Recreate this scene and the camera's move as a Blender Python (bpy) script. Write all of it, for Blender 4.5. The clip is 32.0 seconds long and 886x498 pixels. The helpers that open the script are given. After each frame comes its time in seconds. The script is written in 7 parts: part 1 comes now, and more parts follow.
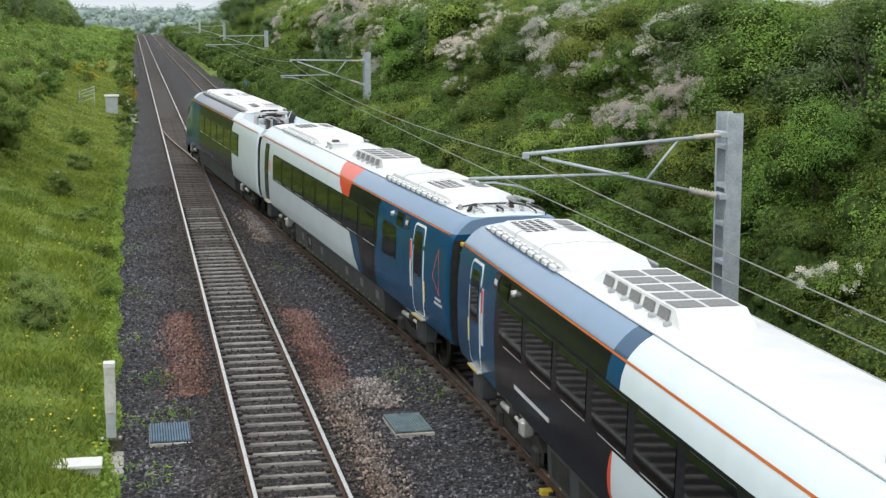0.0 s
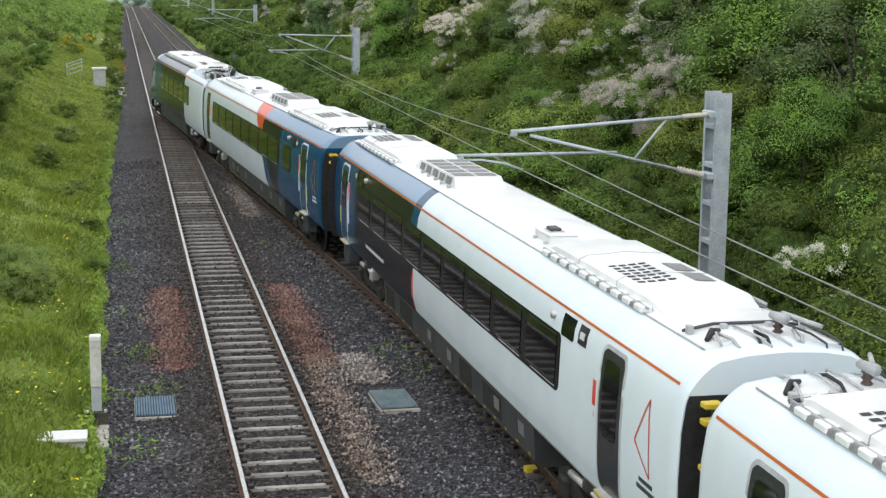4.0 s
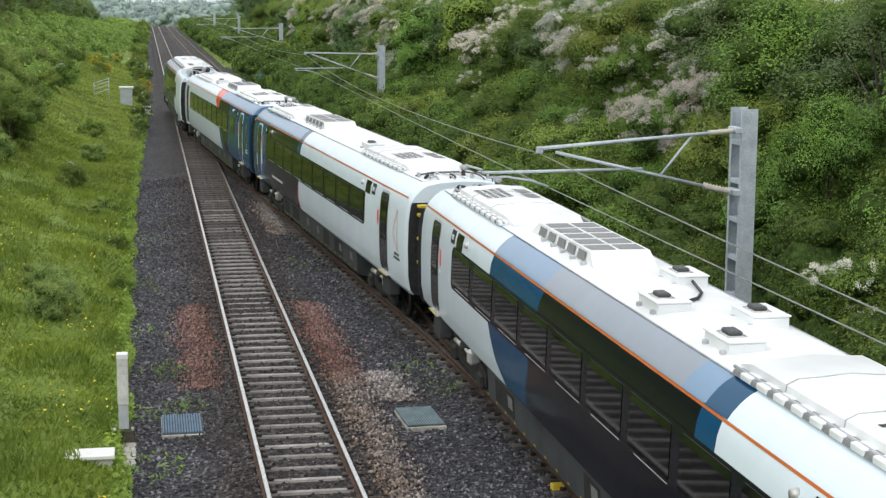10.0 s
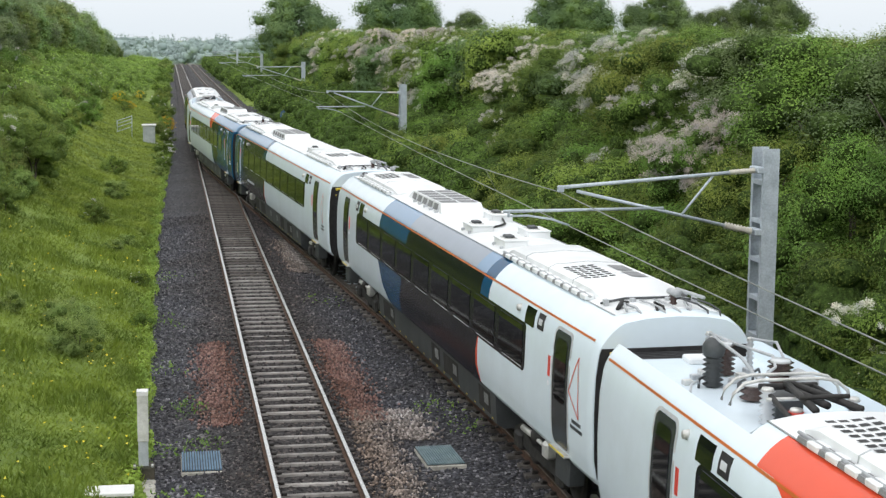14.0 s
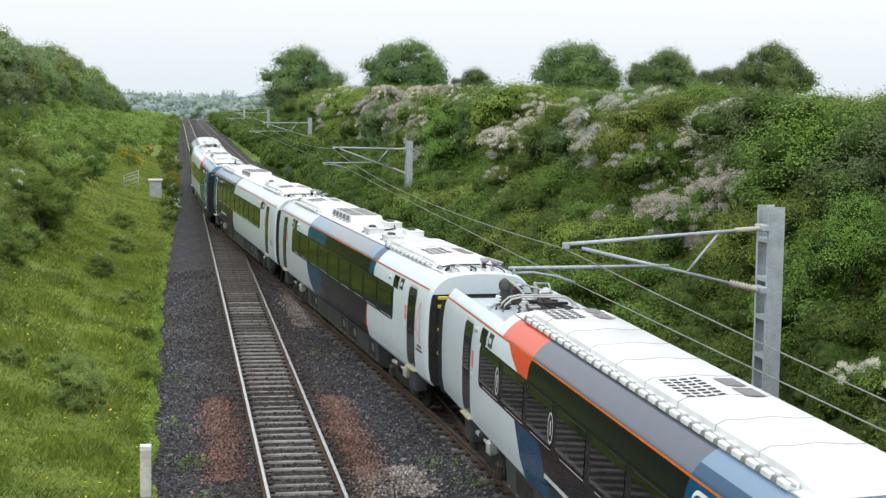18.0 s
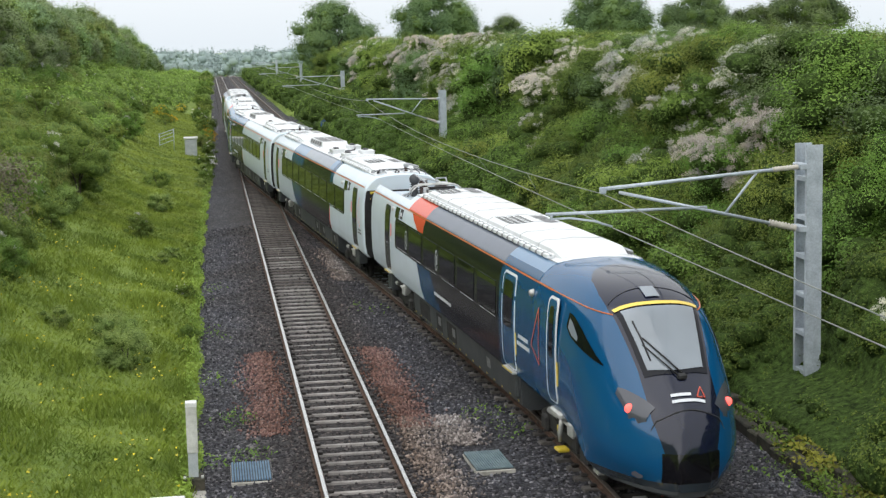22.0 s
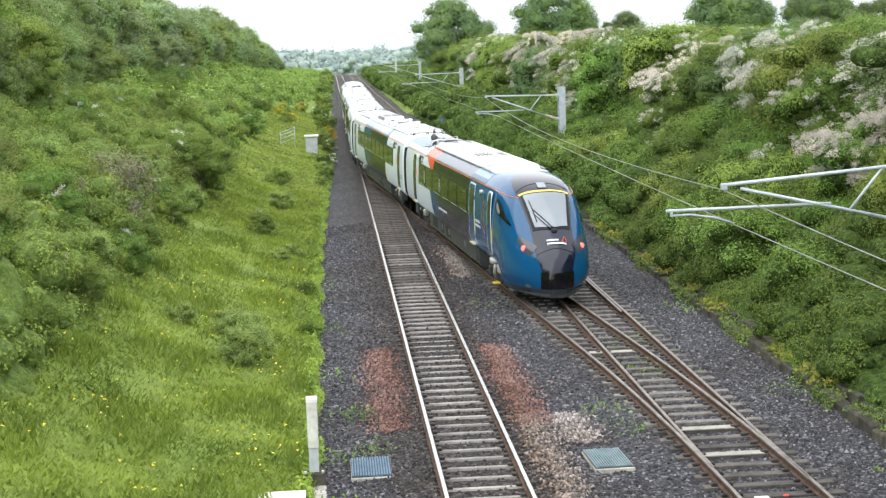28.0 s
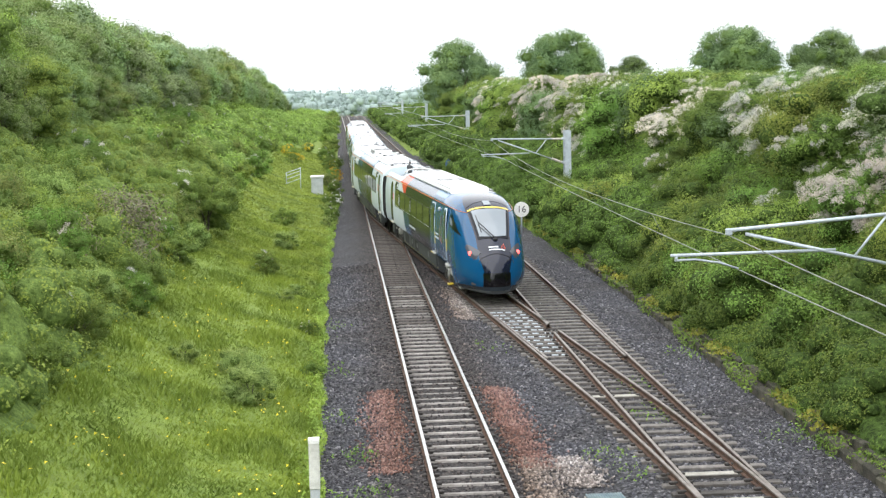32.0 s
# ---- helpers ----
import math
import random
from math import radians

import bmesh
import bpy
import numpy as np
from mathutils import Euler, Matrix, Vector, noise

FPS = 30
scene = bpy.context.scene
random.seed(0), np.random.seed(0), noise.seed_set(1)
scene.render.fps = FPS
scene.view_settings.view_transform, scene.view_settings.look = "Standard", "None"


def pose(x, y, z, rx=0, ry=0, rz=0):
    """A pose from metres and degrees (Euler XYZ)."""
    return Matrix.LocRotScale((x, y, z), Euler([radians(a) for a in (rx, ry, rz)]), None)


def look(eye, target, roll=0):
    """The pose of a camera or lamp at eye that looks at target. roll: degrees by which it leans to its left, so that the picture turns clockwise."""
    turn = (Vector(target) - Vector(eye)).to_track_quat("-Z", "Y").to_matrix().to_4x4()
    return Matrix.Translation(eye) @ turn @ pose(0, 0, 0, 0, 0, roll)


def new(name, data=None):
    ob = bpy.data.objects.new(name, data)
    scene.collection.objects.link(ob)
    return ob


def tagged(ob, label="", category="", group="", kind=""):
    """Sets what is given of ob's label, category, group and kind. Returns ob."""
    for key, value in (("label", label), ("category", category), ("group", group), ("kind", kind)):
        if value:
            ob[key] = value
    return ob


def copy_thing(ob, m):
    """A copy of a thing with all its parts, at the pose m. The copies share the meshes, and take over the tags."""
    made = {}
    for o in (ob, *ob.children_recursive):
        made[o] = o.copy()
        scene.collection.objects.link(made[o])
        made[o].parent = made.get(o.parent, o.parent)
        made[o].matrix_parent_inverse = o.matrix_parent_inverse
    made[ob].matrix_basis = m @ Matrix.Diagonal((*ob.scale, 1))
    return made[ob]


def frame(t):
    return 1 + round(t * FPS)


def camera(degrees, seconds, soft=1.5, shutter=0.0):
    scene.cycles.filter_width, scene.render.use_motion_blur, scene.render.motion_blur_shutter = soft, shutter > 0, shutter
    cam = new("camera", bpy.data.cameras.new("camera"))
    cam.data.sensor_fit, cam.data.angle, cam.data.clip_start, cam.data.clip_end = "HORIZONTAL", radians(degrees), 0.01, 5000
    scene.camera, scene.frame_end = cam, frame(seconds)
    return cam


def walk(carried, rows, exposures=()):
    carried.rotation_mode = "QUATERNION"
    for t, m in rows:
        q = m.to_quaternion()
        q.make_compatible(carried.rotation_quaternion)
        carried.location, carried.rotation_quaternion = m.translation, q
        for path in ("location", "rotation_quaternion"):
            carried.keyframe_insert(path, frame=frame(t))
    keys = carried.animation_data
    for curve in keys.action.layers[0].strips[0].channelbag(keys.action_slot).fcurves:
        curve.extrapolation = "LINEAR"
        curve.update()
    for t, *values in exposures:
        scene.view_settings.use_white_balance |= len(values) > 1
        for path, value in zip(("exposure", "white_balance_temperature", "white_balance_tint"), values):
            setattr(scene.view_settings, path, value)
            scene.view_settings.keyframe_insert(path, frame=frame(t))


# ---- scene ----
# ---- camera: hand-held on a bridge beside the left line, panning and tilting ----
EYE = (-2.519, 0.0, 7.875)


def held(right, down, roll):
    '''A pose at the eye: degrees to the right of the line, below the horizon, and lean.'''
    return pose(*EYE, 0, 0, -right) @ pose(0, 0, 0, 90 - down, 0, 0) @ pose(0, 0, 0, 0, 0, roll)


cam = camera(31.498, 32.0, soft=1.35)
PATH = [
    (0.0, held(11.178, 8.950, 0.006)),
    (0.5, held(11.171, 8.972, 0.123)),
    (1.0, held(11.233, 9.114, 0.391)),
    (1.5, held(11.369, 9.552, 0.501)),
    (2.0, held(11.477, 9.795, 0.498)),
    (2.5, held(11.588, 9.911, 0.468)),
    (3.0, held(11.682, 9.938, 0.565)),
    (3.5, held(11.697, 9.846, 0.650)),
    (5.5, held(11.494, 9.733, 0.742)),
    (6.0, held(11.375, 9.641, 0.753)),
    (6.5, held(11.286, 9.582, 0.575)),
    (7.0, held(11.191, 9.562, 0.575)),
    (7.5, held(11.142, 9.553, 0.621)),
    (8.0, held(11.085, 9.507, 0.579)),
    (8.5, held(10.997, 9.418, 0.558)),
    (9.0, held(10.908, 9.342, 0.447)),
    (9.5, held(10.818, 9.257, 0.468)),
    (10.0, held(10.697, 9.177, 0.347)),
    (10.5, held(10.514, 8.987, 0.202)),
    (11.0, held(10.350, 8.781, 0.276)),
    (11.5, held(10.230, 8.621, 0.245)),
    (12.0, held(10.125, 8.477, 0.244)),
    (12.5, held(10.091, 8.356, 0.314)),
    (13.0, held(10.044, 8.229, 0.370)),
    (13.5, held(9.977, 8.037, 0.403)),
    (14.0, held(9.920, 7.783, 0.495)),
    (14.5, held(9.809, 7.505, 0.405)),
    (16.5, held(9.509, 6.609, 0.607)),
    (17.0, held(9.591, 6.315, 0.740)),
    (17.5, held(9.653, 6.016, 0.770)),
    (18.0, held(9.708, 5.735, 0.789)),
    (18.5, held(9.803, 5.451, 0.800)),
    (19.0, held(9.786, 5.100, 0.746)),
    (19.5, held(9.736, 5.956, 0.611)),
    (20.0, held(9.540, 6.599, 0.062)),
    (20.5, held(9.301, 6.938, -0.237)),
    (21.0, held(8.977, 7.388, -0.702)),
    (21.5, held(8.630, 7.615, -0.997)),
    (22.0, held(8.326, 7.581, -1.167)),
    (22.5, held(8.025, 7.676, -1.463)),
    (23.0, held(7.530, 7.815, -1.834)),
    (23.5, held(7.041, 7.962, -2.120)),
    (24.0, held(6.436, 8.140, -2.434)),
    (24.5, held(5.690, 8.105, -2.566)),
    (25.0, held(5.237, 8.078, -2.517)),
    (25.5, held(4.895, 8.031, -2.468)),
    (27.5, held(4.000, 7.770, -2.022)),
    (28.0, held(3.955, 7.583, -1.758)),
    (28.5, held(4.063, 7.329, -1.411)),
    (29.0, held(4.045, 7.170, -1.256)),
    (29.5, held(4.013, 6.844, -1.198)),
    (30.0, held(3.982, 6.584, -1.271)),
    (30.5, held(3.898, 6.389, -1.409)),
    (31.0, held(3.833, 6.261, -1.234)),
    (31.5, held(3.800, 6.135, -1.042)),
    (32.0, held(3.827, 6.048, -1.125)),
]
EXPOSURES = [(0, 0.0), (22, 0.05), (25, 0.48), (28, 0.75), (32, 0.75)]
walk(cam, PATH, EXPOSURES)

# ---- overcast sky and a wide, weak sun ----
SUN_UP, SUN_TURN = 48, 232
world = bpy.data.worlds.new("overcast_sky")
scene.world = world
world.use_nodes = True
wn, wl = world.node_tree.nodes, world.node_tree.links
sky = wn.new("ShaderNodeTexSky")
sky.sky_type, sky.sun_disc = "NISHITA", False
sky.sun_elevation, sky.sun_rotation = radians(SUN_UP), radians(SUN_TURN)
sky.air_density, sky.dust_density, sky.ozone_density = 1.0, 3.0, 1.0
grey = wn.new("ShaderNodeHueSaturation")
grey.inputs["Saturation"].default_value = 0.25
cloud = wn.new("ShaderNodeMix")
cloud.data_type = "RGBA"
cloud.inputs[0].default_value = 0.85
way = wn.new("ShaderNodeTexCoord")
high = wn.new("ShaderNodeSeparateXYZ")
wl.new(way.outputs["Generated"], high.inputs[0])
deck = wn.new("ShaderNodeValToRGB")  # an overcast deck, palest overhead
deck.color_ramp.elements.new(0.5)
for stop, (at, c) in zip(deck.color_ramp.elements, ((0.0, (9.2, 10.0, 10.7, 1)), (0.07, (10.9, 11.3, 11.6, 1)), (0.85, (12.8, 13.1, 13.4, 1)))):
    stop.position, stop.color = at, c
wl.new(high.outputs[2], deck.inputs[0])
wl.new(deck.outputs[0], cloud.inputs[7])
wl.new(sky.outputs[0], grey.inputs["Color"])
wl.new(grey.outputs[0], cloud.inputs[6])
wl.new(cloud.outputs[2], wn["Background"].inputs[0])
wn["Background"].inputs[1].default_value = 0.1
sun = new("sun", bpy.data.lights.new("sun", "SUN"))
sun.data.energy, sun.data.angle, sun.data.color = 1.5, radians(100), (1.0, 0.98, 0.96)
sun.matrix_basis = look((0, 0, 0), (-math.sin(radians(SUN_TURN)) * math.cos(radians(SUN_UP)), -math.cos(radians(SUN_TURN)) * math.cos(radians(SUN_UP)), -math.sin(radians(SUN_UP))))


# ---- materials ----
def nodes_of(name):
    m = bpy.data.materials.new(name)
    m.use_nodes = True
    return m, m.node_tree.nodes, m.node_tree.links, m.node_tree.nodes["Principled BSDF"]


def ramp(n, stops):
    r = n.new("ShaderNodeValToRGB")
    while len(r.color_ramp.elements) < len(stops):
        r.color_ramp.elements.new(0.5)
    for e, (p, c) in zip(r.color_ramp.elements, stops):
        e.position, e.color = p, (*c, 1)
    return r


def noise_tex(n, l, scale, detail=4, coords="Object", rough=0.6):
    tc = n.new("ShaderNodeTexCoord")
    t = n.new("ShaderNodeTexNoise")
    t.inputs["Scale"].default_value, t.inputs["Detail"].default_value, t.inputs["Roughness"].default_value = scale, detail, rough
    l.new(tc.outputs[coords], t.inputs["Vector"])
    return t


def mixc(n, l, fac, a, b, mode="MIX"):
    m = n.new("ShaderNodeMix")
    m.data_type, m.blend_type = "RGBA", mode
    for slot, v in ((0, fac), (6, a), (7, b)):
        if isinstance(v, bpy.types.NodeSocket):
            l.new(v, m.inputs[slot])
        else:
            m.inputs[slot].default_value = v if slot == 0 else (*v, 1)
    return m.outputs[2]


def calc(n, l, op, a, b=0.0, clamp=False):
    m = n.new("ShaderNodeMath")
    m.operation, m.use_clamp = op, clamp
    for slot, v in ((0, a), (1, b)):
        if isinstance(v, bpy.types.NodeSocket):
            l.new(v, m.inputs[slot])
        else:
            m.inputs[slot].default_value = v
    return m.outputs[0]


def bump(n, l, p, height, strength, dist=0.02):
    b = n.new("ShaderNodeBump")
    b.inputs["Strength"].default_value, b.inputs["Distance"].default_value = strength, dist
    l.new(height, b.inputs["Height"])
    l.new(b.outputs[0], p.inputs["Normal"])


def surface(name, c1, c2, scale=6.0, rough=0.6, metal=0.0, grain=60.0, relief=0.15, coat=0.0, spread=(0.35, 0.65), each=0.0):
    """A worn surface: two colours in soft patches, fine grain in the relief and the gloss; each: how far single objects differ."""
    m, n, l, p = nodes_of(name)
    big, fine = noise_tex(n, l, scale), noise_tex(n, l, grain, 3)
    r = ramp(n, [(spread[0], c1), (spread[1], c2)])
    l.new(big.outputs["Fac"], r.inputs[0])
    speck = ramp(n, [(0.3, (0.78, 0.78, 0.78)), (0.7, (1.12, 1.12, 1.12))])
    l.new(fine.outputs["Fac"], speck.inputs[0])
    c = mixc(n, l, 0.8, r.outputs[0], speck.outputs[0], "MULTIPLY")
    if each:
        oi = n.new("ShaderNodeObjectInfo")
        v = calc(n, l, "ADD", calc(n, l, "MULTIPLY", oi.outputs["Random"], 2 * each), 1 - each)
        hs = n.new("ShaderNodeHueSaturation")
        l.new(v, hs.inputs["Value"])
        l.new(c, hs.inputs["Color"])
        c = hs.outputs[0]
    l.new(c, p.inputs["Base Color"])
    p.inputs["Metallic"].default_value = metal
    l.new(calc(n, l, "ADD", calc(n, l, "MULTIPLY", fine.outputs["Fac"], 0.2), rough - 0.1), p.inputs["Roughness"])
    p.inputs["Coat Weight"].default_value = coat
    if relief:
        bump(n, l, p, fine.outputs["Fac"], relief)
    return m


def leaf_mat(name, dark, light, tint, patch=0.35, rough=0.6, see=0.2):
    """Leaves: each its own shade, drifting from bush to bush, some light passing through."""
    m, n, l, p = nodes_of(name)
    g = n.new("ShaderNodeNewGeometry")
    mid = lambda a, b, f: tuple(u + (v - u) * f for u, v in zip(a, b))
    r = ramp(n, [(0.0, mid(dark, light, 0.35)), (0.6, light), (1.0, mid(light, tint, 0.6))])
    l.new(g.outputs["Random Per Island"], r.inputs[0])
    big = noise_tex(n, l, patch, 3)
    br = ramp(n, [(0.32, (0.62, 0.66, 0.66)), (0.68, (1.28, 1.2, 1.05))])
    l.new(big.outputs["Fac"], br.inputs[0])
    c = mixc(n, l, 1.0, r.outputs[0], br.outputs[0], "MULTIPLY")
    oi = n.new("ShaderNodeObjectInfo")
    hs = n.new("ShaderNodeHueSaturation")
    l.new(calc(n, l, "ADD", calc(n, l, "MULTIPLY", oi.outputs["Random"], 0.04), 0.48), hs.inputs["Hue"])
    l.new(calc(n, l, "ADD", calc(n, l, "MULTIPLY", oi.outputs["Random"], 0.5), 0.78), hs.inputs["Value"])
    l.new(c, hs.inputs["Color"])
    l.new(hs.outputs[0], p.inputs["Base Color"])
    p.inputs["Roughness"].default_value = rough
    p.inputs["Specular IOR Level"].default_value = 0.18
    tr = n.new("ShaderNodeBsdfTranslucent")
    l.new(hs.outputs[0], tr.inputs["Color"])
    mx = n.new("ShaderNodeMixShader")
    mx.inputs[0].default_value = see
    l.new(p.outputs[0], mx.inputs[1])
    l.new(tr.outputs[0], mx.inputs[2])
    l.new(mx.outputs[0], n["Material Output"].inputs["Surface"])
    return m


def inner_shade_mat(name, dark, light):
    """The inside of a bush with its shade painted in: leaf-sized light and dark, rough all over."""
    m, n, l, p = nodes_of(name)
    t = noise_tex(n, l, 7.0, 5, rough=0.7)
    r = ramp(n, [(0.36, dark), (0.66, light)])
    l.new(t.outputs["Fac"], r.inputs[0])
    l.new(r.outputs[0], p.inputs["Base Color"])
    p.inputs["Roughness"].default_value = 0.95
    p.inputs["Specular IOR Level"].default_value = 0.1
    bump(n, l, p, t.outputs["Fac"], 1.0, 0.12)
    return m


def ballast_mat(name, stops, each_stone=False):
    m, n, l, p = nodes_of(name)
    r = ramp(n, stops)
    if each_stone:
        g = n.new("ShaderNodeNewGeometry")
        l.new(g.outputs["Random Per Island"], r.inputs[0])
        c = r.outputs[0]
    else:
        tc = n.new("ShaderNodeTexCoord")
        v = n.new("ShaderNodeTexVoronoi")
        v.inputs["Scale"].default_value = 15
        l.new(tc.outputs["Object"], v.inputs["Vector"])
        sep = n.new("ShaderNodeSeparateColor")
        l.new(v.outputs["Color"], sep.inputs[0])
        l.new(sep.outputs[0], r.inputs[0])
        # shade between the stones, multiplied into their colour
        gap_shade = ramp(n, [(0.0, (1.1, 1.1, 1.1)), (0.75, (0.25, 0.25, 0.25))])
        l.new(v.outputs["Distance"], gap_shade.inputs[0])
        c = mixc(n, l, 1.0, r.outputs[0], gap_shade.outputs[0], "MULTIPLY")
        inv = calc(n, l, "SUBTRACT", 1.0, v.outputs["Distance"])
        bump(n, l, p, inv, 0.9, 0.05)
    big = noise_tex(n, l, 0.35, 5)
    br = ramp(n, [(0.3, (0.72, 0.66, 0.62)), (0.62, (1.15, 1.15, 1.18))])
    l.new(big.outputs["Fac"], br.inputs[0])
    c = mixc(n, l, 1.0, c, br.outputs[0], "MULTIPLY")
    tx = n.new("ShaderNodeTexCoord")
    sx = n.new("ShaderNodeSeparateXYZ")
    l.new(tx.outputs["Object"], sx.inputs[0])
    wob = noise_tex(n, l, 0.9, 4)
    off = calc(n, l, "ADD", calc(n, l, "ABSOLUTE", sx.outputs[0]), calc(n, l, "MULTIPLY", wob.outputs["Fac"], 1.2))
    dust = ramp(n, [(0.0, (1.02, 0.88, 0.78)), (1.0, (1.4, 1.42, 1.48))])  # brown brake dust lies along the used line
    l.new(calc(n, l, "SUBTRACT", off, 1.75, True), dust.inputs[0])
    l.new(mixc(n, l, 1.0, c, dust.outputs[0], "MULTIPLY"), p.inputs["Base Color"])
    p.inputs["Roughness"].default_value = 0.85
    return m


STONE = [(0.0, (0.012, 0.012, 0.0145)), (0.5, (0.035, 0.035, 0.041)), (0.85, (0.09, 0.09, 0.097)), (1.0, (0.2, 0.195, 0.195))]
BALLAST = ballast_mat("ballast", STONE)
STONES = ballast_mat("ballast_stone", STONE, True)
RED_STONES = ballast_mat("red_stone", [(0.0, (0.06, 0.04, 0.038)), (0.6, (0.155, 0.086, 0.072)), (1.0, (0.26, 0.18, 0.155))], True)
PALE_STONES = ballast_mat("pale_stone", [(0.0, (0.07, 0.062, 0.056)), (0.6, (0.17, 0.148, 0.13)), (1.0, (0.36, 0.33, 0.3))], True)
RAIL_HEAD = surface("polished_rail_head", (0.62, 0.62, 0.62), (0.75, 0.74, 0.72), 3, 0.28, 1.0, 40, 0.03)
RAIL_WORN = surface("dull_rail_head", (0.2, 0.17, 0.15), (0.36, 0.32, 0.29), 3, 0.45, 0.8, 40, 0.03)
RAIL_RUST = surface("rusty_rail_web", (0.06, 0.035, 0.025), (0.13, 0.075, 0.05), 5, 0.85, 0.2, 80, 0.2)
SLEEPER_GREY = surface("weathered_sleeper", (0.2, 0.183, 0.168), (0.36, 0.34, 0.32), 4, 0.8, 0, 70, 0.25, each=0.25)
SLEEPER_WOOD = surface("old_timber", (0.085, 0.078, 0.072), (0.19, 0.176, 0.162), 6, 0.85, 0, 50, 0.35, each=0.3)
SLEEPER_OILY = surface("oil_darkened_timber", (0.045, 0.04, 0.036), (0.12, 0.11, 0.1), 3, 0.8, 0, 50, 0.35, each=0.4)
SLEEPER_BROWN = surface("dust_stained_sleeper", (0.075, 0.064, 0.056), (0.15, 0.13, 0.115), 6, 0.85, 0, 50, 0.35, each=0.25)
SLEEPER_PALE = surface("pale_concrete_bearer", (0.3, 0.29, 0.25), (0.42, 0.4, 0.36), 5, 0.8, 0, 60, 0.2, each=0.1)
CLIP = surface("dark_rail_clip", (0.035, 0.032, 0.03), (0.07, 0.06, 0.055), 9, 0.7, 0.3)
CONCRETE = surface("stained_concrete", (0.3, 0.29, 0.25), (0.5, 0.48, 0.43), 4, 0.85, 0, 60, 0.2)
OLD_STONE = surface("mossy_stone", (0.02, 0.023, 0.012), (0.085, 0.075, 0.056), 2.5, 0.9, 0, 22, 0.7, each=0.35)
GALV = surface("galvanised_steel", (0.4, 0.45, 0.5), (0.54, 0.6, 0.65), 3, 0.5, 0.2, 25, 0.06)
WIRE = surface("weathered_copper_wire", (0.2, 0.22, 0.2), (0.3, 0.32, 0.3), 4, 0.5, 0.5)
CERAMIC = surface("brown_grey_insulator", (0.45, 0.42, 0.36), (0.6, 0.57, 0.5), 5, 0.3)
GRATE_BLUE = surface("blue_grey_grating", (0.07, 0.15, 0.24), (0.13, 0.24, 0.34), 5, 0.5, 0.2, 60, 0.1)
GRATE_TEAL = surface("faded_teal_grating", (0.13, 0.2, 0.23), (0.22, 0.3, 0.32), 5, 0.55, 0.2, 60, 0.1)
WHITE_POST = surface("grubby_white_paint", (0.5, 0.5, 0.46), (0.72, 0.72, 0.68), 5, 0.55)
CAB_GREY = surface("pale_grey_cabinet", (0.42, 0.46, 0.48), (0.55, 0.58, 0.6), 3, 0.5)
SIGN_WHITE = surface("white_enamel", (0.75, 0.75, 0.74), (0.82, 0.82, 0.8), 5, 0.35)
SIGN_BLUE = surface("blue_enamel", (0.05, 0.12, 0.3), (0.08, 0.17, 0.36), 5, 0.4)
BLACK = surface("matt_black", (0.012, 0.012, 0.013), (0.03, 0.03, 0.032), 6, 0.6)
YELLOW = surface("safety_yellow", (0.62, 0.46, 0.03), (0.72, 0.56, 0.06), 6, 0.5)
BARK = surface("bark", (0.06, 0.05, 0.04), (0.13, 0.11, 0.09), 6, 0.9, 0, 40, 0.5)
LEAF_HAW = leaf_mat("hawthorn_leaf", (0.13, 0.215, 0.042), (0.175, 0.28, 0.055), (0.24, 0.34, 0.085))
LEAF_BRAMBLE = leaf_mat("bramble_leaf", (0.095, 0.165, 0.032), (0.14, 0.23, 0.044), (0.215, 0.31, 0.07), 0.28)
LEAF_BRIGHT = leaf_mat("young_leaf", (0.18, 0.265, 0.05), (0.25, 0.345, 0.07), (0.33, 0.42, 0.11))
LEAF_SALLOW = leaf_mat("sallow_leaf", (0.21, 0.285, 0.085), (0.275, 0.36, 0.11), (0.35, 0.43, 0.15))
# oak green lightened and greyed, with some distance haze in the colour
LEAF_OAK_HAZED = leaf_mat("oak_leaf_hazed", (0.13, 0.195, 0.09), (0.155, 0.23, 0.1), (0.19, 0.265, 0.12), 0.2)
LEAF_WILLOW = leaf_mat("willow_leaf", (0.19, 0.285, 0.12), (0.25, 0.355, 0.15), (0.32, 0.42, 0.19))
# willow green paled: distance haze is painted into it
LEAF_HAZY = leaf_mat("far_willow_leaf_hazed", (0.2, 0.28, 0.145), (0.235, 0.32, 0.165), (0.28, 0.365, 0.19))
MOSS = leaf_mat("moss", (0.11, 0.12, 0.02), (0.2, 0.2, 0.03), (0.28, 0.27, 0.06), 0.8, see=0.1)
# shade seen between the leaves, held in two colours, deep and pale
SHADE = inner_shade_mat("undergrowth_shade", (0.02, 0.035, 0.01), (0.095, 0.155, 0.036))
SHADE_PALE = inner_shade_mat("inner_leaf_shade", (0.085, 0.135, 0.035), (0.21, 0.3, 0.08))
TWIG = leaf_mat("bare_twig", (0.17, 0.16, 0.12), (0.24, 0.22, 0.17), (0.28, 0.3, 0.2), see=0.1)
GRASS = leaf_mat("meadow_grass", (0.175, 0.25, 0.04), (0.2, 0.285, 0.048), (0.235, 0.32, 0.066), 0.5)
BLOSSOM = leaf_mat("may_blossom", (0.48, 0.48, 0.46), (0.62, 0.62, 0.6), (0.74, 0.74, 0.72), 0.6, see=0.25)
BLOSSOM_PINK = leaf_mat("faded_blossom", (0.48, 0.45, 0.44), (0.6, 0.56, 0.55), (0.72, 0.69, 0.68), 0.6, see=0.25)
GORSE = leaf_mat("gorse_flower", (0.5, 0.33, 0.02), (0.66, 0.46, 0.03), (0.75, 0.56, 0.06), see=0.2)
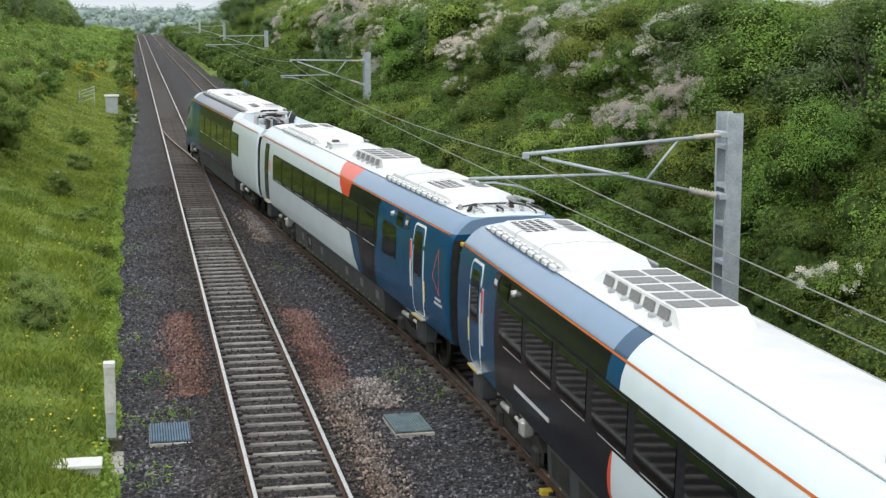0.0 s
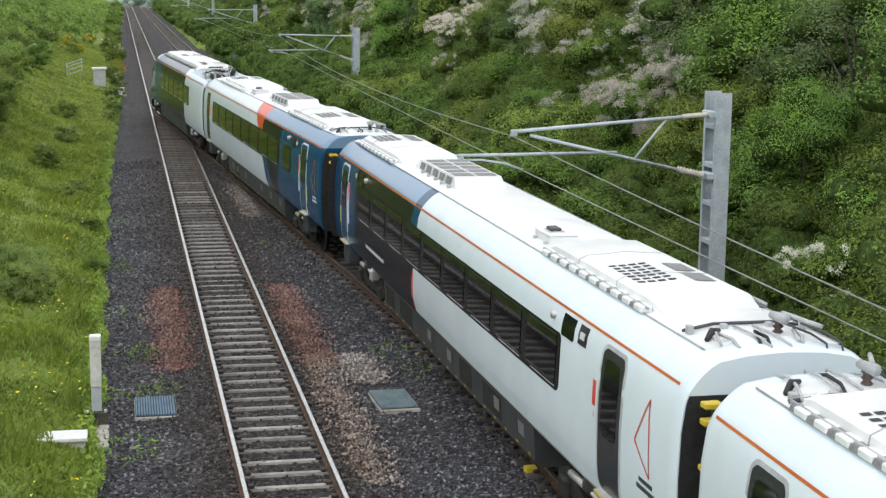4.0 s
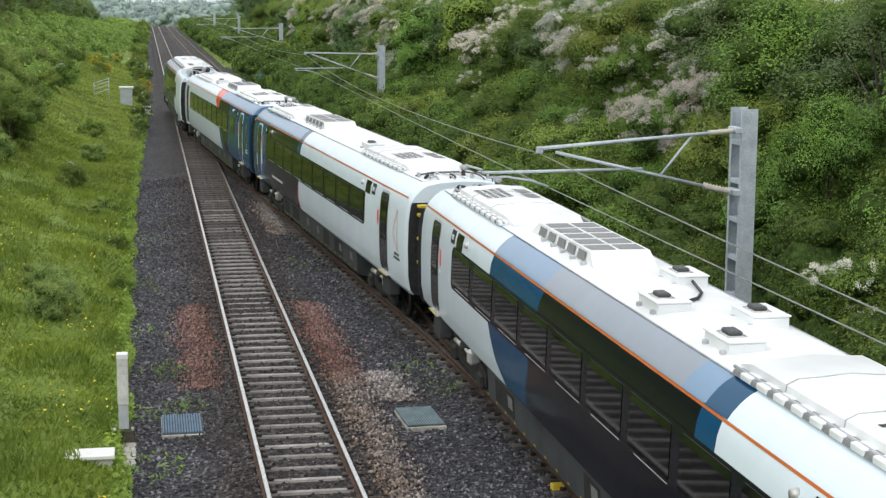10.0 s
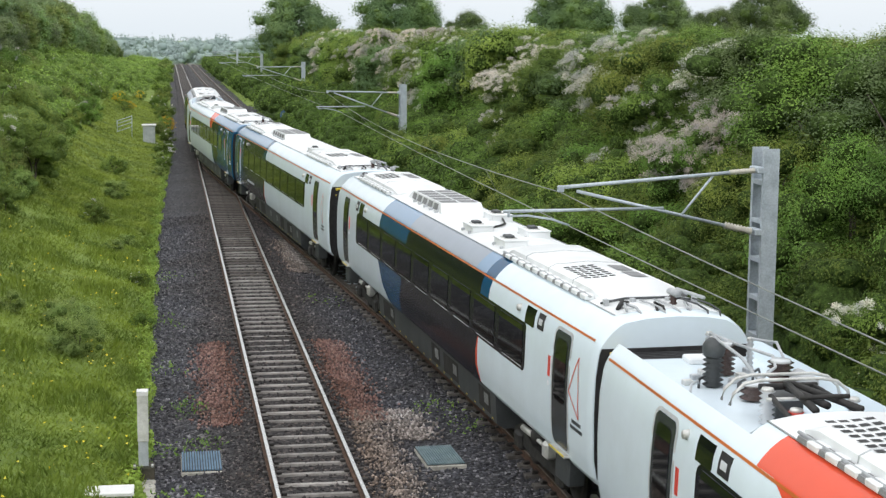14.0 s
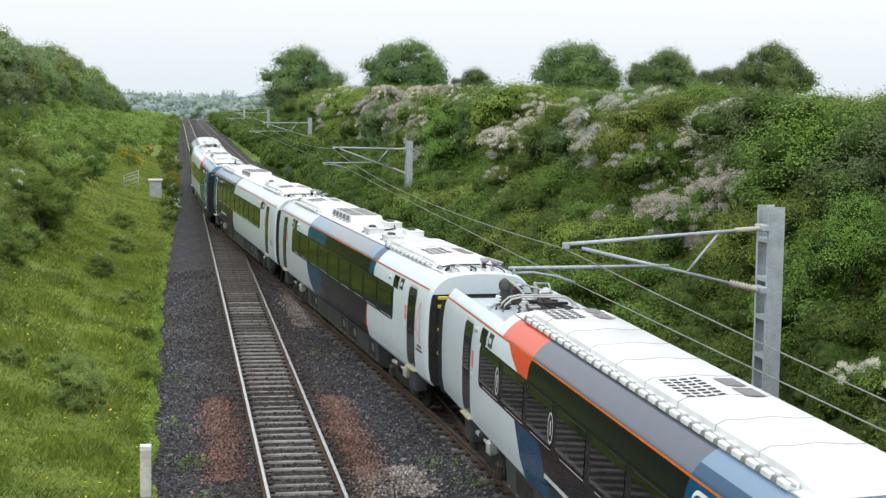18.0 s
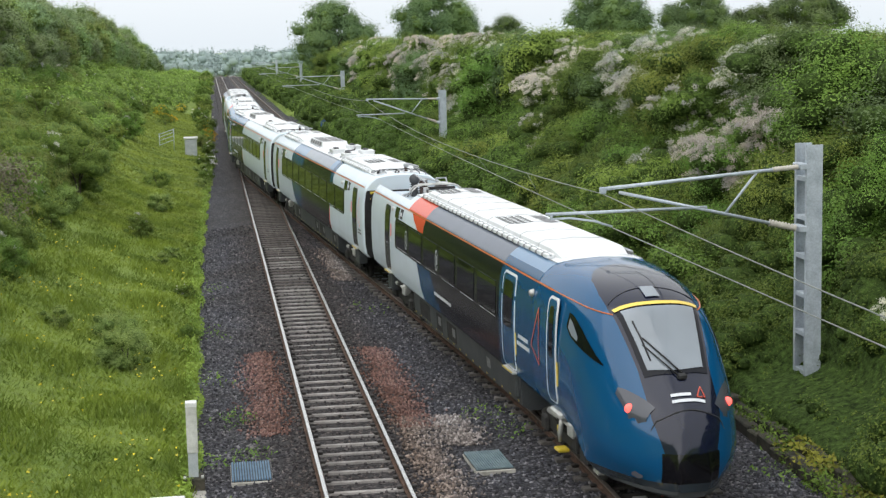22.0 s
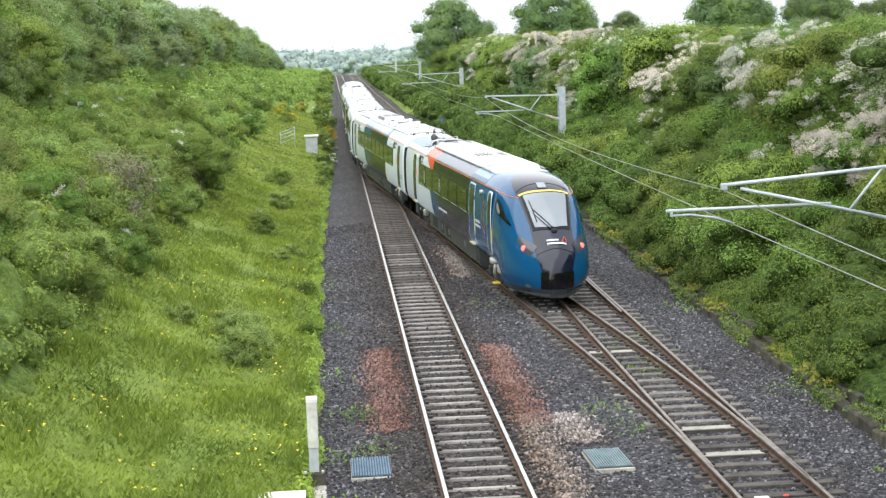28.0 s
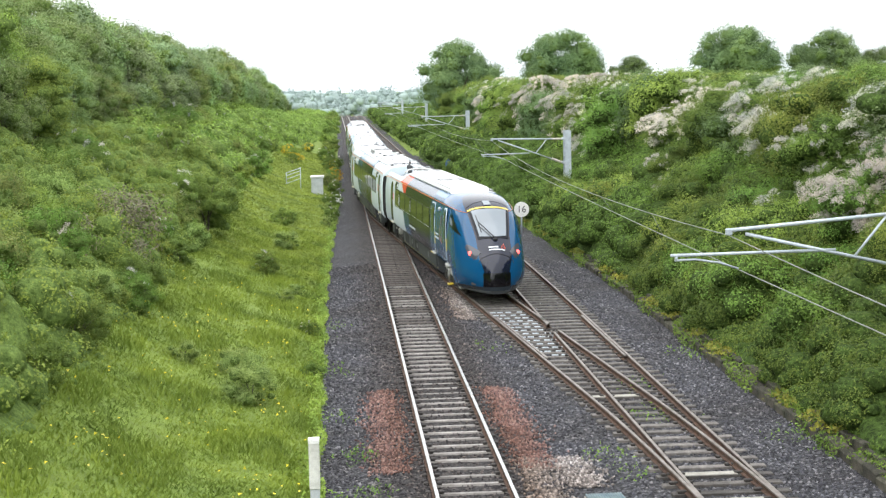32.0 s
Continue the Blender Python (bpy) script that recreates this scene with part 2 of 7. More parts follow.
BUTTERCUP = leaf_mat("buttercup", (0.6, 0.5, 0.03), (0.75, 0.65, 0.06), (0.8, 0.75, 0.3), see=0.1)


def turf_mat():
    m, n, l, p = nodes_of("bank_turf")
    big, mid, fine = noise_tex(n, l, 0.25, 4), noise_tex(n, l, 2.2, 5), noise_tex(n, l, 25, 3)
    r = ramp(n, [(0.3, (0.14, 0.2, 0.034)), (0.55, (0.205, 0.295, 0.05)), (0.75, (0.275, 0.35, 0.078))])
    l.new(mid.outputs["Fac"], r.inputs[0])
    b = ramp(n, [(0.3, (0.75, 0.8, 0.7)), (0.7, (1.15, 1.1, 1.0))])
    l.new(big.outputs["Fac"], b.inputs[0])
    f = ramp(n, [(0.25, (0.75, 0.78, 0.7)), (0.7, (1.14, 1.12, 1.06))])
    l.new(fine.outputs["Fac"], f.inputs[0])
    l.new(mixc(n, l, 1.0, mixc(n, l, 1.0, r.outputs[0], b.outputs[0], "MULTIPLY"), f.outputs[0], "MULTIPLY"), p.inputs["Base Color"])
    p.inputs["Roughness"].default_value = 0.9
    bump(n, l, p, fine.outputs["Fac"], 0.8, 0.1)
    return m


TURF = turf_mat()


# ---- mesh helpers ----
def mesh(name, verts, faces, mats, smooth=False, idx=None):
    me = bpy.data.meshes.new(name)
    me.from_pydata([tuple(v) for v in verts], [], [tuple(f) for f in faces])
    for m in (mats if isinstance(mats, (list, tuple)) else [mats]):
        me.materials.append(m)
    if idx is not None:
        me.polygons.foreach_set("material_index", idx)
    if smooth:
        me.polygons.foreach_set("use_smooth", [True] * len(me.polygons))
    me.update()
    return me


def quads(name, corners, mat):
    """A mesh of loose quads from an array (n, 4, 3), quickly."""
    n = len(corners)
    me = bpy.data.meshes.new(name)
    me.vertices.add(4 * n)
    me.loops.add(4 * n)
    me.polygons.add(n)
    me.vertices.foreach_set("co", np.asarray(corners, dtype=np.float32).ravel())
    me.loops.foreach_set("vertex_index", np.arange(4 * n, dtype=np.int32))
    me.polygons.foreach_set("loop_start", np.arange(0, 4 * n, 4, dtype=np.int32))
    me.materials.append(mat)
    me.update(calc_edges=True)
    return me


def tris(name, corners, mat):
    """A mesh of loose triangles from an array (n, 3, 3), quickly."""
    n = len(corners)
    me = bpy.data.meshes.new(name)
    me.vertices.add(3 * n)
    me.loops.add(3 * n)
    me.polygons.add(n)
    me.vertices.foreach_set("co", np.asarray(corners, dtype=np.float32).ravel())
    me.loops.foreach_set("vertex_index", np.arange(3 * n, dtype=np.int32))
    me.polygons.foreach_set("loop_start", np.arange(0, 3 * n, 3, dtype=np.int32))
    me.materials.append(mat)
    me.update(calc_edges=True)
    return me


def part(name, me, parent, label=""):
    ob = new(name, me)
    ob.parent = parent
    return tagged(ob, label)


def bm_mesh(name, bm, mat, smooth=False):
    me = bpy.data.meshes.new(name)
    bm.to_mesh(me)
    bm.free()
    me.materials.append(mat)
    if smooth:
        me.polygons.foreach_set("use_smooth", [True] * len(me.polygons))
    return me


def box_mesh(name, x0, x1, y0, y1, z0, z1, mat, bevel=0.0):
    bm = bmesh.new()
    bmesh.ops.create_cube(bm, size=1)
    for v in bm.verts:
        v.co = ((x0 + x1) / 2 + v.co.x * (x1 - x0), (y0 + y1) / 2 + v.co.y * (y1 - y0), (z0 + z1) / 2 + v.co.z * (z1 - z0))
    if bevel:
        bmesh.ops.bevel(bm, geom=bm.edges[:], offset=bevel, segments=1, affect="EDGES")
    return bm_mesh(name, bm, mat)


def tube_mesh(name, pts, radius, mat, sides=8):
    """A round bar along points; radius one number or one per point."""
    pts = [Vector(p) for p in pts]
    rad = radius if isinstance(radius, (list, tuple)) else [radius] * len(pts)
    verts, faces = [], []
    for i, p in enumerate(pts):
        d = (pts[min(i + 1, len(pts) - 1)] - pts[max(i - 1, 0)]).normalized()
        a = d.cross(Vector((0, 0, 1)) if abs(d.z) < 0.9 else Vector((1, 0, 0))).normalized()
        b = d.cross(a)
        for k in range(sides):
            w = 2 * math.pi * k / sides
            verts.append(p + (a * math.cos(w) + b * math.sin(w)) * rad[i])
    for i in range(len(pts) - 1):
        for k in range(sides):
            faces.append((i * sides + k, i * sides + (k + 1) % sides, (i + 1) * sides + (k + 1) % sides, (i + 1) * sides + k))
    faces += [tuple(range(sides))[::-1], tuple(range((len(pts) - 1) * sides, len(pts) * sides))]
    return mesh(name, verts, faces, mat, smooth=True)


def sweep(name, section, path, mat):
    """An open or closed section (x, z) swept along (x, y, z, heading-normal) points in plan."""
    n, verts, faces = len(section), [], []
    for i, p in enumerate(path):
        a, b = Vector(path[max(i - 1, 0)]), Vector(path[min(i + 1, len(path) - 1)])
        d = (b - a).normalized()
        nx, ny = d.y, -d.x
        for sx, sz in section:
            verts.append((p[0] + nx * sx, p[1] + ny * sx, p[2] + sz))
    for i in range(len(path) - 1):
        for k in range(n):
            faces.append((i * n + k, i * n + (k + 1) % n, (i + 1) * n + (k + 1) % n, (i + 1) * n + k))
    return mesh(name, verts, faces, mat)


# ---- lines: the left line is straight, a crossover leads to it from the right line ----
TOE_NEAR, TOE_FAR, SWING, LEAN, RIGHT_X = 24.2, 104.42, 14.4, 0.0752, 4.95


def cross_x(y):
    if y < TOE_NEAR:
        return RIGHT_X
    if y < TOE_NEAR + SWING:
        return RIGHT_X - LEAN * (y - TOE_NEAR) ** 2 / (2 * SWING)
    if y < TOE_FAR - SWING:
        return RIGHT_X - LEAN * SWING / 2 - LEAN * (y - TOE_NEAR - SWING)
    if y < TOE_FAR:
        return LEAN * (TOE_FAR - y) ** 2 / (2 * SWING)
    return 0.0


def right_x(y):
    """The right line draws nearer to the left one far off."""
    return float(np.interp(y, [0, 60, 105, 147, 182, 243, 330, 2000], [4.95, 4.95, 4.72, 4.42, 4.25, 3.9, 3.5, 3.4]))


# ---- the ground: one sheet, with the cutting's two banks ----
def bank_left(y):
    return float(np.interp(y, [-60, 0, 140, 230, 330, 500], [6.8, 6.8, 6.2, 4.4, 2.0, 0.2]))


def bank_right(y):
    return float(np.interp(y, [-60, 0, 110, 180, 260, 400], [5.2, 5.2, 5.2, 4.6, 2.6, 0.3]))


def edge_left(y):
    return float(np.interp(y, [0, 60, 103, 190, 300, 2000], [-3.05, -3.1, -2.6, -2.2, -2.2, -2.2]))


def edge_right(y):
    return float(np.interp(y, [0, 45, 60, 110, 140, 230, 330, 2000], [7.95, 8.1, 8.3, 7.6, 7.0, 6.2, 5.6, 5.6]))


def smooth_step(v):
    v = min(max(v, 0.0), 1.0)
    return v * v * (3 - 2 * v)


def ground_z(x, y):
    el, er = edge_left(y), edge_right(y)
    far = -9 * smooth_step((y - 360) / 420)
    if x < el:
        d = el - x
        z = -0.25 + min(d * 0.4, 0.3 + bank_left(y) * smooth_step(d / 16.5) * 1.02)
        z += 0.10 * noise.noise((x * 0.6, y * 0.35, 1.0)) * min(d, 1) * (1.0 if y < 60 else 0.1)
    elif x > er + 0.35:
        d = x - er
        z = 0.1 + bank_right(y) * smooth_step((d + 1.0) / 13.5)
        z += 0.15 * noise.noise((x * 0.5, y * 0.3, 5.0)) * min(d, 1)
    else:
        z = -0.42
    return z + far


gx = sorted(set([-900, -500, -250, -140, -90, -60, -45, -35] + [-28 + i * 1.0 for i in range(25)] + [-3.1, -2.6, -2.2, 0, 3, 5.6, 7, 7.9] + [8.3 + 0.9 * i for i in range(17)] + [26, 32, 40, 60, 90, 140, 250, 500, 900]))
gy = [-60, -40, -20, -8] + [2 * i for i in range(0, 60)] + [120 + 6 * i for i in range(0, 40)] + [380, 420, 480, 560, 660, 800, 1000, 1300, 1700, 2200, 3000]
gv = [(x, y, ground_z(x, y)) for y in gy for x in gx]
gf = [(j * len(gx) + i, j * len(gx) + i + 1, (j + 1) * len(gx) + i + 1, (j + 1) * len(gx) + i) for j in range(len(gy) - 1) for i in range(len(gx) - 1)]
tagged(new("ground", mesh("ground", gv, gf, TURF, smooth=True)), "grassy ground with the two banks of a railway cutting", "ground", kind="structure")

# the ballast bed, with a shallow trough between the lines
by = [-40 + 3 * i for i in range(62)] + [150 + 15 * i for i in range(40)] + [800, 1000, 1400, 2000]
bv, bf = [], []
for y in by:
    el, er = edge_left(y), edge_right(y)
    for k, (x, z) in enumerate([(el - 0.5, -0.55), (el, -0.27), (el + 0.7, -0.24), (-1.35, -0.15), (-0.86, -0.148), (-0.8, -0.2), (0.8, -0.2), (0.86, -0.148), (1.35, -0.15), (2.3, -0.25), (RIGHT_X - 1.9, -0.23), (RIGHT_X + 1.5, -0.2), (er - 0.6, -0.24), (er, -0.26), (er + 0.25, -0.55)]):
        bv.append((x, y, z - 9 * smooth_step((y - 360) / 420)))
bf = [(j * 15 + i, j * 15 + i + 1, (j + 1) * 15 + i + 1, (j + 1) * 15 + i) for j in range(len(by) - 1) for i in range(14)]
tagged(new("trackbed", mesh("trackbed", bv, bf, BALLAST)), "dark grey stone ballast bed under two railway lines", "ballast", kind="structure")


def stone_heap(name, centres, sizes, mat, label, rng):
    """Loose stones: squashed octahedra, each turned its own way."""
    n = len(centres)
    base = np.array([(1, 0, 0), (-1, 0, 0), (0, 1, 0), (0, -1, 0), (0, 0, 1), (0, 0, -1)], float)
    tri = np.array([(0, 2, 4), (2, 1, 4), (1, 3, 4), (3, 0, 4), (2, 0, 5), (1, 2, 5), (3, 1, 5), (0, 3, 5)])
    v = base[None] * (0.65 + 0.7 * rng.random((n, 6, 1))) * sizes[:, None, None] * (0.6 + 0.6 * rng.random((n, 1, 3)))
    a, b = rng.random((2, n)) * 6.28
    ca, sa, cb, sb = np.cos(a)[:, None], np.sin(a)[:, None], np.cos(b)[:, None], np.sin(b)[:, None]
    x, y, z = v[..., 0], v[..., 1], v[..., 2]
    y, z = y * cb - z * sb, y * sb + z * cb
    x, y = x * ca - y * sa, x * sa + y * ca
    v = np.stack([x, y, z], -1) + centres[:, None]
    me = bpy.data.meshes.new(name)
    me.vertices.add(6 * n)
    me.loops.add(24 * n)
    me.polygons.add(8 * n)
    me.vertices.foreach_set("co", v.astype(np.float32).ravel())
    me.loops.foreach_set("vertex_index", (tri[None] + 6 * np.arange(n)[:, None, None]).astype(np.int32).ravel())
    me.polygons.foreach_set("loop_start", np.arange(0, 24 * n, 3, dtype=np.int32))
    me.materials.append(mat)
    me.update(calc_edges=True)
    return tagged(new(name, me), label, "stones", kind="stuff")


def bed_z(x):
    return np.interp(x, [-3.1, -2.4, -1.35, -0.86, -0.8, 0.8, 0.86, 1.35, 2.3, 3.05, 6.45, 7.35, 7.95], [-0.27, -0.24, -0.15, -0.148, -0.2, -0.2, -0.148, -0.15, -0.25, -0.23, -0.2, -0.24, -0.26])


rng = np.random.default_rng(7)
n = 52000
sx, sy = rng.uniform(-3.15, 8.1, n), 22 + 48 * rng.random(n) ** 1.5
keep = ~((np.abs(sx) < 0.62) & (rng.random(n) < 0.5)) & ~((np.abs(sx - 4.5) < 1.6) & (rng.random(n) < 0.45))
sx, sy = sx[keep], sy[keep]
stone_heap("ballast_stones", np.stack([sx, sy, bed_z(sx) + 0.004], 1), rng.uniform(0.024, 0.05, len(sx)), STONES, "loose dark grey ballast stones between the rails", rng)


def patch_of(x0, x1, y0, y1, n):
    """Points that thin out towards a ragged rim."""
    u, v = rng.normal(0, 0.42, n), rng.uniform(-1.05, 1.05, n)
    return (x0 + x1) / 2 + u * (x1 - x0) / 2 * (1.15 - 0.25 * np.abs(v)), (y0 + y1) / 2 + v * (y1 - y0) / 2


for x0, x1, y0, y1, n, m, nm, label in ((-2.1, -0.95, 32, 40.5, 2100, RED_STONES, "red_stones", "reddish stone chippings spread beside the rail"),
                                        (0.95, 2.05, 32, 40.5, 2300, RED_STONES, "red_stones", "reddish stone chippings spread beside the rail"),
                                        (0.9, 2.0, 24, 32.5, 1900, PALE_STONES, "pale_stones", "pale chippings spilt along the rail"),
                                        (1.3, 2.4, 53, 61, 1500, PALE_STONES, "pale_stones", "pale chippings spilt along the rail"),
                                        (1.7, 2.9, 30.5, 33.0, 900, PALE_STONES, "pale_stones", "pale chippings spilt along the rail")):
    px, py = patch_of(x0, x1, y0, y1, n)
    ok = np.abs(px) > 0.86
    px, py = px[ok], py[ok]
    stone_heap(nm, np.stack([px, py, bed_z(px) + 0.022], 1), rng.uniform(0.024, 0.05, len(px)), m, label, rng)

# ---- rails ----
HEAD = [(-0.035, -0.004), (-0.035, -0.034), (0.035, -0.034), (0.035, -0.004), (0.026, 0.0), (-0.026, 0.0)]
WEB = [(-0.012, -0.034), (-0.015, -0.125), (-0.07, -0.138), (-0.07, -0.155), (0.07, -0.155), (0.07, -0.138), (0.015, -0.125), (0.012, -0.034)]
GAUGE = 0.7525


def rail(ys, fx, side, worn, label):
    thing = new("rail")
    tagged(thing, label, "rail", "running rails", kind="structure")
    path = [(fx(y) + side, y, -9 * smooth_step((y - 360) / 420)) for y in ys]
    part("rail_head", sweep("rail_head", HEAD, path, RAIL_WORN if worn else RAIL_HEAD), thing)
    part("rail_web", sweep("rail_web", WEB, path, RAIL_RUST), thing)
    return thing


STRAIGHT = [-40, 0, 40, 100, 200, 300, 360, 380, 400, 430, 470, 520, 700]
CURVED = [-40, 0, 20, 45, 60] + [60 + 12 * i for i in range(1, 32)] + [470, 520, 700]
BRIGHT = "steel rail with a polished running head on rusty web"
DULL = "rusty steel rail with a dull brown running head"
rail(STRAIGHT, lambda y: 0.0, -GAUGE, False, BRIGHT)
rail(STRAIGHT, lambda y: 0.0, GAUGE, False, BRIGHT)
rail([y for y in CURVED if y < 27] + [27, 45, 60] + [y for y in CURVED if y > 60], right_x, GAUGE, True, DULL)
rail([27.5, 45, 48.6], right_x, -GAUGE, True, DULL)
rail([50.2] + [y for y in CURVED if y > 51], right_x, -GAUGE, True, DULL)
TURN = [24.2 + 2.0055 * i for i in range(41)]
rail([-40, 0, 23] + TURN[:-3], cross_x, -GAUGE, True, DULL)
rail([26.5] + [y for y in TURN if 27 < y < 48.4] + [49.0], cross_x, GAUGE, True, DULL)
rail([50.4] + [y for y in TURN if y > 51], cross_x, GAUGE, True, DULL)
# check rails beside the two crossings
rail([44, 46, 50, 52], right_x, GAUGE - 0.1, True, DULL)
rail([44, 46, 50, 52], cross_x, -GAUGE + 0.1, True, DULL)

# ---- sleepers, each with its rail fastenings ----
SL_STEEL = mesh("sleeper", [(x, y, z) for x in (-1.25, -1.2, 1.2, 1.25) for y, z in ((-0.1, -0.3), (-0.058, -0.16), (0.058, -0.16), (0.1, -0.3))],
                [(0, 1, 2, 3), (15, 14, 13, 12)] + [(4 * i + k, 4 * i + 4 + k, 4 * i + 5 + k, 4 * i + 1 + k) for i in range(3) for k in range(3)], SLEEPER_GREY)
SL_DARK = box_mesh("sleeper", -1.25, 1.25, -0.11, 0.11, -0.3, -0.165, SLEEPER_BROWN, 0.012)
CL = box_mesh("rail_clip", -0.05, 0.05, -0.06, 0.06, -0.16, -0.1, CLIP, 0.015)
left_sleepers = tagged(new("sleepers_left"), "grey sleepers under the left line, with dark clips", "sleepers", kind="structure")
right_sleepers = tagged(new("sleepers_right"), "dark weathered timbers under the right line", "sleepers", kind="structure")
rng2 = random.Random(3)
y, k = 18.0, 0
while y < 112:
    sunk = 39.6 < y < 42.2  # here the stones half bury them
    s = part("sleeper", SL_STEEL if y < 50 or (y < 66 and rng2.random() < (66 - y) / 16) else SL_DARK, left_sleepers)
    s.matrix_basis = pose(rng2.uniform(-0.02, 0.02), y, rng2.uniform(-0.008, 0.004) - (0.028 if sunk else 0), 0, 0, rng2.uniform(-0.5, 0.5))
    if y < 62:
        for sx in (-1, 1):
            for off in (-0.13, 0.13):
                c = part("rail_clip", CL, left_sleepers)
                c.matrix_basis = pose(sx * GAUGE + off, y, 0, 0, 0, 0)
    y += 0.676


def timber(x0, x1, y, mat, h=0.13):
    return box_mesh("sleeper", x0, x1, y - h, y + h, -0.3, -0.158, mat, 0.01)


y, k = 16.0, 0
while y < 112:
    cx, rx = cross_x(y), right_x(y)
    if y < 66:
        x0 = cx - 1.0 - rng2.uniform(0, 0.1)
        x1 = rx + 1.2 + rng2.uniform(0, 0.1)
        part("sleeper", timber(x0, x1, y, SLEEPER_OILY if y < 31 else SLEEPER_WOOD, 0.115), right_sleepers)
        if k in (19, 22, 34):
            part("sleeper_plate", box_mesh("sleeper_plate", cx - 0.68, cx + 0.62, y - 0.12, y + 0.12, -0.158, -0.13, SLEEPER_PALE, 0.008), right_sleepers, "pale plank laid between the rails")
        if y < 50:
            for rxx in {round(cx - GAUGE, 2), round(cx + GAUGE, 2), round(rx - GAUGE, 2), round(rx + GAUGE, 2)}:
                for off in (-0.14, 0.14):
                    part("rail_chair", CL, right_sleepers).matrix_basis = pose(rxx + off, y, 0, 0, 0, 0)
    else:
        part("sleeper", SL_DARK, right_sleepers).matrix_basis = pose(rx, y, -0.004, 0, 0, 0)
        if 1.4 < cx:
            part("sleeper", SL_DARK, right_sleepers).matrix_basis = pose(cx, y, -0.012, 0, 0, 4)
    y += 0.676
    k += 1
far_v = []
for y in np.arange(112, 420, 0.676):
    for cx in (0.0, right_x(y)):
        far_v.append([(cx - 1.25, y - 0.12, -0.16), (cx + 1.25, y - 0.12, -0.16), (cx + 1.25, y + 0.12, -0.16), (cx - 1.25, y + 0.12, -0.16)])
tagged(part("far_sleepers", quads("far_sleepers", far_v, SLEEPER_BROWN), right_sleepers), kind="stuff")

# bright new screws and clips along part of the crossover
screws = tagged(new("rail_fixings"), "rows of pale new rail fixings on the crossover timbers", "fixings", kind="structure")
SCREW = box_mesh("fixing", -0.1, 0.1, -0.05, 0.05, -0.16, -0.135, GALV, 0.01)
for i in range(14):
    y = 45.2 + i * 0.676
    for sx in (-0.5, -0.2, 0.12, 0.42):
        part("fixing", SCREW, screws).matrix_basis = pose(cross_x(y) + sx + rng2.uniform(-0.05, 0.05), y, 0.006, 0, 0, rng2.uniform(-15, 15))

# ---- low mossy kerb wall at the foot of the right bank ----
kerb = tagged(new("retaining_kerb"), "low mossy stone retaining kerb along the bank foot", "kerb", kind="structure")
KB = []
for L in (0.62, 0.8, 1.0):
    for _ in range(3):
        bm = bmesh.new()
        bmesh.ops.create_cube(bm, size=1)
        for v in bm.verts:
            v.co = (v.co.x * 0.3 + rng2.uniform(-0.025, 0.025), v.co.y * L + rng2.uniform(-0.02, 0.02), -0.16 + v.co.z * 0.42 + rng2.uniform(-0.03, 0.03))
        bmesh.ops.bevel(bm, geom=bm.edges[:], offset=0.03, segments=1, affect="EDGES")
        KB.append((L, bm_mesh("stone", bm, OLD_STONE)))
for dx, lift in ((0.1, -0.06), (0.44, 0.1)):
    y = 17.0
    while y < 70:
        L, me = rng2.choice(KB)
        y += L / 2
        part("stone", me, kerb).matrix_basis = pose(edge_right(y) + dx + rng2.uniform(-0.03, 0.03), y, lift + rng2.uniform(-0.07, 0.03), rng2.uniform(-1.5, 1.5), rng2.uniform(-3, 3), rng2.uniform(-2, 2))
        y += L / 2 - 0.005


# ---- the train: five cars; in each car's own space +y is the way it runs ----
HALF, REAR, PITCH, GAP = 12.62, 12.2, 25.8, 0.98
SIDE = [(0.98, 1.2), (1.1, 1.29), (1.4, 1.345), (2.1, 1.36), (2.7, 1.34), (3.05, 1.29), (3.25, 1.22)]
SECTION = [(-float(np.interp(z, [a for a, _ in SIDE], [b for _, b in SIDE])), z) for z in (0.98, 1.04, 1.1, 1.2, 1.3, 1.4, 1.75, 2.1, 2.4, 2.7, 2.88, 3.05, 3.15, 3.25)]
SECTION += [(-1.15, 3.345), (-1.06, 3.44), (-0.96, 3.52), (-0.86, 3.575), (-0.5, 3.635), (0, 3.66)]
SECTION = SECTION + [(-x, z) for x, z in SECTION[-2::-1]]


def lat(z):
    return float(np.interp(z, [a for a, _ in SIDE], [b for _, b in SIDE]))


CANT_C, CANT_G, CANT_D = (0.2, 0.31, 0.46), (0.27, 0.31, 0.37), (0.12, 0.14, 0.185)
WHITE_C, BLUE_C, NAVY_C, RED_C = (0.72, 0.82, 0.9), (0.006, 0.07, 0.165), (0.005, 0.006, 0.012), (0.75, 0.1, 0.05)


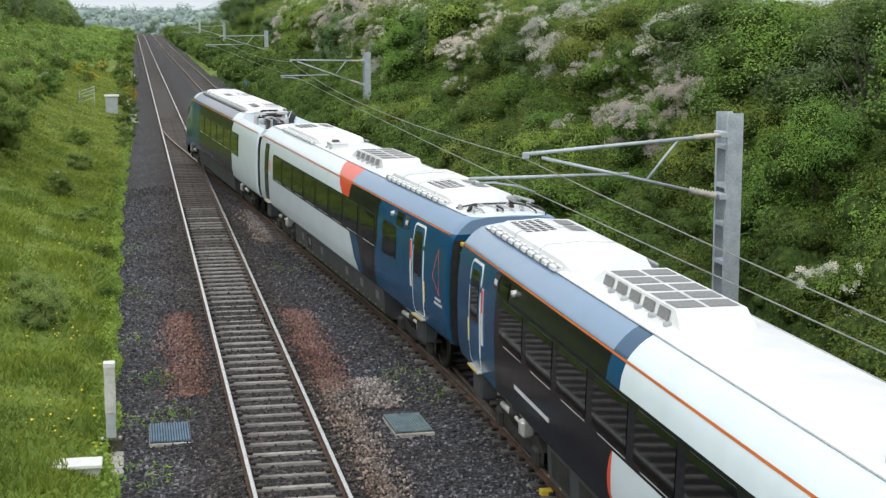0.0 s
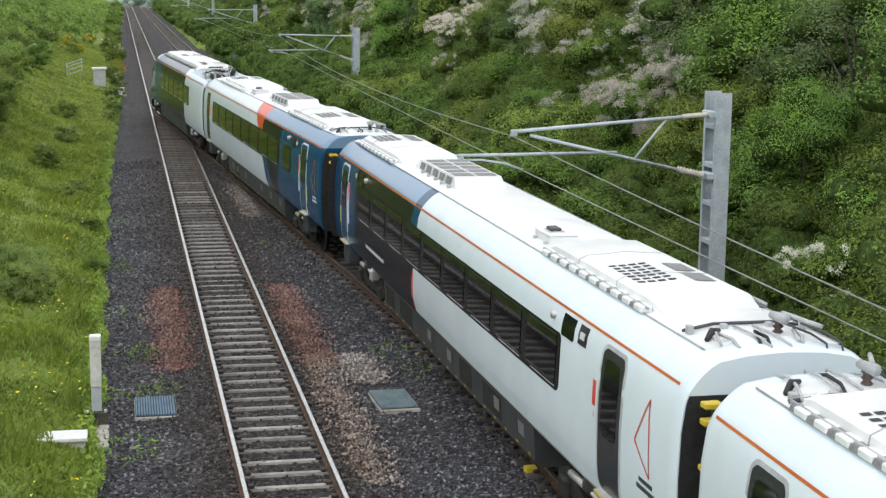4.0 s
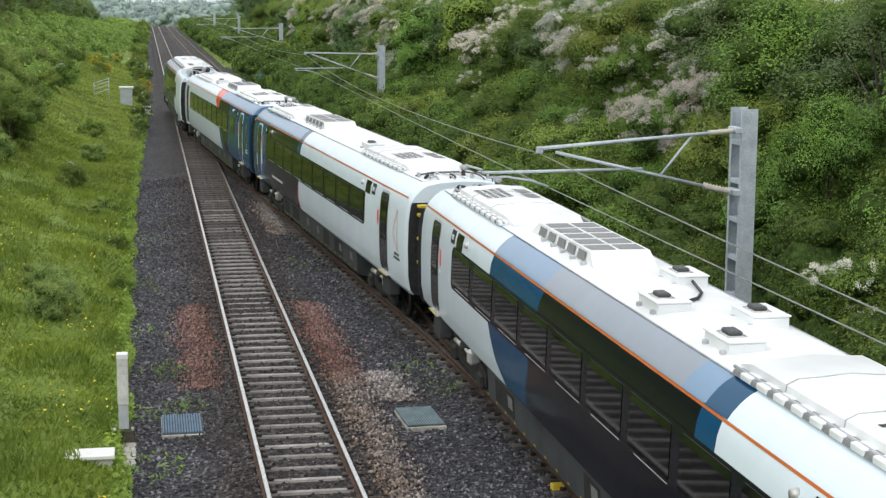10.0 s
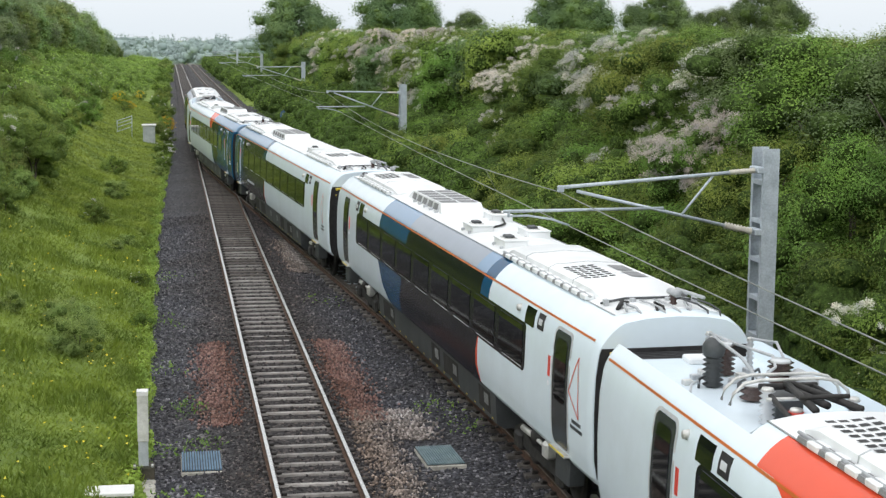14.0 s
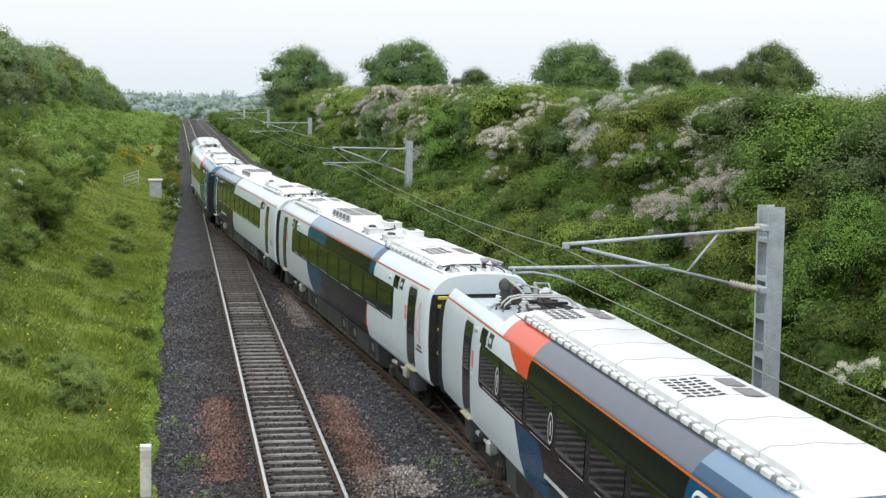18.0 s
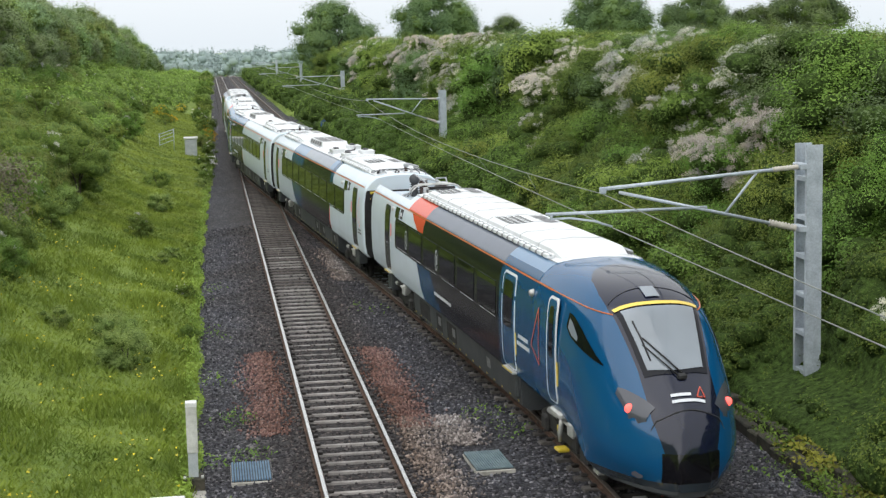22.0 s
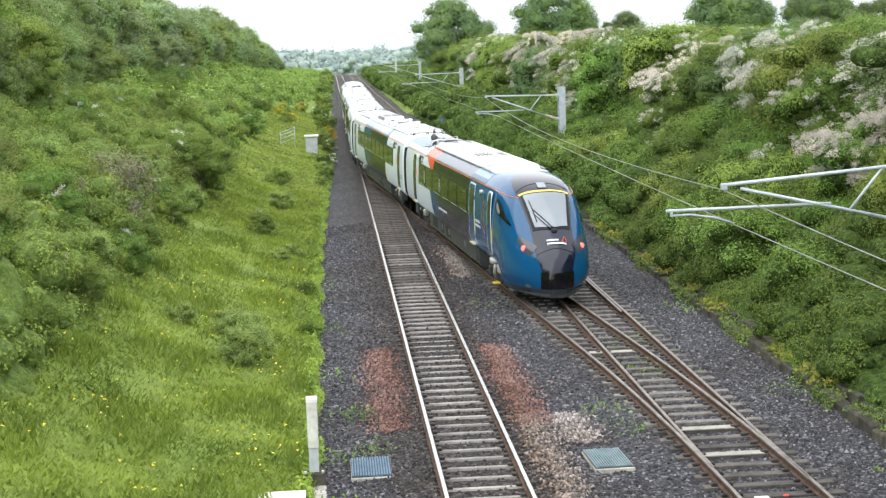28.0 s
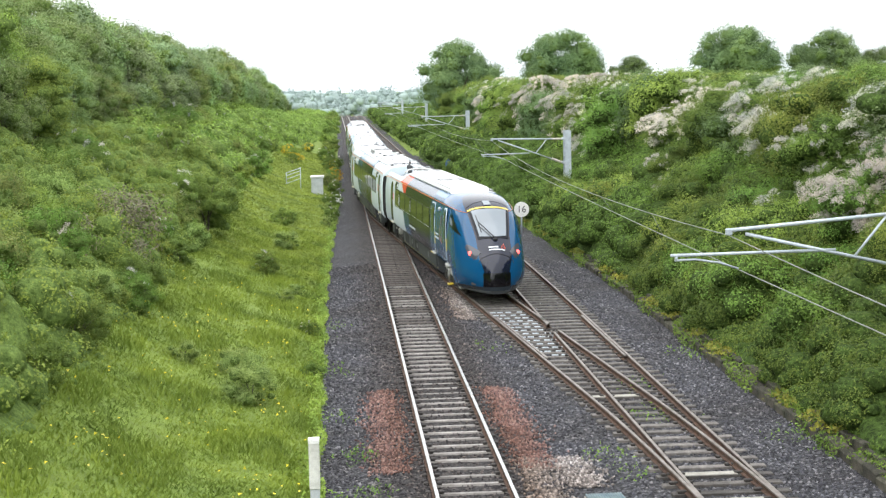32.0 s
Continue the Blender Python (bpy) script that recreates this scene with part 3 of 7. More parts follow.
def livery(name, regions, nose=False):
    """Glossy paint in broad fields along the car; each field: colour, lower and upper edge along y as (a, b, c) in (z - 2.3), and z limits."""
    m, n, l, p = nodes_of(name)
    tc = n.new("ShaderNodeTexCoord")
    s = n.new("ShaderNodeSeparateXYZ")
    l.new(tc.outputs["Object"], s.inputs[0])
    y, z = s.outputs[1], s.outputs[2]
    d = calc(n, l, "SUBTRACT", z, 2.3)
    d2 = calc(n, l, "MULTIPLY", d, d)

    def edge(e):
        a, b, c = e
        return calc(n, l, "ADD", calc(n, l, "ADD", calc(n, l, "MULTIPLY", d, b), a), calc(n, l, "MULTIPLY", d2, c))

    dirt = noise_tex(n, l, 1.3, 5)
    dr = ramp(n, [(0.3, (0.93, 0.93, 0.92)), (0.7, (1.0, 1.0, 1.0))])
    l.new(dirt.outputs["Fac"], dr.inputs[0])
    c = WHITE_C
    for colour, lo, hi, z0, z1 in regions:
        k = calc(n, l, "MULTIPLY", calc(n, l, "GREATER_THAN", y, edge(lo)), calc(n, l, "LESS_THAN", y, edge(hi)))
        k = calc(n, l, "MULTIPLY", k, calc(n, l, "MULTIPLY", calc(n, l, "GREATER_THAN", z, z0), calc(n, l, "LESS_THAN", z, z1)))
        c = mixc(n, l, k, c, colour)
    l.new(mixc(n, l, 1.0, c, dr.outputs[0], "MULTIPLY"), p.inputs["Base Color"])
    p.inputs["Roughness"].default_value = 0.2
    p.inputs["Specular IOR Level"].default_value = 0.26
    return m


def flat(v):
    return (v, 0, 0)


TOP = 3.582
LIV = {
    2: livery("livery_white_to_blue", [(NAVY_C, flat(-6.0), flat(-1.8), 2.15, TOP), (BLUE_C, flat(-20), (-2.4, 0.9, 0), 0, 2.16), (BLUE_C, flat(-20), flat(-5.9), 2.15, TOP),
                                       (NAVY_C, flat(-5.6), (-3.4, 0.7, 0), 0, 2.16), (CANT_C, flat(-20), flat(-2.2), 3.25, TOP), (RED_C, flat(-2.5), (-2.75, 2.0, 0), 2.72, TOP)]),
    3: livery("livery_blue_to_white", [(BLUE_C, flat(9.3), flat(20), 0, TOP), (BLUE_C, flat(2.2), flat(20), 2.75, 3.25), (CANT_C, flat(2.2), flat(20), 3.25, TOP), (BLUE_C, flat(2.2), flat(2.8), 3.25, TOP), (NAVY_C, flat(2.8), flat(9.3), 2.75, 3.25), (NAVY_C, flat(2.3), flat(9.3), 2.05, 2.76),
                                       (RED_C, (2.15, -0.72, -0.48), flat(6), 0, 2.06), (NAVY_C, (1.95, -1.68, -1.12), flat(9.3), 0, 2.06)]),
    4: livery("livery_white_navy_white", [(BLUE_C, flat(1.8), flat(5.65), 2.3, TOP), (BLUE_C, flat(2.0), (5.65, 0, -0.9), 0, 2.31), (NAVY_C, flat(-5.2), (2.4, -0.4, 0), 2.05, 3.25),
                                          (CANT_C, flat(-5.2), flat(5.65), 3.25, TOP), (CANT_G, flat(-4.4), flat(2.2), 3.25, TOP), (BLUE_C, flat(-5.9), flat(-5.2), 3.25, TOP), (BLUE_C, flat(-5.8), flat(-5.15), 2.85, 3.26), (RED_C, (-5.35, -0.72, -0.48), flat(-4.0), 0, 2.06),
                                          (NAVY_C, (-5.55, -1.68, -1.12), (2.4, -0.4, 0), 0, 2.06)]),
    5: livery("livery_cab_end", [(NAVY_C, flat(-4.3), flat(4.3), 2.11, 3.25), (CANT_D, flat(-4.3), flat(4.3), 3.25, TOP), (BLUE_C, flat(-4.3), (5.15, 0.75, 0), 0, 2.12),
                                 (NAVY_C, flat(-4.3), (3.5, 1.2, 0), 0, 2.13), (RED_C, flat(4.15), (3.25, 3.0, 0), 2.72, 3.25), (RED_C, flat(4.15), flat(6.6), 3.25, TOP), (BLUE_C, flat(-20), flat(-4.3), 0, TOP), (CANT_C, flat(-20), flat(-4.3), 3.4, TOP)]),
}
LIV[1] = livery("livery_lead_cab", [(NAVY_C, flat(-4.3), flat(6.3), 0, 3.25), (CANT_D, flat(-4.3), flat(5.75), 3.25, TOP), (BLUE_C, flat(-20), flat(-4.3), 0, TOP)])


def gloss(name, c, rough=0.06, spec=0.5):
    m, n, l, p = nodes_of(name)
    t = noise_tex(n, l, 0.8, 2)
    r = ramp(n, [(0.3, c), (0.7, tuple(min(1, v * 1.3) for v in c))])
    l.new(t.outputs["Fac"], r.inputs[0])
    l.new(r.outputs[0], p.inputs["Base Color"])
    p.inputs["Roughness"].default_value = rough
    p.inputs["Specular IOR Level"].default_value = spec
    return m


GLASS = gloss("tinted_window_glass", (0.004, 0.005, 0.006), 0.05, 0.3)
LAMP_GLASS = gloss("lamp_glass", (0.06, 0.065, 0.08), 0.06, 0.6)
BAND = gloss("black_window_surround", (0.005, 0.006, 0.01), 0.2, 0.25)
SCREEN = gloss("cab_windscreen", (0.2, 0.23, 0.26), 0.05, 0.8)
ROOF_W = gloss("white_roof_paint", (0.66, 0.68, 0.69), 0.4)
ROOF_GREY = surface("grey_roof_gear", (0.36, 0.38, 0.4), (0.5, 0.52, 0.54), 4, 0.5)
MESHG = surface("dark_grille", (0.2, 0.205, 0.21), (0.3, 0.305, 0.31), 30, 0.6, 0.3, 120, 0.2)
SKIRT = surface("grey_underframe", (0.04, 0.046, 0.05), (0.068, 0.074, 0.078), 1.5, 0.55, 0, 20, 0.03)
UNDER = surface("dark_running_gear", (0.018, 0.018, 0.018), (0.045, 0.042, 0.04), 5, 0.7, 0.2)
STEEL = surface("bright_worn_steel", (0.5, 0.5, 0.48), (0.68, 0.68, 0.66), 5, 0.4, 0.4)
ORANGE = gloss("orange_line", (0.5, 0.13, 0.03), 0.3)
DOOR_DARK = gloss("dark_grey_door", (0.03, 0.035, 0.04), 0.25)
DOOR_WHITE = gloss("white_door_frame", (0.72, 0.74, 0.75), 0.25)
TRI_RED = gloss("red_line", (0.6, 0.09, 0.05), 0.3)
PALE = gloss("pale_lettering", (0.55, 0.57, 0.6), 0.4)
DARK_LET = gloss("dark_lettering", (0.05, 0.06, 0.07), 0.4)
RUBBER = surface("gangway_bellows", (0.012, 0.012, 0.013), (0.028, 0.028, 0.03), 8, 0.8)
CERAMIC_DARK = surface("dark_insulator", (0.07, 0.045, 0.04), (0.13, 0.09, 0.08), 5, 0.25)
INSUL_WHITE = gloss("grey_white_insulator", (0.5, 0.52, 0.54), 0.25)
RED_PAINT = gloss("red_plate", (0.6, 0.06, 0.04), 0.35)
YEL = gloss("yellow_strip", (0.75, 0.55, 0.1), 0.35)


def glow(name, c, strength):
    m, n, l, p = nodes_of(name)
    p.inputs["Base Color"].default_value = (*c, 1)
    p.inputs["Emission Color"].default_value = (*c, 1)
    p.inputs["Emission Strength"].default_value = strength
    return m


TAIL = glow("lit_tail_lamp", (1.0, 0.12, 0.1), 1.6)


def patch(name, u0, u1, z0, z1, mat, side=-1, eps=0.006, r=0.0, skew=0.0):
    """A panel that follows the car's side, with rounded corners and a rim that goes back to it."""
    rows = 7
    zs = [z0 + (z1 - z0) * i / (rows - 1) for i in range(rows)]
    if r:
        zs = sorted(set(zs + [z0 + r * 0.13, z0 + r * 0.5, z0 + r, z1 - r, z1 - r * 0.5, z1 - r * 0.13]))
    v, f = [], []
    for z in zs:
        dz = max(0.0, r - min(z - z0, z1 - z))
        dy = r - math.sqrt(max(0.0, r * r - dz * dz)) if r else 0.0
        x = side * (lat(z) + eps)
        s = skew * (z - z0)
        v += [(side * (lat(z) - 0.01), u0 + dy + s, z), (x, u0 + dy + s, z), (x, u1 - dy + s, z), (side * (lat(z) - 0.01), u1 - dy + s, z)]
    for i in range(len(zs) - 1):
        for k in range(3):
            q = (4 * i + k, 4 * i + k + 1, 4 * i + k + 5, 4 * i + k + 4)
            f.append(q if side > 0 else q[::-1])
    return mesh(name, v, f, mat)


def bar_on_side(name, pts, width, mat, side=-1, eps=0.008):
    """A thin painted line on the side through (u, z) points, closed."""
    v, f = [], []
    fine = []
    for (ua, za), (ub, zb) in zip(pts, pts[1:] + pts[:1]):
        m = max(1, int(abs(zb - za) / 0.12))
        fine += [(ua + (ub - ua) * i / m, za + (zb - za) * i / m) for i in range(m)]
    for (ua, za), (ub, zb) in zip(fine, fine[1:] + fine[:1]):
        L = math.hypot(ub - ua, zb - za)
        nu, nz = -(zb - za) / L * width / 2, (ub - ua) / L * width / 2
        i = len(v)
        for uu, zz in ((ua + nu, za + nz), (ua - nu, za - nz), (ub - nu, zb - nz), (ub + nu, zb + nz)):
            v.append((side * (lat(zz) + eps), uu, zz))
        f.append((i, i + 1, i + 2, i + 3))
    return mesh(name, v, f, mat)


def roof_loft(name, rows, mat, smooth=True):
    """rows: lists of (x, y, z) with equal counts, joined in order, ends closed."""
    n = len(rows[0])
    v = [p for r in rows for p in r]
    f = [(i * n + k, i * n + k + 1, (i + 1) * n + k + 1, (i + 1) * n + k) for i in range(len(rows) - 1) for k in range(n - 1)]
    f += [tuple(range(n))[::-1], tuple(range((len(rows) - 1) * n, len(rows) * n))]
    me = mesh(name, v, f, mat, smooth=smooth)
    if smooth:
        me.set_sharp_from_angle(angle=radians(24))
    return me


def pod(car, u0, u1, louvres=(), w=0.75, top=3.84):
    """An air-conditioning hood: arched white shell, seams, slots on its slope and a conduit with brackets along the foot."""
    arch = [(-w, 3.6), (-w * 0.97, 3.74), (-w * 0.8, 3.8), (-w * 0.45, top - 0.03), (0, top), (w * 0.45, top - 0.03), (w * 0.8, 3.8), (w * 0.97, 3.74), (w, 3.6)]

    def row(u, k):
        return [(x * (1 - 0.08 * k), u, z - (z - 3.6) * 0.75 * k) for x, z in arch]
    body = part("pod", roof_loft("pod", [row(u0, 1), row(u0 + 0.5, 0), row(u1 - 0.5, 0), row(u1, 1)], ROOF_W), car, "white arched air-conditioning hood")
    seams = int((u1 - u0) / 1.4)
    for i in range(1, seams):
        u = u0 + (u1 - u0) * i / seams
        part("seam", roof_loft("seam", [[(x * 1.004, u - 0.012, z + 0.006) for x, z in arch], [(x * 1.004, u + 0.012, z + 0.006) for x, z in arch]], ROOF_GREY), body)
    for lu in louvres:
        for r_ in range(7):
            for c_ in range(4):
                ya, t0 = lu - 0.62 + 0.2 * r_, 0.14 + 0.165 * c_
                pts = []
                for yy, tt in ((ya, t0), (ya + 0.1, t0), (ya + 0.1, t0 + 0.12), (ya, t0 + 0.12)):
                    x = -w * 0.97 + tt * 0.9
                    z = float(np.interp(x, [a for a, _ in arch], [b for _, b in arch])) + 0.008
                    pts.append((x, yy, z))
                part("slot", quads("slot", np.array([pts]), BLACK), body)
        for k in range(2):
            g = [(x, yy, float(np.interp(x, [a for a, _ in arch], [b for _, b in arch])) + 0.01) for yy, x in ((lu - 0.7 + k * 0.75, 0.2), (lu - 0.1 + k * 0.75, 0.2), (lu - 0.1 + k * 0.75, 0.5), (lu - 0.7 + k * 0.75, 0.5))]
            part("grille", quads("grille", np.array([g]), MESHG), body)
    for sx in (-1, 1):
        part("conduit", tube_mesh("conduit", [(sx * (w + 0.08), u0 + 0.2, 3.66), (sx * (w + 0.08), u1 - 0.2, 3.66)], 0.022, ROOF_GREY, 6), body)
        way = [(sx * (w + dx), z) for dx, z in ((0.02, 3.6), (0.02, 3.662), (0.13, 3.652), (0.15, 3.6))]
        part("cable_way", roof_loft("cable_way", [[(x, u, z) for x, z in way] for u in (u0 + 0.3, u1 - 0.3)], MESHG, False), body, "grey cable way along the hood")
    k = u0 + 0.4
    while k < u1 - 0.3:
        part("bracket", BRACKET, body).location = (-w - 0.06, k, 3.64)
        k += 0.47
    return body


BRACKET = box_mesh("bracket", -0.1, 0.07, -0.14, 0.14, -0.05, 0.035, ROOF_W, 0.015)


def resistor(car, u0, u1):
    """A louvred box on the roof: sloped ends, five mesh bays a side and ten mesh panels on top."""
    b = part("radiator_box", roof_loft("radiator_box", [[(-0.56, u, 3.6), (-0.5 if k else -0.56, u, 3.64 if not k else 3.85), (0.5, u, 3.64 if not k else 3.85), (0.56, u, 3.6)] for u, k in ((u0, 0), (u0 + 0.4, 1), (u1 - 0.4, 1), (u1, 0))], ROOF_W), car, "white roof box with dark mesh bays")
    L = (u1 - u0 - 0.9) / 5
    for i in range(5):
        a = u0 + 0.45 + i * L
        for x0, x1 in ((-0.45, -0.03), (0.03, 0.45)):
            part("mesh_panel", quads("mesh_panel", np.array([[(x0, a + 0.06, 3.857), (x1, a + 0.06, 3.857), (x1, a + L - 0.08, 3.857), (x0, a + L - 0.08, 3.857)]]), MESHG), b)
        part("mesh_bay", quads("mesh_bay", np.array([[(-0.566, a + 0.08, 3.67), (-0.566, a + L - 0.1, 3.67), (-0.52, a + L - 0.1, 3.82), (-0.52, a + 0.08, 3.82)]]), MESHG), b)
        part("foot", box_mesh("foot", -0.64, -0.52, a - 0.05, a + 0.05, 3.58, 3.68, ROOF_GREY, 0.01), b)
    return b


def aerial_box(car, x, u):
    b = part("aerial_box", box_mesh("aerial_box", x - 0.24, x + 0.24, u - 0.42, u + 0.42, 3.58, 3.76, ROOF_W, 0.015), car, "white lidded roof box")
    part("lid", box_mesh("lid", x - 0.26, x + 0.26, u - 0.44, u + 0.44, 3.762, 3.785, ROOF_W, 0.008), b)
    part("aerial", box_mesh("aerial", x - 0.13, x + 0.05, u - 0.14, u + 0.16, 3.786, 3.85, SKIRT, 0.02), b, "dark grey low aerial")
    part("aerial_rim", tube_mesh("aerial_rim", [(x - 0.16, u - 0.18, 3.79), (x - 0.16, u + 0.2, 3.79), (x + 0.08, u + 0.2, 3.79), (x + 0.08, u - 0.18, 3.79), (x - 0.16, u - 0.18, 3.79)], 0.012, STEEL, 5), b)
    for dy in (-0.3, 0.3):
        part("foot", box_mesh("foot", x - 0.3, x - 0.22, u + dy - 0.05, u + dy + 0.05, 3.58, 3.66, ROOF_GREY, 0.01), b)


def insulator(car, x, u, z0, h, mat, r=0.08, label="ribbed insulator"):
    pts, rad = [], []
    for i in range(2 * max(3, int(h / 0.06))):
        pts.append((x, u, z0 + h * i / (2 * max(3, int(h / 0.06)) - 1)))
        rad.append(r if i % 2 else r * 0.55)
    return part("insulator", tube_mesh("insulator", pts, rad, mat, 10), car, label)


def end_gear(car, u, way):
    """Cables, bushings and clips on the roof's end."""
    insulator(car, 0.25, u, 3.64, 0.16, CERAMIC_DARK, 0.07)
    part("cable_head", tube_mesh("cable_head", [(0.25, u - 0.18, 3.86), (0.25, u + 0.18, 3.84)], [0.07, 0.05], ROOF_GREY, 10), car)
    for i in range(3):
        part("roof_cable", tube_mesh("roof_cable", [(-0.7 + 0.5 * i, u - 0.5, 3.66), (-0.6 + 0.5 * i, u - 0.1, 3.71), (-0.5 + 0.45 * i, u + way * 0.35, 3.69), (-0.5 + 0.4 * i, u + way * 0.6, 3.62)], 0.022, UNDER if i % 2 else ROOF_GREY, 6), car)
    part("roof_arm", tube_mesh("roof_arm", [(0.3, u, 3.9), (0.55, u + way * 0.55, 3.84)], 0.03, ROOF_GREY, 8), car)
    part("roof_plate", box_mesh("roof_plate", -0.62, -0.42, u - 0.25, u - 0.05, 3.6, 3.68, ROOF_W, 0.02), car)
    part("cross_conduit", tube_mesh("cross_conduit", [(-0.82, u - way * 0.42, 3.63), (-0.4, u - way * 0.46, 3.69), (0.4, u - way * 0.46, 3.69), (0.82, u - way * 0.42, 3.63)], 0.022, SKIRT, 6), car, "dark conduit across the roof end")
    part("earth_strap", tube_mesh("earth_strap", [(-0.72, u - 0.12, 3.63), (-0.6, u + 0.02, 3.7), (-0.45, u + 0.16, 3.68)], [0.035, 0.05, 0.03], BLACK, 6), car)
    for x in (-0.2, 0.05, 0.5, 0.7):
        part("drop_pipe", tube_mesh("drop_pipe", [(x, u - way * 0.3, 3.69), (x + 0.04, u + way * 0.3, 3.7), (x + 0.06, u + way * 0.68, 3.66), (x + 0.06, u + way * 0.78, 3.35)], 0.016, ROOF_GREY if x < 0.4 else SKIRT, 6), car)
    for x in (-0.75, -0.3, 0.3, 0.75):
        part("end_cleat", box_mesh("end_cleat", x - 0.04, x + 0.04, u - way * 0.36 - 0.05, u - way * 0.36 + 0.05, 3.6, 3.71, ROOF_GREY, 0.01), car)


WHEEL = None


def wheel_mesh():
    prof = [(0.06, -0.07), (0.1, -0.07), (0.12, -0.03), (0.36, -0.02), (0.37, -0.065), (0.45, -0.065), (0.48, -0.03), (0.48, 0.0), (0.45, 0.0), (0.44, 0.07), (0.37, 0.07), (0.36, 0.02), (0.12, 0.03), (0.1, 0.07), (0.06, 0.07)]
    v, f, n, s = [], [], len(prof), 20
    for k in range(s):
        w = 2 * math.pi * k / s
        v += [(x, r * math.cos(w), r * math.sin(w)) for r, x in prof]
    f = [(k * n + i, ((k + 1) % s) * n + i, ((k + 1) % s) * n + (i + 1) % n, k * n + (i + 1) % n) for k in range(s) for i in range(n)]
    return mesh("wheel", v, f, UNDER, smooth=True)


WHEEL = wheel_mesh()
AXLE = tube_mesh("axle", [(-0.7, 0, 0), (0.7, 0, 0)], 0.09, UNDER, 8)
SPRING = tube_mesh("air_spring", [(0, 0, 0.75), (0, 0, 0.82), (0, 0, 0.9), (0, 0, 0.98)], [0.24, 0.3, 0.3, 0.24], UNDER, 12)
FRAME_SIDE = roof_loft("bogie_frame", [[(x, -1.7, 0.62), (x, -1.2, 0.8), (x, -0.5, 0.55), (x, 0.5, 0.55), (x, 1.2, 0.8), (x, 1.7, 0.62), (x, 1.7, 0.42), (x, 0.6, 0.36), (x, -0.6, 0.36), (x, -1.7, 0.42)] for x in (-0.07, 0.07)], UNDER)
AXLEBOX = box_mesh("axle_box", -0.1, 0.1, -0.2, 0.2, 0.3, 0.62, UNDER, 0.05)
DAMPER = tube_mesh("damper", [(0, -0.6, 0), (0, -0.1, 0.02), (0, -0.1, 0.02), (0, 0.6, 0.0)], [0.035, 0.035, 0.06, 0.06], STEEL, 8)
BRAKE = box_mesh("brake_caliper", -0.12, 0.12, -0.14, 0.14, 0.45, 0.75, STEEL, 0.05)


def bogie(car, u):
    b = new("bogie")
    b.parent, b.location = car, (0, u, 0)
    tagged(b, "dark two-axle bogie with air springs and bright dampers")
    for sx in (-1, 1):
        part("bogie_frame", FRAME_SIDE, b).location = (sx * 1.0, 0, 0)
        part("air_spring", SPRING, b).location = (sx * 0.95, 0, 0)
        part("damper", DAMPER, b).location = (sx * 1.16, 0.2, 0.82)
        part("bracket", BRAKE, b).matrix_basis = pose(sx * 1.12, -0.75, 0.2)
        for a in (-1.3, 1.3):
            part("axle_box", AXLEBOX, b).location = (sx * 1.05, a, 0)
            part("wheel", WHEEL, b).location = (sx * 0.75, a, 0.46)
    for a in (-1.3, 1.3):
        part("axle", AXLE, b).location = (0, a, 0.46)
    part("crossbeam", box_mesh("crossbeam", -0.95, 0.95, -0.3, 0.3, 0.4, 0.75, UNDER, 0.05), b)
    return b


def door(car, u, side, style, w=0.86, plate=False):
    """A plug door: frame, leaf, long window, edge strip, and the step below."""
    fr, leaf = (ROOF_GREY, DOOR_DARK) if style == "dark" else (DOOR_WHITE, None)
    d = part("door_frame", patch("door_frame", u - w / 2 - 0.05, u + w / 2 + 0.05, 1.17, 3.15, fr, side, 0.006, 0.16), car, "dark grey plug door with a tall pane" if style == "dark" else "white framed plug door")
    part("door_leaf", patch("door_leaf", u - w / 2 + 0.02, u + w / 2 - 0.02, 1.2, 3.1, leaf or (PAINT_BLUE if style == "blue" else DOOR_WHITE), side, 0.012, 0.12), d)
    if style == "dark":
        part("door_window", patch("door_window", u - w / 2 + 0.14, u + w / 2 - 0.14, 1.95, 2.98, GLASS, side, 0.018, 0.1), d)
    else:
        part("door_window", patch("door_window", u - w / 2 + 0.14, u + w / 2 - 0.14, 2.02, 2.98, GLASS, side, 0.018, 0.1), d)
        e = u - (w / 2 + 0.1) * (1 if u < 0 else -1)
        part("door_edge", patch("door_edge", e - 0.02, e + 0.02, 1.55, 2.0, YEL, side, 0.012), d)
    m = u + (w / 2 + 0.2) * (1 if u < 0 else -1)  # notice plate on the window side
    if plate:
        part("notice_plate", patch("notice_plate", m - 0.07, m + 0.07, 1.7, 2.75, PALE, side, 0.01), d)
        part("door_panel", patch("door_panel", m - 0.055, m + 0.055, 2.3, 2.72, RED_PAINT, side, 0.014), d)
    elif style == "dark":
        part("door_panel", patch("door_panel", m - 0.05, m + 0.05, 2.25, 2.6, RED_PAINT, side, 0.012), d)
        part("notice_mark", patch("notice_mark", m - 0.04, m + 0.04, 2.1, 2.17, PALE, side, 0.012), d)
    if w < 0.7:
        return d
    b = part("step", box_mesh("step", min(side * 1.16, side * 1.4), max(side * 1.16, side * 1.4), u - 0.42, u + 0.42, 1.1, 1.15, STEEL, 0.015), car, "pale door step with a yellow edge")
    part("step_edge", box_mesh("step_edge", min(side * 1.385, side * 1.405), max(side * 1.385, side * 1.405), u - 0.4, u + 0.4, 1.125, 1.153, YELLOW, 0.004), b)
    part("step_box", box_mesh("step_box", min(side * 1.0, side * 1.3), max(side * 1.0, side * 1.3), u - 0.36, u + 0.36, 0.6, 1.08, SKIRT, 0.03), b)
    return d


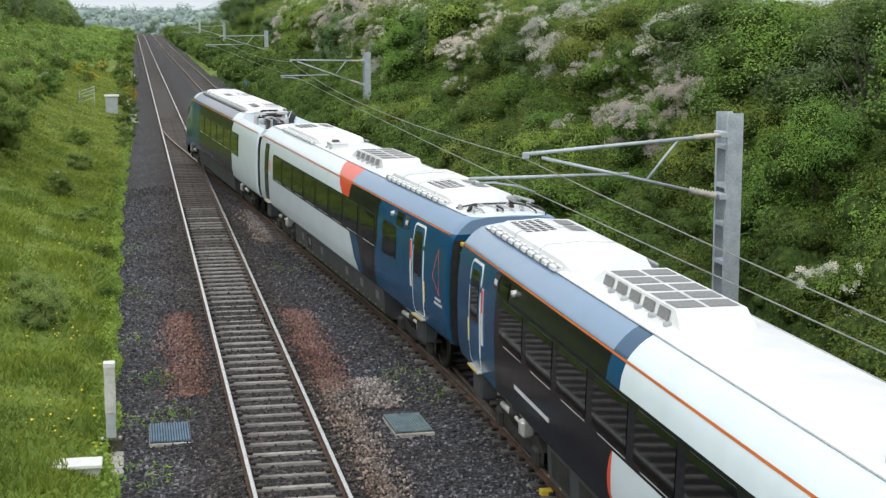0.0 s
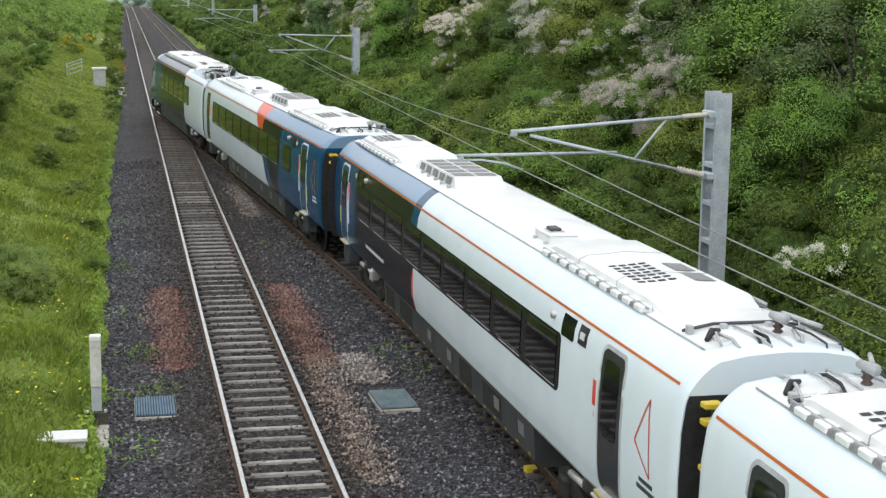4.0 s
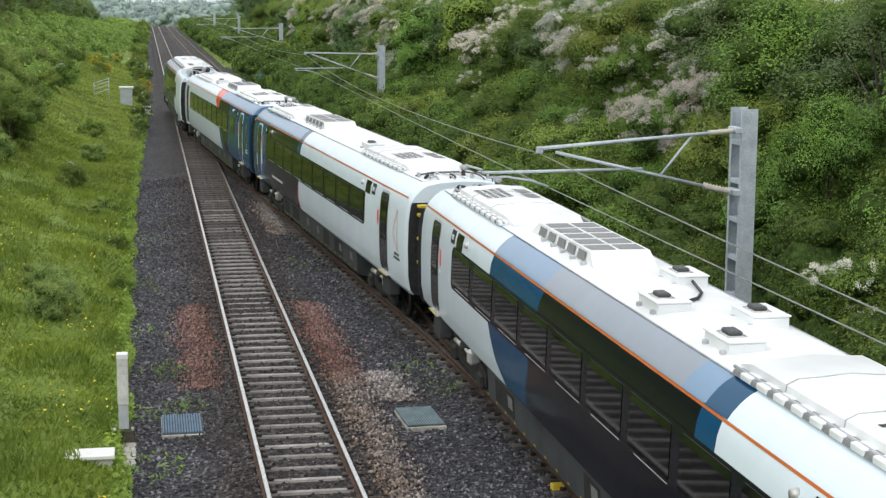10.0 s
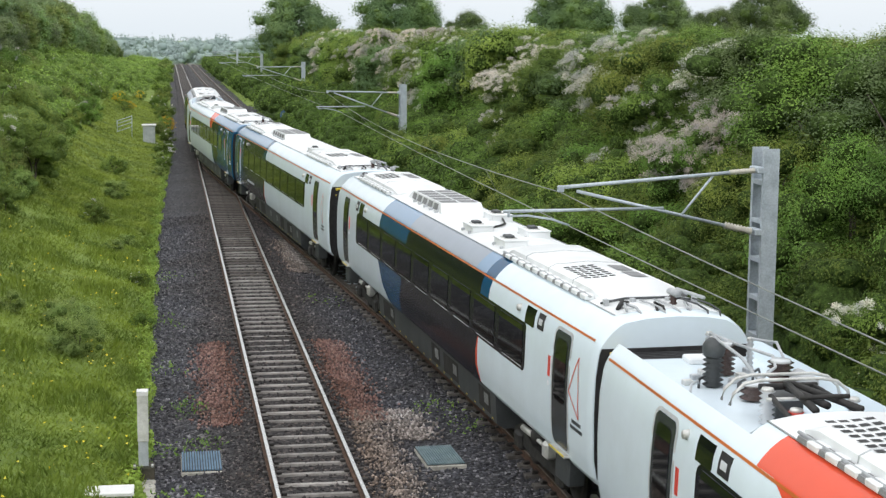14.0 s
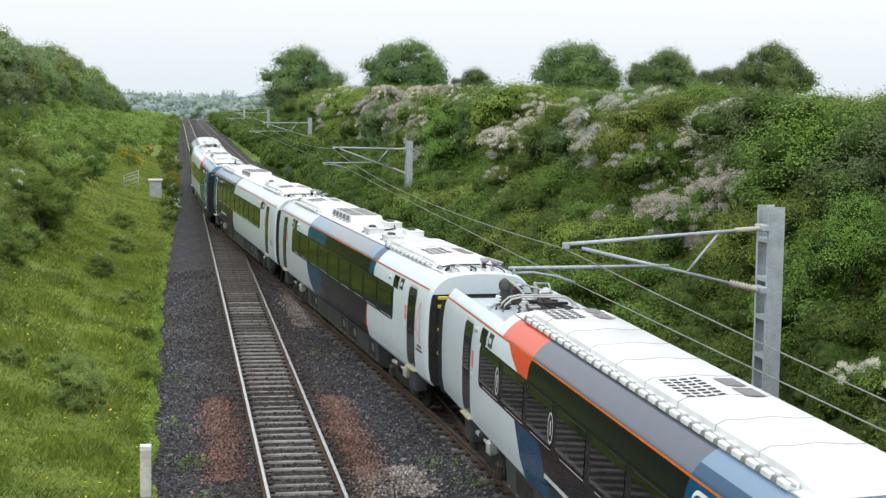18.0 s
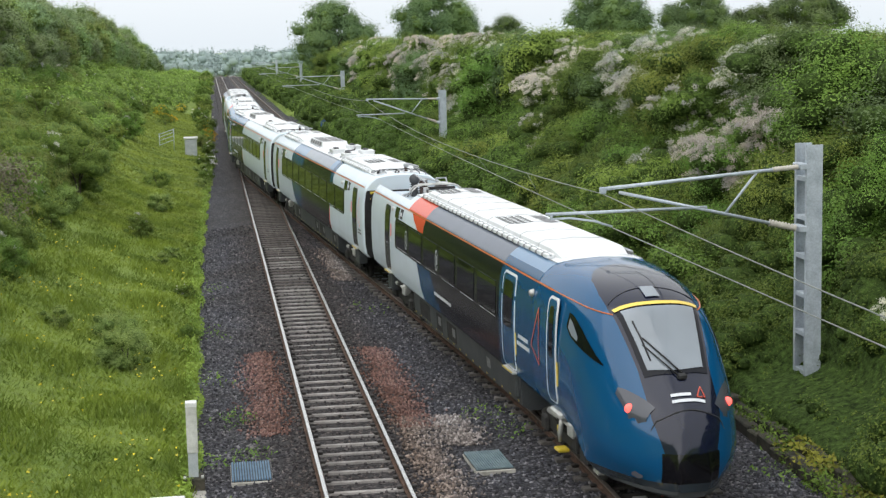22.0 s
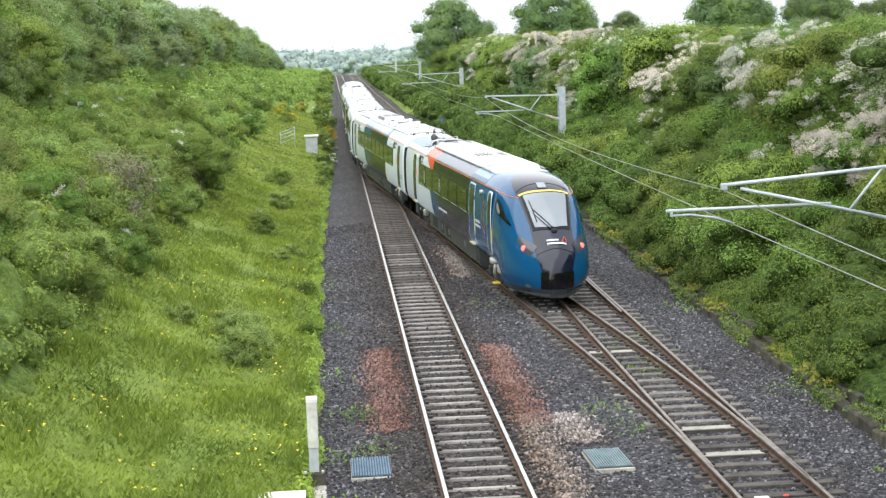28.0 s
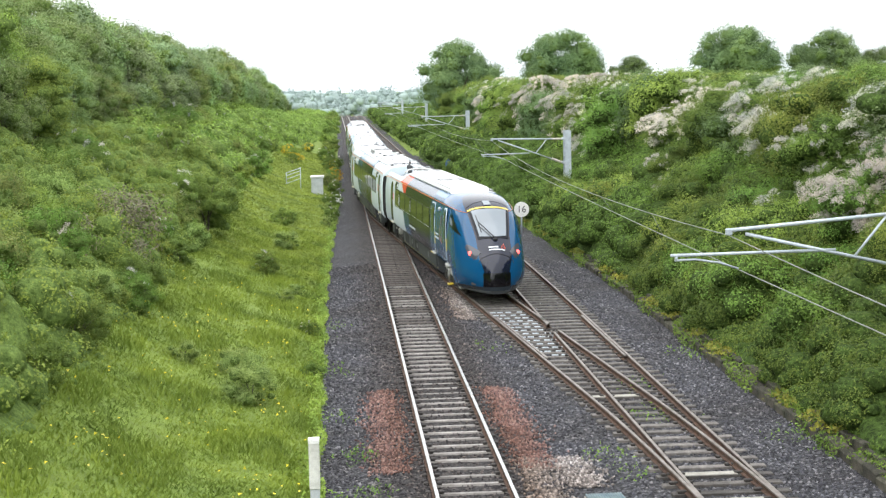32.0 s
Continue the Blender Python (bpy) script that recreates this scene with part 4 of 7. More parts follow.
PAINT_BLUE = gloss("blue_door_paint", BLUE_C, 0.15)


def window_run(car, u0, u1, side, panes):
    b = part("window_band", patch("window_band", u0, u1, 2.0, 2.86, BAND, side, 0.007, 0.14), car, "black window band")
    L = (u1 - u0) / panes
    for i in range(panes):
        part("window", patch("window", u0 + i * L + 0.17, u0 + (i + 1) * L - 0.17, 2.07, 2.8, GLASS, side, 0.014, 0.1), b)
        # pale colour paints in the reflection along the lower gasket
        part("gasket", patch("gasket", u0 + i * L + 0.2, u0 + (i + 1) * L - 0.45, 2.05, 2.063, PALE, side, 0.011), b)
        part("gasket", patch("gasket", u0 + i * L + 0.22, u0 + (i + 1) * L - 0.22, 2.804, 2.814, SKIRT, side, 0.011), b)


def underframe(car, u0, u1, rng):
    s = part("skirt", roof_loft("skirt", [[(-1.05, u, 0.36), (-1.2, u, 0.46), (-1.24, u, 1.06), (1.24, u, 1.06), (1.2, u, 0.46), (1.05, u, 0.36)] for u in (u0, u1)], SKIRT), car, "grey underframe fairing")
    u = u0 + 0.4
    while u < u1 - 1.2:
        w = rng.uniform(0.7, 1.6)
        x0 = -1.235 - 0.012
        part("hatch", mesh("hatch", [(x0 + 0.03, u, 0.56), (x0 + 0.005, u, 0.98), (x0 + 0.005, u + w, 0.98), (x0 + 0.03, u + w, 0.56)], [(0, 1, 2, 3)], UNDER if rng.random() < 0.35 else SKIRT), s)
        if rng.random() < 0.7:
            part("vent", mesh("vent", [(x0 + 0.012, u + 0.1, 0.7), (x0 - 0.004, u + 0.1, 0.92), (x0 - 0.004, u + 0.45, 0.92), (x0 + 0.012, u + 0.45, 0.7)], [(0, 1, 2, 3)], MESHG), s)
        u += w + rng.uniform(0.15, 0.9)
    u = u0 + 0.2
    while u < u1:
        part("warning_mark", mesh("warning_mark", [(-1.215, u, 0.5), (-1.222, u, 0.54), (-1.222, u + 0.12, 0.54), (-1.215, u + 0.12, 0.5)], [(0, 1, 2, 3)], YELLOW), s)
        u += 0.7


def mark_triangle(car, u, mat):
    """The operator's sign, reduced to its plain triangle and bars."""
    part("side_emblem", bar_on_side("side_emblem", [(u + 0.42, 2.25), (u, 2.86), (u - 0.12, 1.9)], 0.03, TRI_RED), car)
    for k, (z, w) in enumerate(((1.78, 0.45), (1.68, 0.6))):
        part("side_lettering", patch("side_lettering", u - w / 2, u + w / 2, z, z + 0.06, mat, -1, 0.009), car)


def small_fittings(car, u, way, mat):
    """Route display, lamp and notices beside a door."""
    part("display", patch("display", min(u, u + way * 0.55), max(u, u + way * 0.55), 2.86, 3.17, GLASS, -1, 0.012, 0.02), car, "small dark route display")
    part("notice", patch("notice", min(u + way * -0.55, u + way * -0.2), max(u + way * -0.55, u + way * -0.2), 2.9, 3.17, BLACK, -1, 0.012), car)
    part("notice_mark", patch("notice_mark", min(u + way * -0.47, u + way * -0.28), max(u + way * -0.47, u + way * -0.28), 2.98, 3.08, PALE, -1, 0.018), car)
    part("side_lamp", tube_mesh("side_lamp", [(-1.24, u + way * 0.95, 3.06), (-1.35, u + way * 0.95, 3.06)], [0.075, 0.055], STEEL, 12), car)


def body_rows(ends, well=99.0):
    rows = []
    for u, k in ends:
        rows.append([(x * (1 - 0.035 * k), u, (z if u < well or abs(x) > 0.97 else 3.2) - 0.05 * k * (z > 3.2)) for x, z in SECTION])
    return rows


def coach(kind, label):
    car = tagged(new("rail_coach"), label, "train car", "cars of the train")
    rng = random.Random(kind)
    part("body", roof_loft("body", body_rows([(-REAR, 1), (-REAR + 0.04, 0.6), (-REAR + 0.1, 0.25), (-REAR + 0.22, 0), (0, 0), (HALF - 0.22, 0), (HALF - 0.1, 0.25), (HALF - 0.04, 0.6), (HALF, 1)]), LIV[kind]), car)
    roof_sheet(car, -REAR + 0.4, HALF - 0.4)
    for s in (-1, 1):
        part("orange_line", patch("orange_line", -REAR + 0.22, HALF - 0.22, 3.215, 3.25, ORANGE, s, 0.006), car)
    underframe(car, -6.1, 6.1, rng)
    bogie(car, 8.6)
    bogie(car, -8.6)
    gangway(car, -REAR, -1)
    return car


def roof_sheet(car, u0, u1):
    """The flat white top between the two crease lines."""
    part("roof_top", roof_loft("roof_top", [[(-0.855, u, 3.582), (-0.5, u, 3.642), (0, u, 3.667), (0.5, u, 3.642), (0.855, u, 3.582)] for u in (u0, u1)], ROOF_W), car, "flat white roof sheet")
    for sx in (-1, 1):
        part("roof_gutter", tube_mesh("roof_gutter", [(sx * 0.862, u0, 3.585), (sx * 0.862, u1, 3.585)], 0.012, ROOF_GREY, 5), car)


def gangway(car, u, way):
    """Dark bellows between this car and the one behind, with yellow-marked cables."""
    for k in (u + way * 0.015, u + way * (GAP - 0.015)):
        part("end_panel", roof_loft("end_panel", [[(x * 0.955, q, min(z, 3.14)) for x, z in SECTION] for q in (k - 0.01, k + 0.01)], RUBBER), car, "dark end panel")
    g = part("gangway", box_mesh("gangway", -0.75, 0.75, min(u, u + way * GAP), max(u, u + way * GAP), 1.05, 3.0, RUBBER, 0.08), car, "black rubber gangway bellows")
    for i in range(8):
        part("bellow_fold", box_mesh("bellow_fold", -0.86, 0.86, min(u + way * (0.05 + 0.11 * i), u + way * (0.1 + 0.11 * i)), max(u + way * (0.05 + 0.11 * i), u + way * (0.1 + 0.11 * i)), 1.0, 3.08, RUBBER, 0.01), g)
    for i, z in enumerate((1.75, 2.3, 2.85, 3.05)):
        part("cable_tag", box_mesh("cable_tag", -1.12, -0.9, u + way * 0.3, u + way * 0.14, z, z + 0.07, YELLOW, 0.01), g)
    part("jumper_cable", tube_mesh("jumper_cable", [(-0.9, u + way * 0.06, 3.1), (-0.95, u + way * 0.2, 2.4), (-0.9, u + way * 0.28, 1.6), (-0.85, u + way * 0.45, 1.2)], 0.05, UNDER, 6), g)
    part("coupler", box_mesh("coupler", -0.3, 0.3, min(u, u + way * GAP), max(u, u + way * GAP), 0.7, 1.05, UNDER, 0.06), g)


cars = {}
c = cars[4] = coach(4, "white coach with a navy window field and red crescent")
for s in (-1, 1):
    window_run(c, -8.5, 9.0, s, 9)
door(c, 10.8, -1, "dark")
door(c, -10.6, -1, "dark")
mark_triangle(c, -11.5, DARK_LET)
small_fittings(c, 8.7, -1, PALE)
small_fittings(c, -8.9, 1, PALE)
pod(c, 6.4, 11.6, (9.7,))
resistor(c, 1.6, 5.6)
for x, u in ((-0.45, -1.5), (0.5, 0.4), (-0.4, -4.0), (0.5, -2.6)):
    aerial_box(c, x, u)
part("roof_cable", tube_mesh("roof_cable", [(-0.2, -1.5, 3.68), (0.1, -1.3, 3.7), (0.35, -0.8, 3.68), (0.5, 0.0, 3.7)], 0.025, BLACK, 6), c)
pod(c, -10.7, -4.9, (-8.9,))
end_gear(c, -11.4, -1)
end_gear(c, 11.9, 1)

c = cars[3] = coach(3, "coach painted navy at one end, white at the other")
for s in (-1, 1):
    window_run(c, -7.7, 9.0, s, 9)
door(c, 10.9, -1, "blue", plate=True)
door(c, -9.9, -1, "dark")
mark_triangle(c, -11.3, DARK_LET)
small_fittings(c, 9.0, -1, PALE)
small_fittings(c, -8.2, 1, PALE)
pod(c, 6.8, 12.0, (10.6,))
resistor(c, 2.0, 6.0)
aerial_box(c, -0.35, -4.2)
pod(c, -10.0, -4.9, (-8.2,))
end_gear(c, -11.4, -1)
part("side_lettering", patch("side_lettering", 5.6, 7.8, 1.5, 1.58, PALE, -1, 0.009), c)

c = cars[2] = coach(2, "coach white at one end, blue at the other, red flash")
for s in (-1, 1):
    window_run(c, -5.8, 9.6, s, 8)
part("window", patch("window", -7.8, -6.5, 2.05, 2.82, GLASS, -1, 0.012, 0.1), c)
door(c, 10.9, -1, "dark")
door(c, -9.85, -1, "blue", plate=True)
mark_triangle(c, -11.5, PALE)
small_fittings(c, -8.3, 1, PALE)
pod(c, 4.6, 10.6, (9.0,))
resistor(c, -3.2, 0.6)
aerial_box(c, -0.45, 3.2)
pod(c, -10.4, -4.6, (-8.4,))
end_gear(c, -11.4, -1)

# ---- the two cab cars ----
NOSE_TIP = -12.15


def nose_at(d):
    """Half width, top height and roundness of the nose, d metres from its tip."""
    w = max(0.34, 1.36 * math.sqrt(1 - (1 - min(d / 2.75, 1.0)) ** 2.9))
    t = float(np.interp(d, [0, 0.03, 0.1, 0.2, 0.3, 0.5, 0.84, 1.3, 1.75, 2.1, 2.5, 3.0, 3.6, 4.3, 5.1], [1.0, 1.2, 1.43, 1.62, 1.76, 1.97, 2.27, 2.77, 3.2, 3.38, 3.5, 3.58, 3.63, 3.655, 3.66]))
    return w, t, smooth_step((d - 0.6) / 4.2)


def nose_section(d, n=33):
    """Section points at d, from the left foot over the top to the right foot."""
    w, t, k = nose_at(d)
    sec = [(x, z) for x, z in SECTION]
    ln = [0]
    for a, b in zip(sec, sec[1:]):
        ln.append(ln[-1] + math.hypot(b[0] - a[0], b[1] - a[1]))
    out, foot = [], 0.42 + 0.56 * smooth_step((d - 1.5) / 1.2)
    for i in range(n):
        q = ln[-1] * i / (n - 1)
        xs, zs = np.interp(q, ln, [p[0] for p in sec]), np.interp(q, ln, [p[1] for p in sec])
        x1, z1 = xs * w / 1.36, foot + (zs - 0.98) / (3.66 - 0.98) * (t - foot)
        a = math.pi * (1 - i / (n - 1))
        ca, sa = math.cos(a), math.sin(a)
        e = 0.72
        x2, z2 = w * math.copysign(abs(ca) ** e, ca), foot + (t - foot) * abs(sa) ** e
        x, z = x1 * k + x2 * (1 - k), z1 * k + z2 * (1 - k)
        tuck = 0.3 * max(0.0, (1.0 - z) / 0.58) ** 2 * (1 - smooth_step((d - 0.3) / 2.2))  # the chin draws in
        out.append((x * (1 - tuck), z))
    return out


NOSE_D = [0.0, 0.01, 0.03, 0.06, 0.1, 0.15, 0.22, 0.3, 0.4, 0.5, 0.6, 0.7, 0.82, 0.95, 1.1, 1.25, 1.4, 1.55, 1.7, 1.85, 2.0, 2.2, 2.4, 2.7, 3.0, 3.4, 3.8, 4.3, 5.1]


def on_nose(d, x, up=0.012):
    sec = [p for p in nose_section(d, 65) if p[1] > 0.5]
    xs, zs = [p[0] for p in sec], [p[1] for p in sec]
    return (x, NOSE_TIP + d, float(np.interp(x, xs, zs)) + up)


def nose_lat(d, z):
    sec = [p for p in nose_section(d, 65)][:33]
    return abs(float(np.interp(z, [p[1] for p in sec], [p[0] for p in sec])))


def on_front(x, z):
    """The point of the nose's surface at that x and height, seen from its front."""
    for d in [0.01 * i for i in range(300)]:
        w = nose_at(d)[0]
        if abs(x) < w - 0.01 and (on_nose(d, x, 0.0)[2] >= z):
            return (x, NOSE_TIP + d - 0.012, z)
    return (x, NOSE_TIP + 2, z)


def nose_paint():
    m, n, l, p = nodes_of("nose_paint")
    tc = n.new("ShaderNodeTexCoord")
    s = n.new("ShaderNodeSeparateXYZ")
    l.new(tc.outputs["Object"], s.inputs[0])
    x, y, z = calc(n, l, "ABSOLUTE", s.outputs[0]), s.outputs[1], s.outputs[2]

    def along(v, lo, hi, stops):
        """A width that follows v between lo and hi through the stops."""
        r = ramp(n, [((a - lo) / (hi - lo), (w, w, w)) for a, w in stops])
        l.new(calc(n, l, "DIVIDE", calc(n, l, "SUBTRACT", v, lo), hi - lo, True), r.inputs[0])
        return r.outputs[0]

    front = calc(n, l, "MULTIPLY", calc(n, l, "LESS_THAN", x, along(z, 0.4, 3.4, [(0.4, 0.4), (1.07, 0.46), (1.6, 0.6), (2.3, 0.63), (3.1, 0.78), (3.4, 0.8)])), calc(n, l, "LESS_THAN", y, -10.2))
    hood = calc(n, l, "MULTIPLY", calc(n, l, "LESS_THAN", x, along(y, -10.4, -7.8, [(-10.4, 0.8), (-9.6, 0.82), (-8.9, 0.74), (-8.4, 0.55), (-8.1, 0.28), (-7.98, 0.0)])), calc(n, l, "GREATER_THAN", y, -10.21))
    c = mixc(n, l, calc(n, l, "MAXIMUM", front, hood), (0.003, 0.075, 0.19), (0.008, 0.011, 0.028))
    low = calc(n, l, "MULTIPLY", calc(n, l, "LESS_THAN", x, 0.5), calc(n, l, "LESS_THAN", z, 1.06))
    c = mixc(n, l, low, c, (0.004, 0.004, 0.006))
    c = mixc(n, l, calc(n, l, "LESS_THAN", z, 0.56), c, (0.03, 0.04, 0.05))
    l.new(c, p.inputs["Base Color"])
    p.inputs["Roughness"].default_value = 0.1
    p.inputs["Coat Weight"].default_value = 0.12
    p.inputs["Coat IOR"].default_value = 1.5
    p.inputs["Coat Roughness"].default_value = 0.04
    return m


NOSE_PAINT = nose_paint()


def nose_patch(name, d0, d1, half0, half1, mat, up=0.014, xs=None, nd=10, nx=14, crown=0.0, chin=0.0):
    v, f = [], []
    for i in range(nd + 1):
        for j in range(nx + 1):
            h = half0 + (half1 - half0) * i / nd
            q = -1 + 2 * j / nx
            x = h * q if xs is None else xs[0] + (xs[1] - xs[0]) * j / nx
            d = d0 + (d1 - d0) * i / nd + (crown * i / nd + chin * (1 - i / nd)) * q * q
            p = on_nose(d, x, up)
            v.append((p[0], p[1] - up * 0.7, p[2]))
    f = [(i * (nx + 1) + j, i * (nx + 1) + j + 1, (i + 1) * (nx + 1) + j + 1, (i + 1) * (nx + 1) + j) for i in range(nd) for j in range(nx)]
    return mesh(name, v, f, mat, smooth=True)


def cab_car(kind, label):
    car = tagged(new("cab_car"), label, "train car", "cars of the train")
    rng = random.Random(kind)
    joint = NOSE_TIP + 5.1
    part("body", roof_loft("body", body_rows([(joint, 0), (0, 0), (7.2, 0), (7.26, 0), (HALF - 0.22, 0), (HALF - 0.1, 0.25), (HALF - 0.04, 0.6), (HALF, 1)], 7.23), LIV[kind]), car)
    nose = part("nose", mesh("nose", [(x, NOSE_TIP + d, z) for d in NOSE_D for x, z in nose_section(d)],
                             [(i * 33 + k, i * 33 + k + 1, (i + 1) * 33 + k + 1, (i + 1) * 33 + k) for i in range(len(NOSE_D) - 1) for k in range(32)] + [tuple(range(33))[::-1]], NOSE_PAINT, smooth=True), car, "glossy blue nose with a black centre")
    part("screen_surround", nose_patch("screen_surround", 0.8, 1.86, 0.56, 0.74, BAND, 0.012, crown=0.06, chin=0.06), nose, "black band round the windscreen")
    part("windscreen", nose_patch("windscreen", 0.85, 1.8, 0.49, 0.66, SCREEN, 0.022, crown=0.06, chin=0.07), nose, "raked windscreen")
    part("screen_line", nose_patch("screen_line", 1.84, 1.92, 0.75, 0.77, YEL, 0.026, crown=0.06, chin=0.06, nd=2), nose, "yellow line above the windscreen")
    part("roof_hatch", nose_patch("roof_hatch", 2.05, 2.42, 0.13, 0.13, SCREEN, 0.016), nose)
    part("hood_seam", tube_mesh("hood_seam", [on_nose(2.15 + 0.25 * (1 - (q / 8) ** 2), 0.78 * q / 8, 0.004) for q in range(-8, 9)], 0.008, BLACK, 5), nose)
    part("nose_seam", tube_mesh("nose_seam", [on_front(x, z) for x, z in [(-0.66, 0.7), (-0.71, 0.95), (-0.7, 1.15), (-0.66, 1.33), (-0.6, 1.48)] + [(-0.54 + 0.054 * i, 1.57 + 0.17 * math.sin(math.pi * i / 20)) for i in range(21)] + [(0.6, 1.48), (0.66, 1.33), (0.7, 1.15), (0.71, 0.95), (0.66, 0.7)]], 0.012, BLACK, 5), nose)
    part("emblem_bar", nose_patch("emblem_bar", 0.38, 0.42, 0.3, 0.3, PALE, 0.016, (-0.24, 0.34), 2, 6), nose)
    part("emblem_bar", nose_patch("emblem_bar", 0.46, 0.5, 0.3, 0.3, PALE, 0.016, (-0.24, 0.12), 2, 6), nose)
    part("emblem", tube_mesh("emblem", [on_nose(0.45, 0.22, 0.012), on_nose(0.6, 0.32, 0.012), on_nose(0.45, 0.36, 0.012), on_nose(0.45, 0.22, 0.012)], 0.014, TRI_RED, 5), nose)
    for sx in (-1, 1):
        p = on_front(sx * 0.87, 1.72)
        rows = [(0.44 + 0.09 * i, 0.66 + 0.045 * i, 0.15 - 0.018 * i) for i in range(8)]
        grid = [on_nose(d, sx * min(x + h * (j / 4 - 0.5) * 2, nose_at(d)[0] - 0.02), 0.008) for d, x, h in rows for j in range(5)]
        part("lamp_housing", mesh("lamp_housing", [(x + sx * 0.01, y - 0.008, z) for x, y, z in grid], [(i * 5 + j, i * 5 + j + 1, i * 5 + j + 6, i * 5 + j + 5) for i in range(7) for j in range(4)], LAMP_GLASS, smooth=True), nose, "dark glazed lamp housing")
        bm = bmesh.new()
        bmesh.ops.create_uvsphere(bm, u_segments=14, v_segments=8, radius=0.085)
        for q in bm.verts:
            q.co.y *= 0.5
        lamp = part("tail_lamp", bm_mesh("tail_lamp", bm, TAIL, True), nose, "lit round red tail lamp")
        lamp.location = (p[0], p[1] - 0.01, p[2])
        part("orange_line", tube_mesh("orange_line", [(sx * (nose_lat(d, z) + 0.004), NOSE_TIP + d, z) for d, z in [(5.1 - 3.2 * i / 16, 3.232 - 0.13 * (i / 16) ** 2) for i in range(17)]], 0.014, ORANGE, 5), nose)
    # wiper: two arms and a blade
    part("wiper_arm", tube_mesh("wiper_arm", [on_nose(0.76, 0.08, 0.05), on_nose(1.0, -0.18, 0.08), on_nose(1.3, -0.44, 0.06)], 0.014, BLACK, 6), nose)
    part("wiper_arm", tube_mesh("wiper_arm", [on_nose(0.73, 0.0, 0.05), on_nose(0.95, -0.24, 0.08), on_nose(1.22, -0.47, 0.06)], 0.012, BLACK, 6), nose)
    part("wiper_blade", tube_mesh("wiper_blade", [on_nose(1.0, -0.4, 0.04), on_nose(1.3, -0.46, 0.05), on_nose(1.6, -0.52, 0.04)], 0.016, BLACK, 6), nose)
    part("wiper_motor", box_mesh("wiper_motor", -0.02, 0.14, NOSE_TIP + 0.68, NOSE_TIP + 0.82, 2.15, 2.26, BLACK, 0.03), nose)
    part("valance", roof_loft("valance", [[(x * k, NOSE_TIP + d, z) for x, z in ((-1, 0.62), (-0.97, 0.36), (-0.8, 0.3), (0.8, 0.3), (0.97, 0.36), (1, 0.62))] for d, k in ((0.1, 0.25), (0.2, 0.42), (0.4, 0.6), (0.8, 0.82), (1.3, 1.0), (2.0, 1.16))], SKIRT), nose, "dark grey lower valance")
    for sx in (-1, 1):
        part("snow_guard", box_mesh("snow_guard", sx * 1.0 - 0.12, sx * 1.0 + 0.12, NOSE_TIP + 1.75, NOSE_TIP + 2.0, 0.3, 0.98, STEEL, 0.03), car)
        part("orange_line", patch("orange_line", joint - 1.0, HALF - 0.22, 3.215, 3.25, ORANGE, sx, 0.006), car)
        us = [-9.1 - 1.55 * i / 12 for i in range(13)]
        lo, hi = ([float(np.interp(-u, (9.1, 9.35, 10.65), (2.72, 2.58, 2.3))) for u in us], [float(np.interp(-u, (9.1, 9.3, 9.7, 10.2, 10.65), (2.98, 2.96, 2.82, 2.56, 2.32))) for u in us])
        grid = [(u, a + (b - a) * j / 8) for u, a, b in zip(us, lo, hi) for j in range(9)]
        part("cab_window", mesh("cab_window", [(sx * (nose_lat(u - NOSE_TIP, z) + 0.02), u, z) for u, z in grid], [(i * 9 + j, i * 9 + j + 1, i * 9 + j + 10, i * 9 + j + 9) for i in range(12) for j in range(8)], GLASS, smooth=True), car, "dark side window of the cab")
        grid = [(u, z0 + (z1 - z0) * j / 3) for u, z0, z1 in ((-9.2, 2.72, 2.9), (-9.4, 2.62, 2.82), (-9.7, 2.56, 2.64)) for j in range(4)]
        part("cab_blind", mesh("cab_blind", [(sx * (nose_lat(u - NOSE_TIP, z) + 0.03), u, z) for u, z in grid], [(i * 4 + j, i * 4 + j + 1, i * 4 + j + 5, i * 4 + j + 4) for i in range(2) for j in range(3)], SCREEN), car)
        window_run(car, -4.2, 8.2, sx, 6)
    # gear that shows under the cab door
    part("door_bracket", box_mesh("door_bracket", -1.32, -1.12, -8.75, -8.05, 0.9, 1.04, STEEL, 0.04), car, "pale bracket under the cab door")
    part("damper", tube_mesh("damper", [(-1.2, -8.5, 0.9), (-1.22, -8.42, 0.62), (-1.2, -8.35, 0.42)], [0.05, 0.05, 0.035], STEEL, 8), car)
    part("marker_plate", box_mesh("marker_plate", -1.22, -1.16, -8.36, -8.2, 0.6, 0.7, YELLOW, 0.01), car)
    part("lifting_shoe", box_mesh("lifting_shoe", -1.25, -1.02, -8.4, -8.1, 0.2, 0.27, YELLOW, 0.02), car, "yellow shoe close above the rail")
    part("bogie_cover", box_mesh("bogie_cover", -1.16, -1.1, -9.3, -8.9, 0.4, 0.75, UNDER, 0.05), car)
    roof_sheet(car, joint, 7.22)
    underframe(car, -5.6, 6.1, rng)
    bogie(car, 8.6)
    bogie(car, -8.3)
    door(car, 9.5, -1, "dark")
    door(car, -5.1, -1, "blue", 1.0)
    door(car, -8.35, -1, "blue", 0.55)
    part("side_emblem", bar_on_side("side_emblem", [(-6.95, 2.0), (-7.45, 2.8), (-7.5, 1.7)], 0.04, TRI_RED), car)
    for z, w in ((1.95, 0.75), (1.8, 0.95)):
        part("side_lettering", patch("side_lettering", -6.3 - w / 2, -6.3 + w / 2, z, z + 0.08, PALE, -1, 0.009), car)
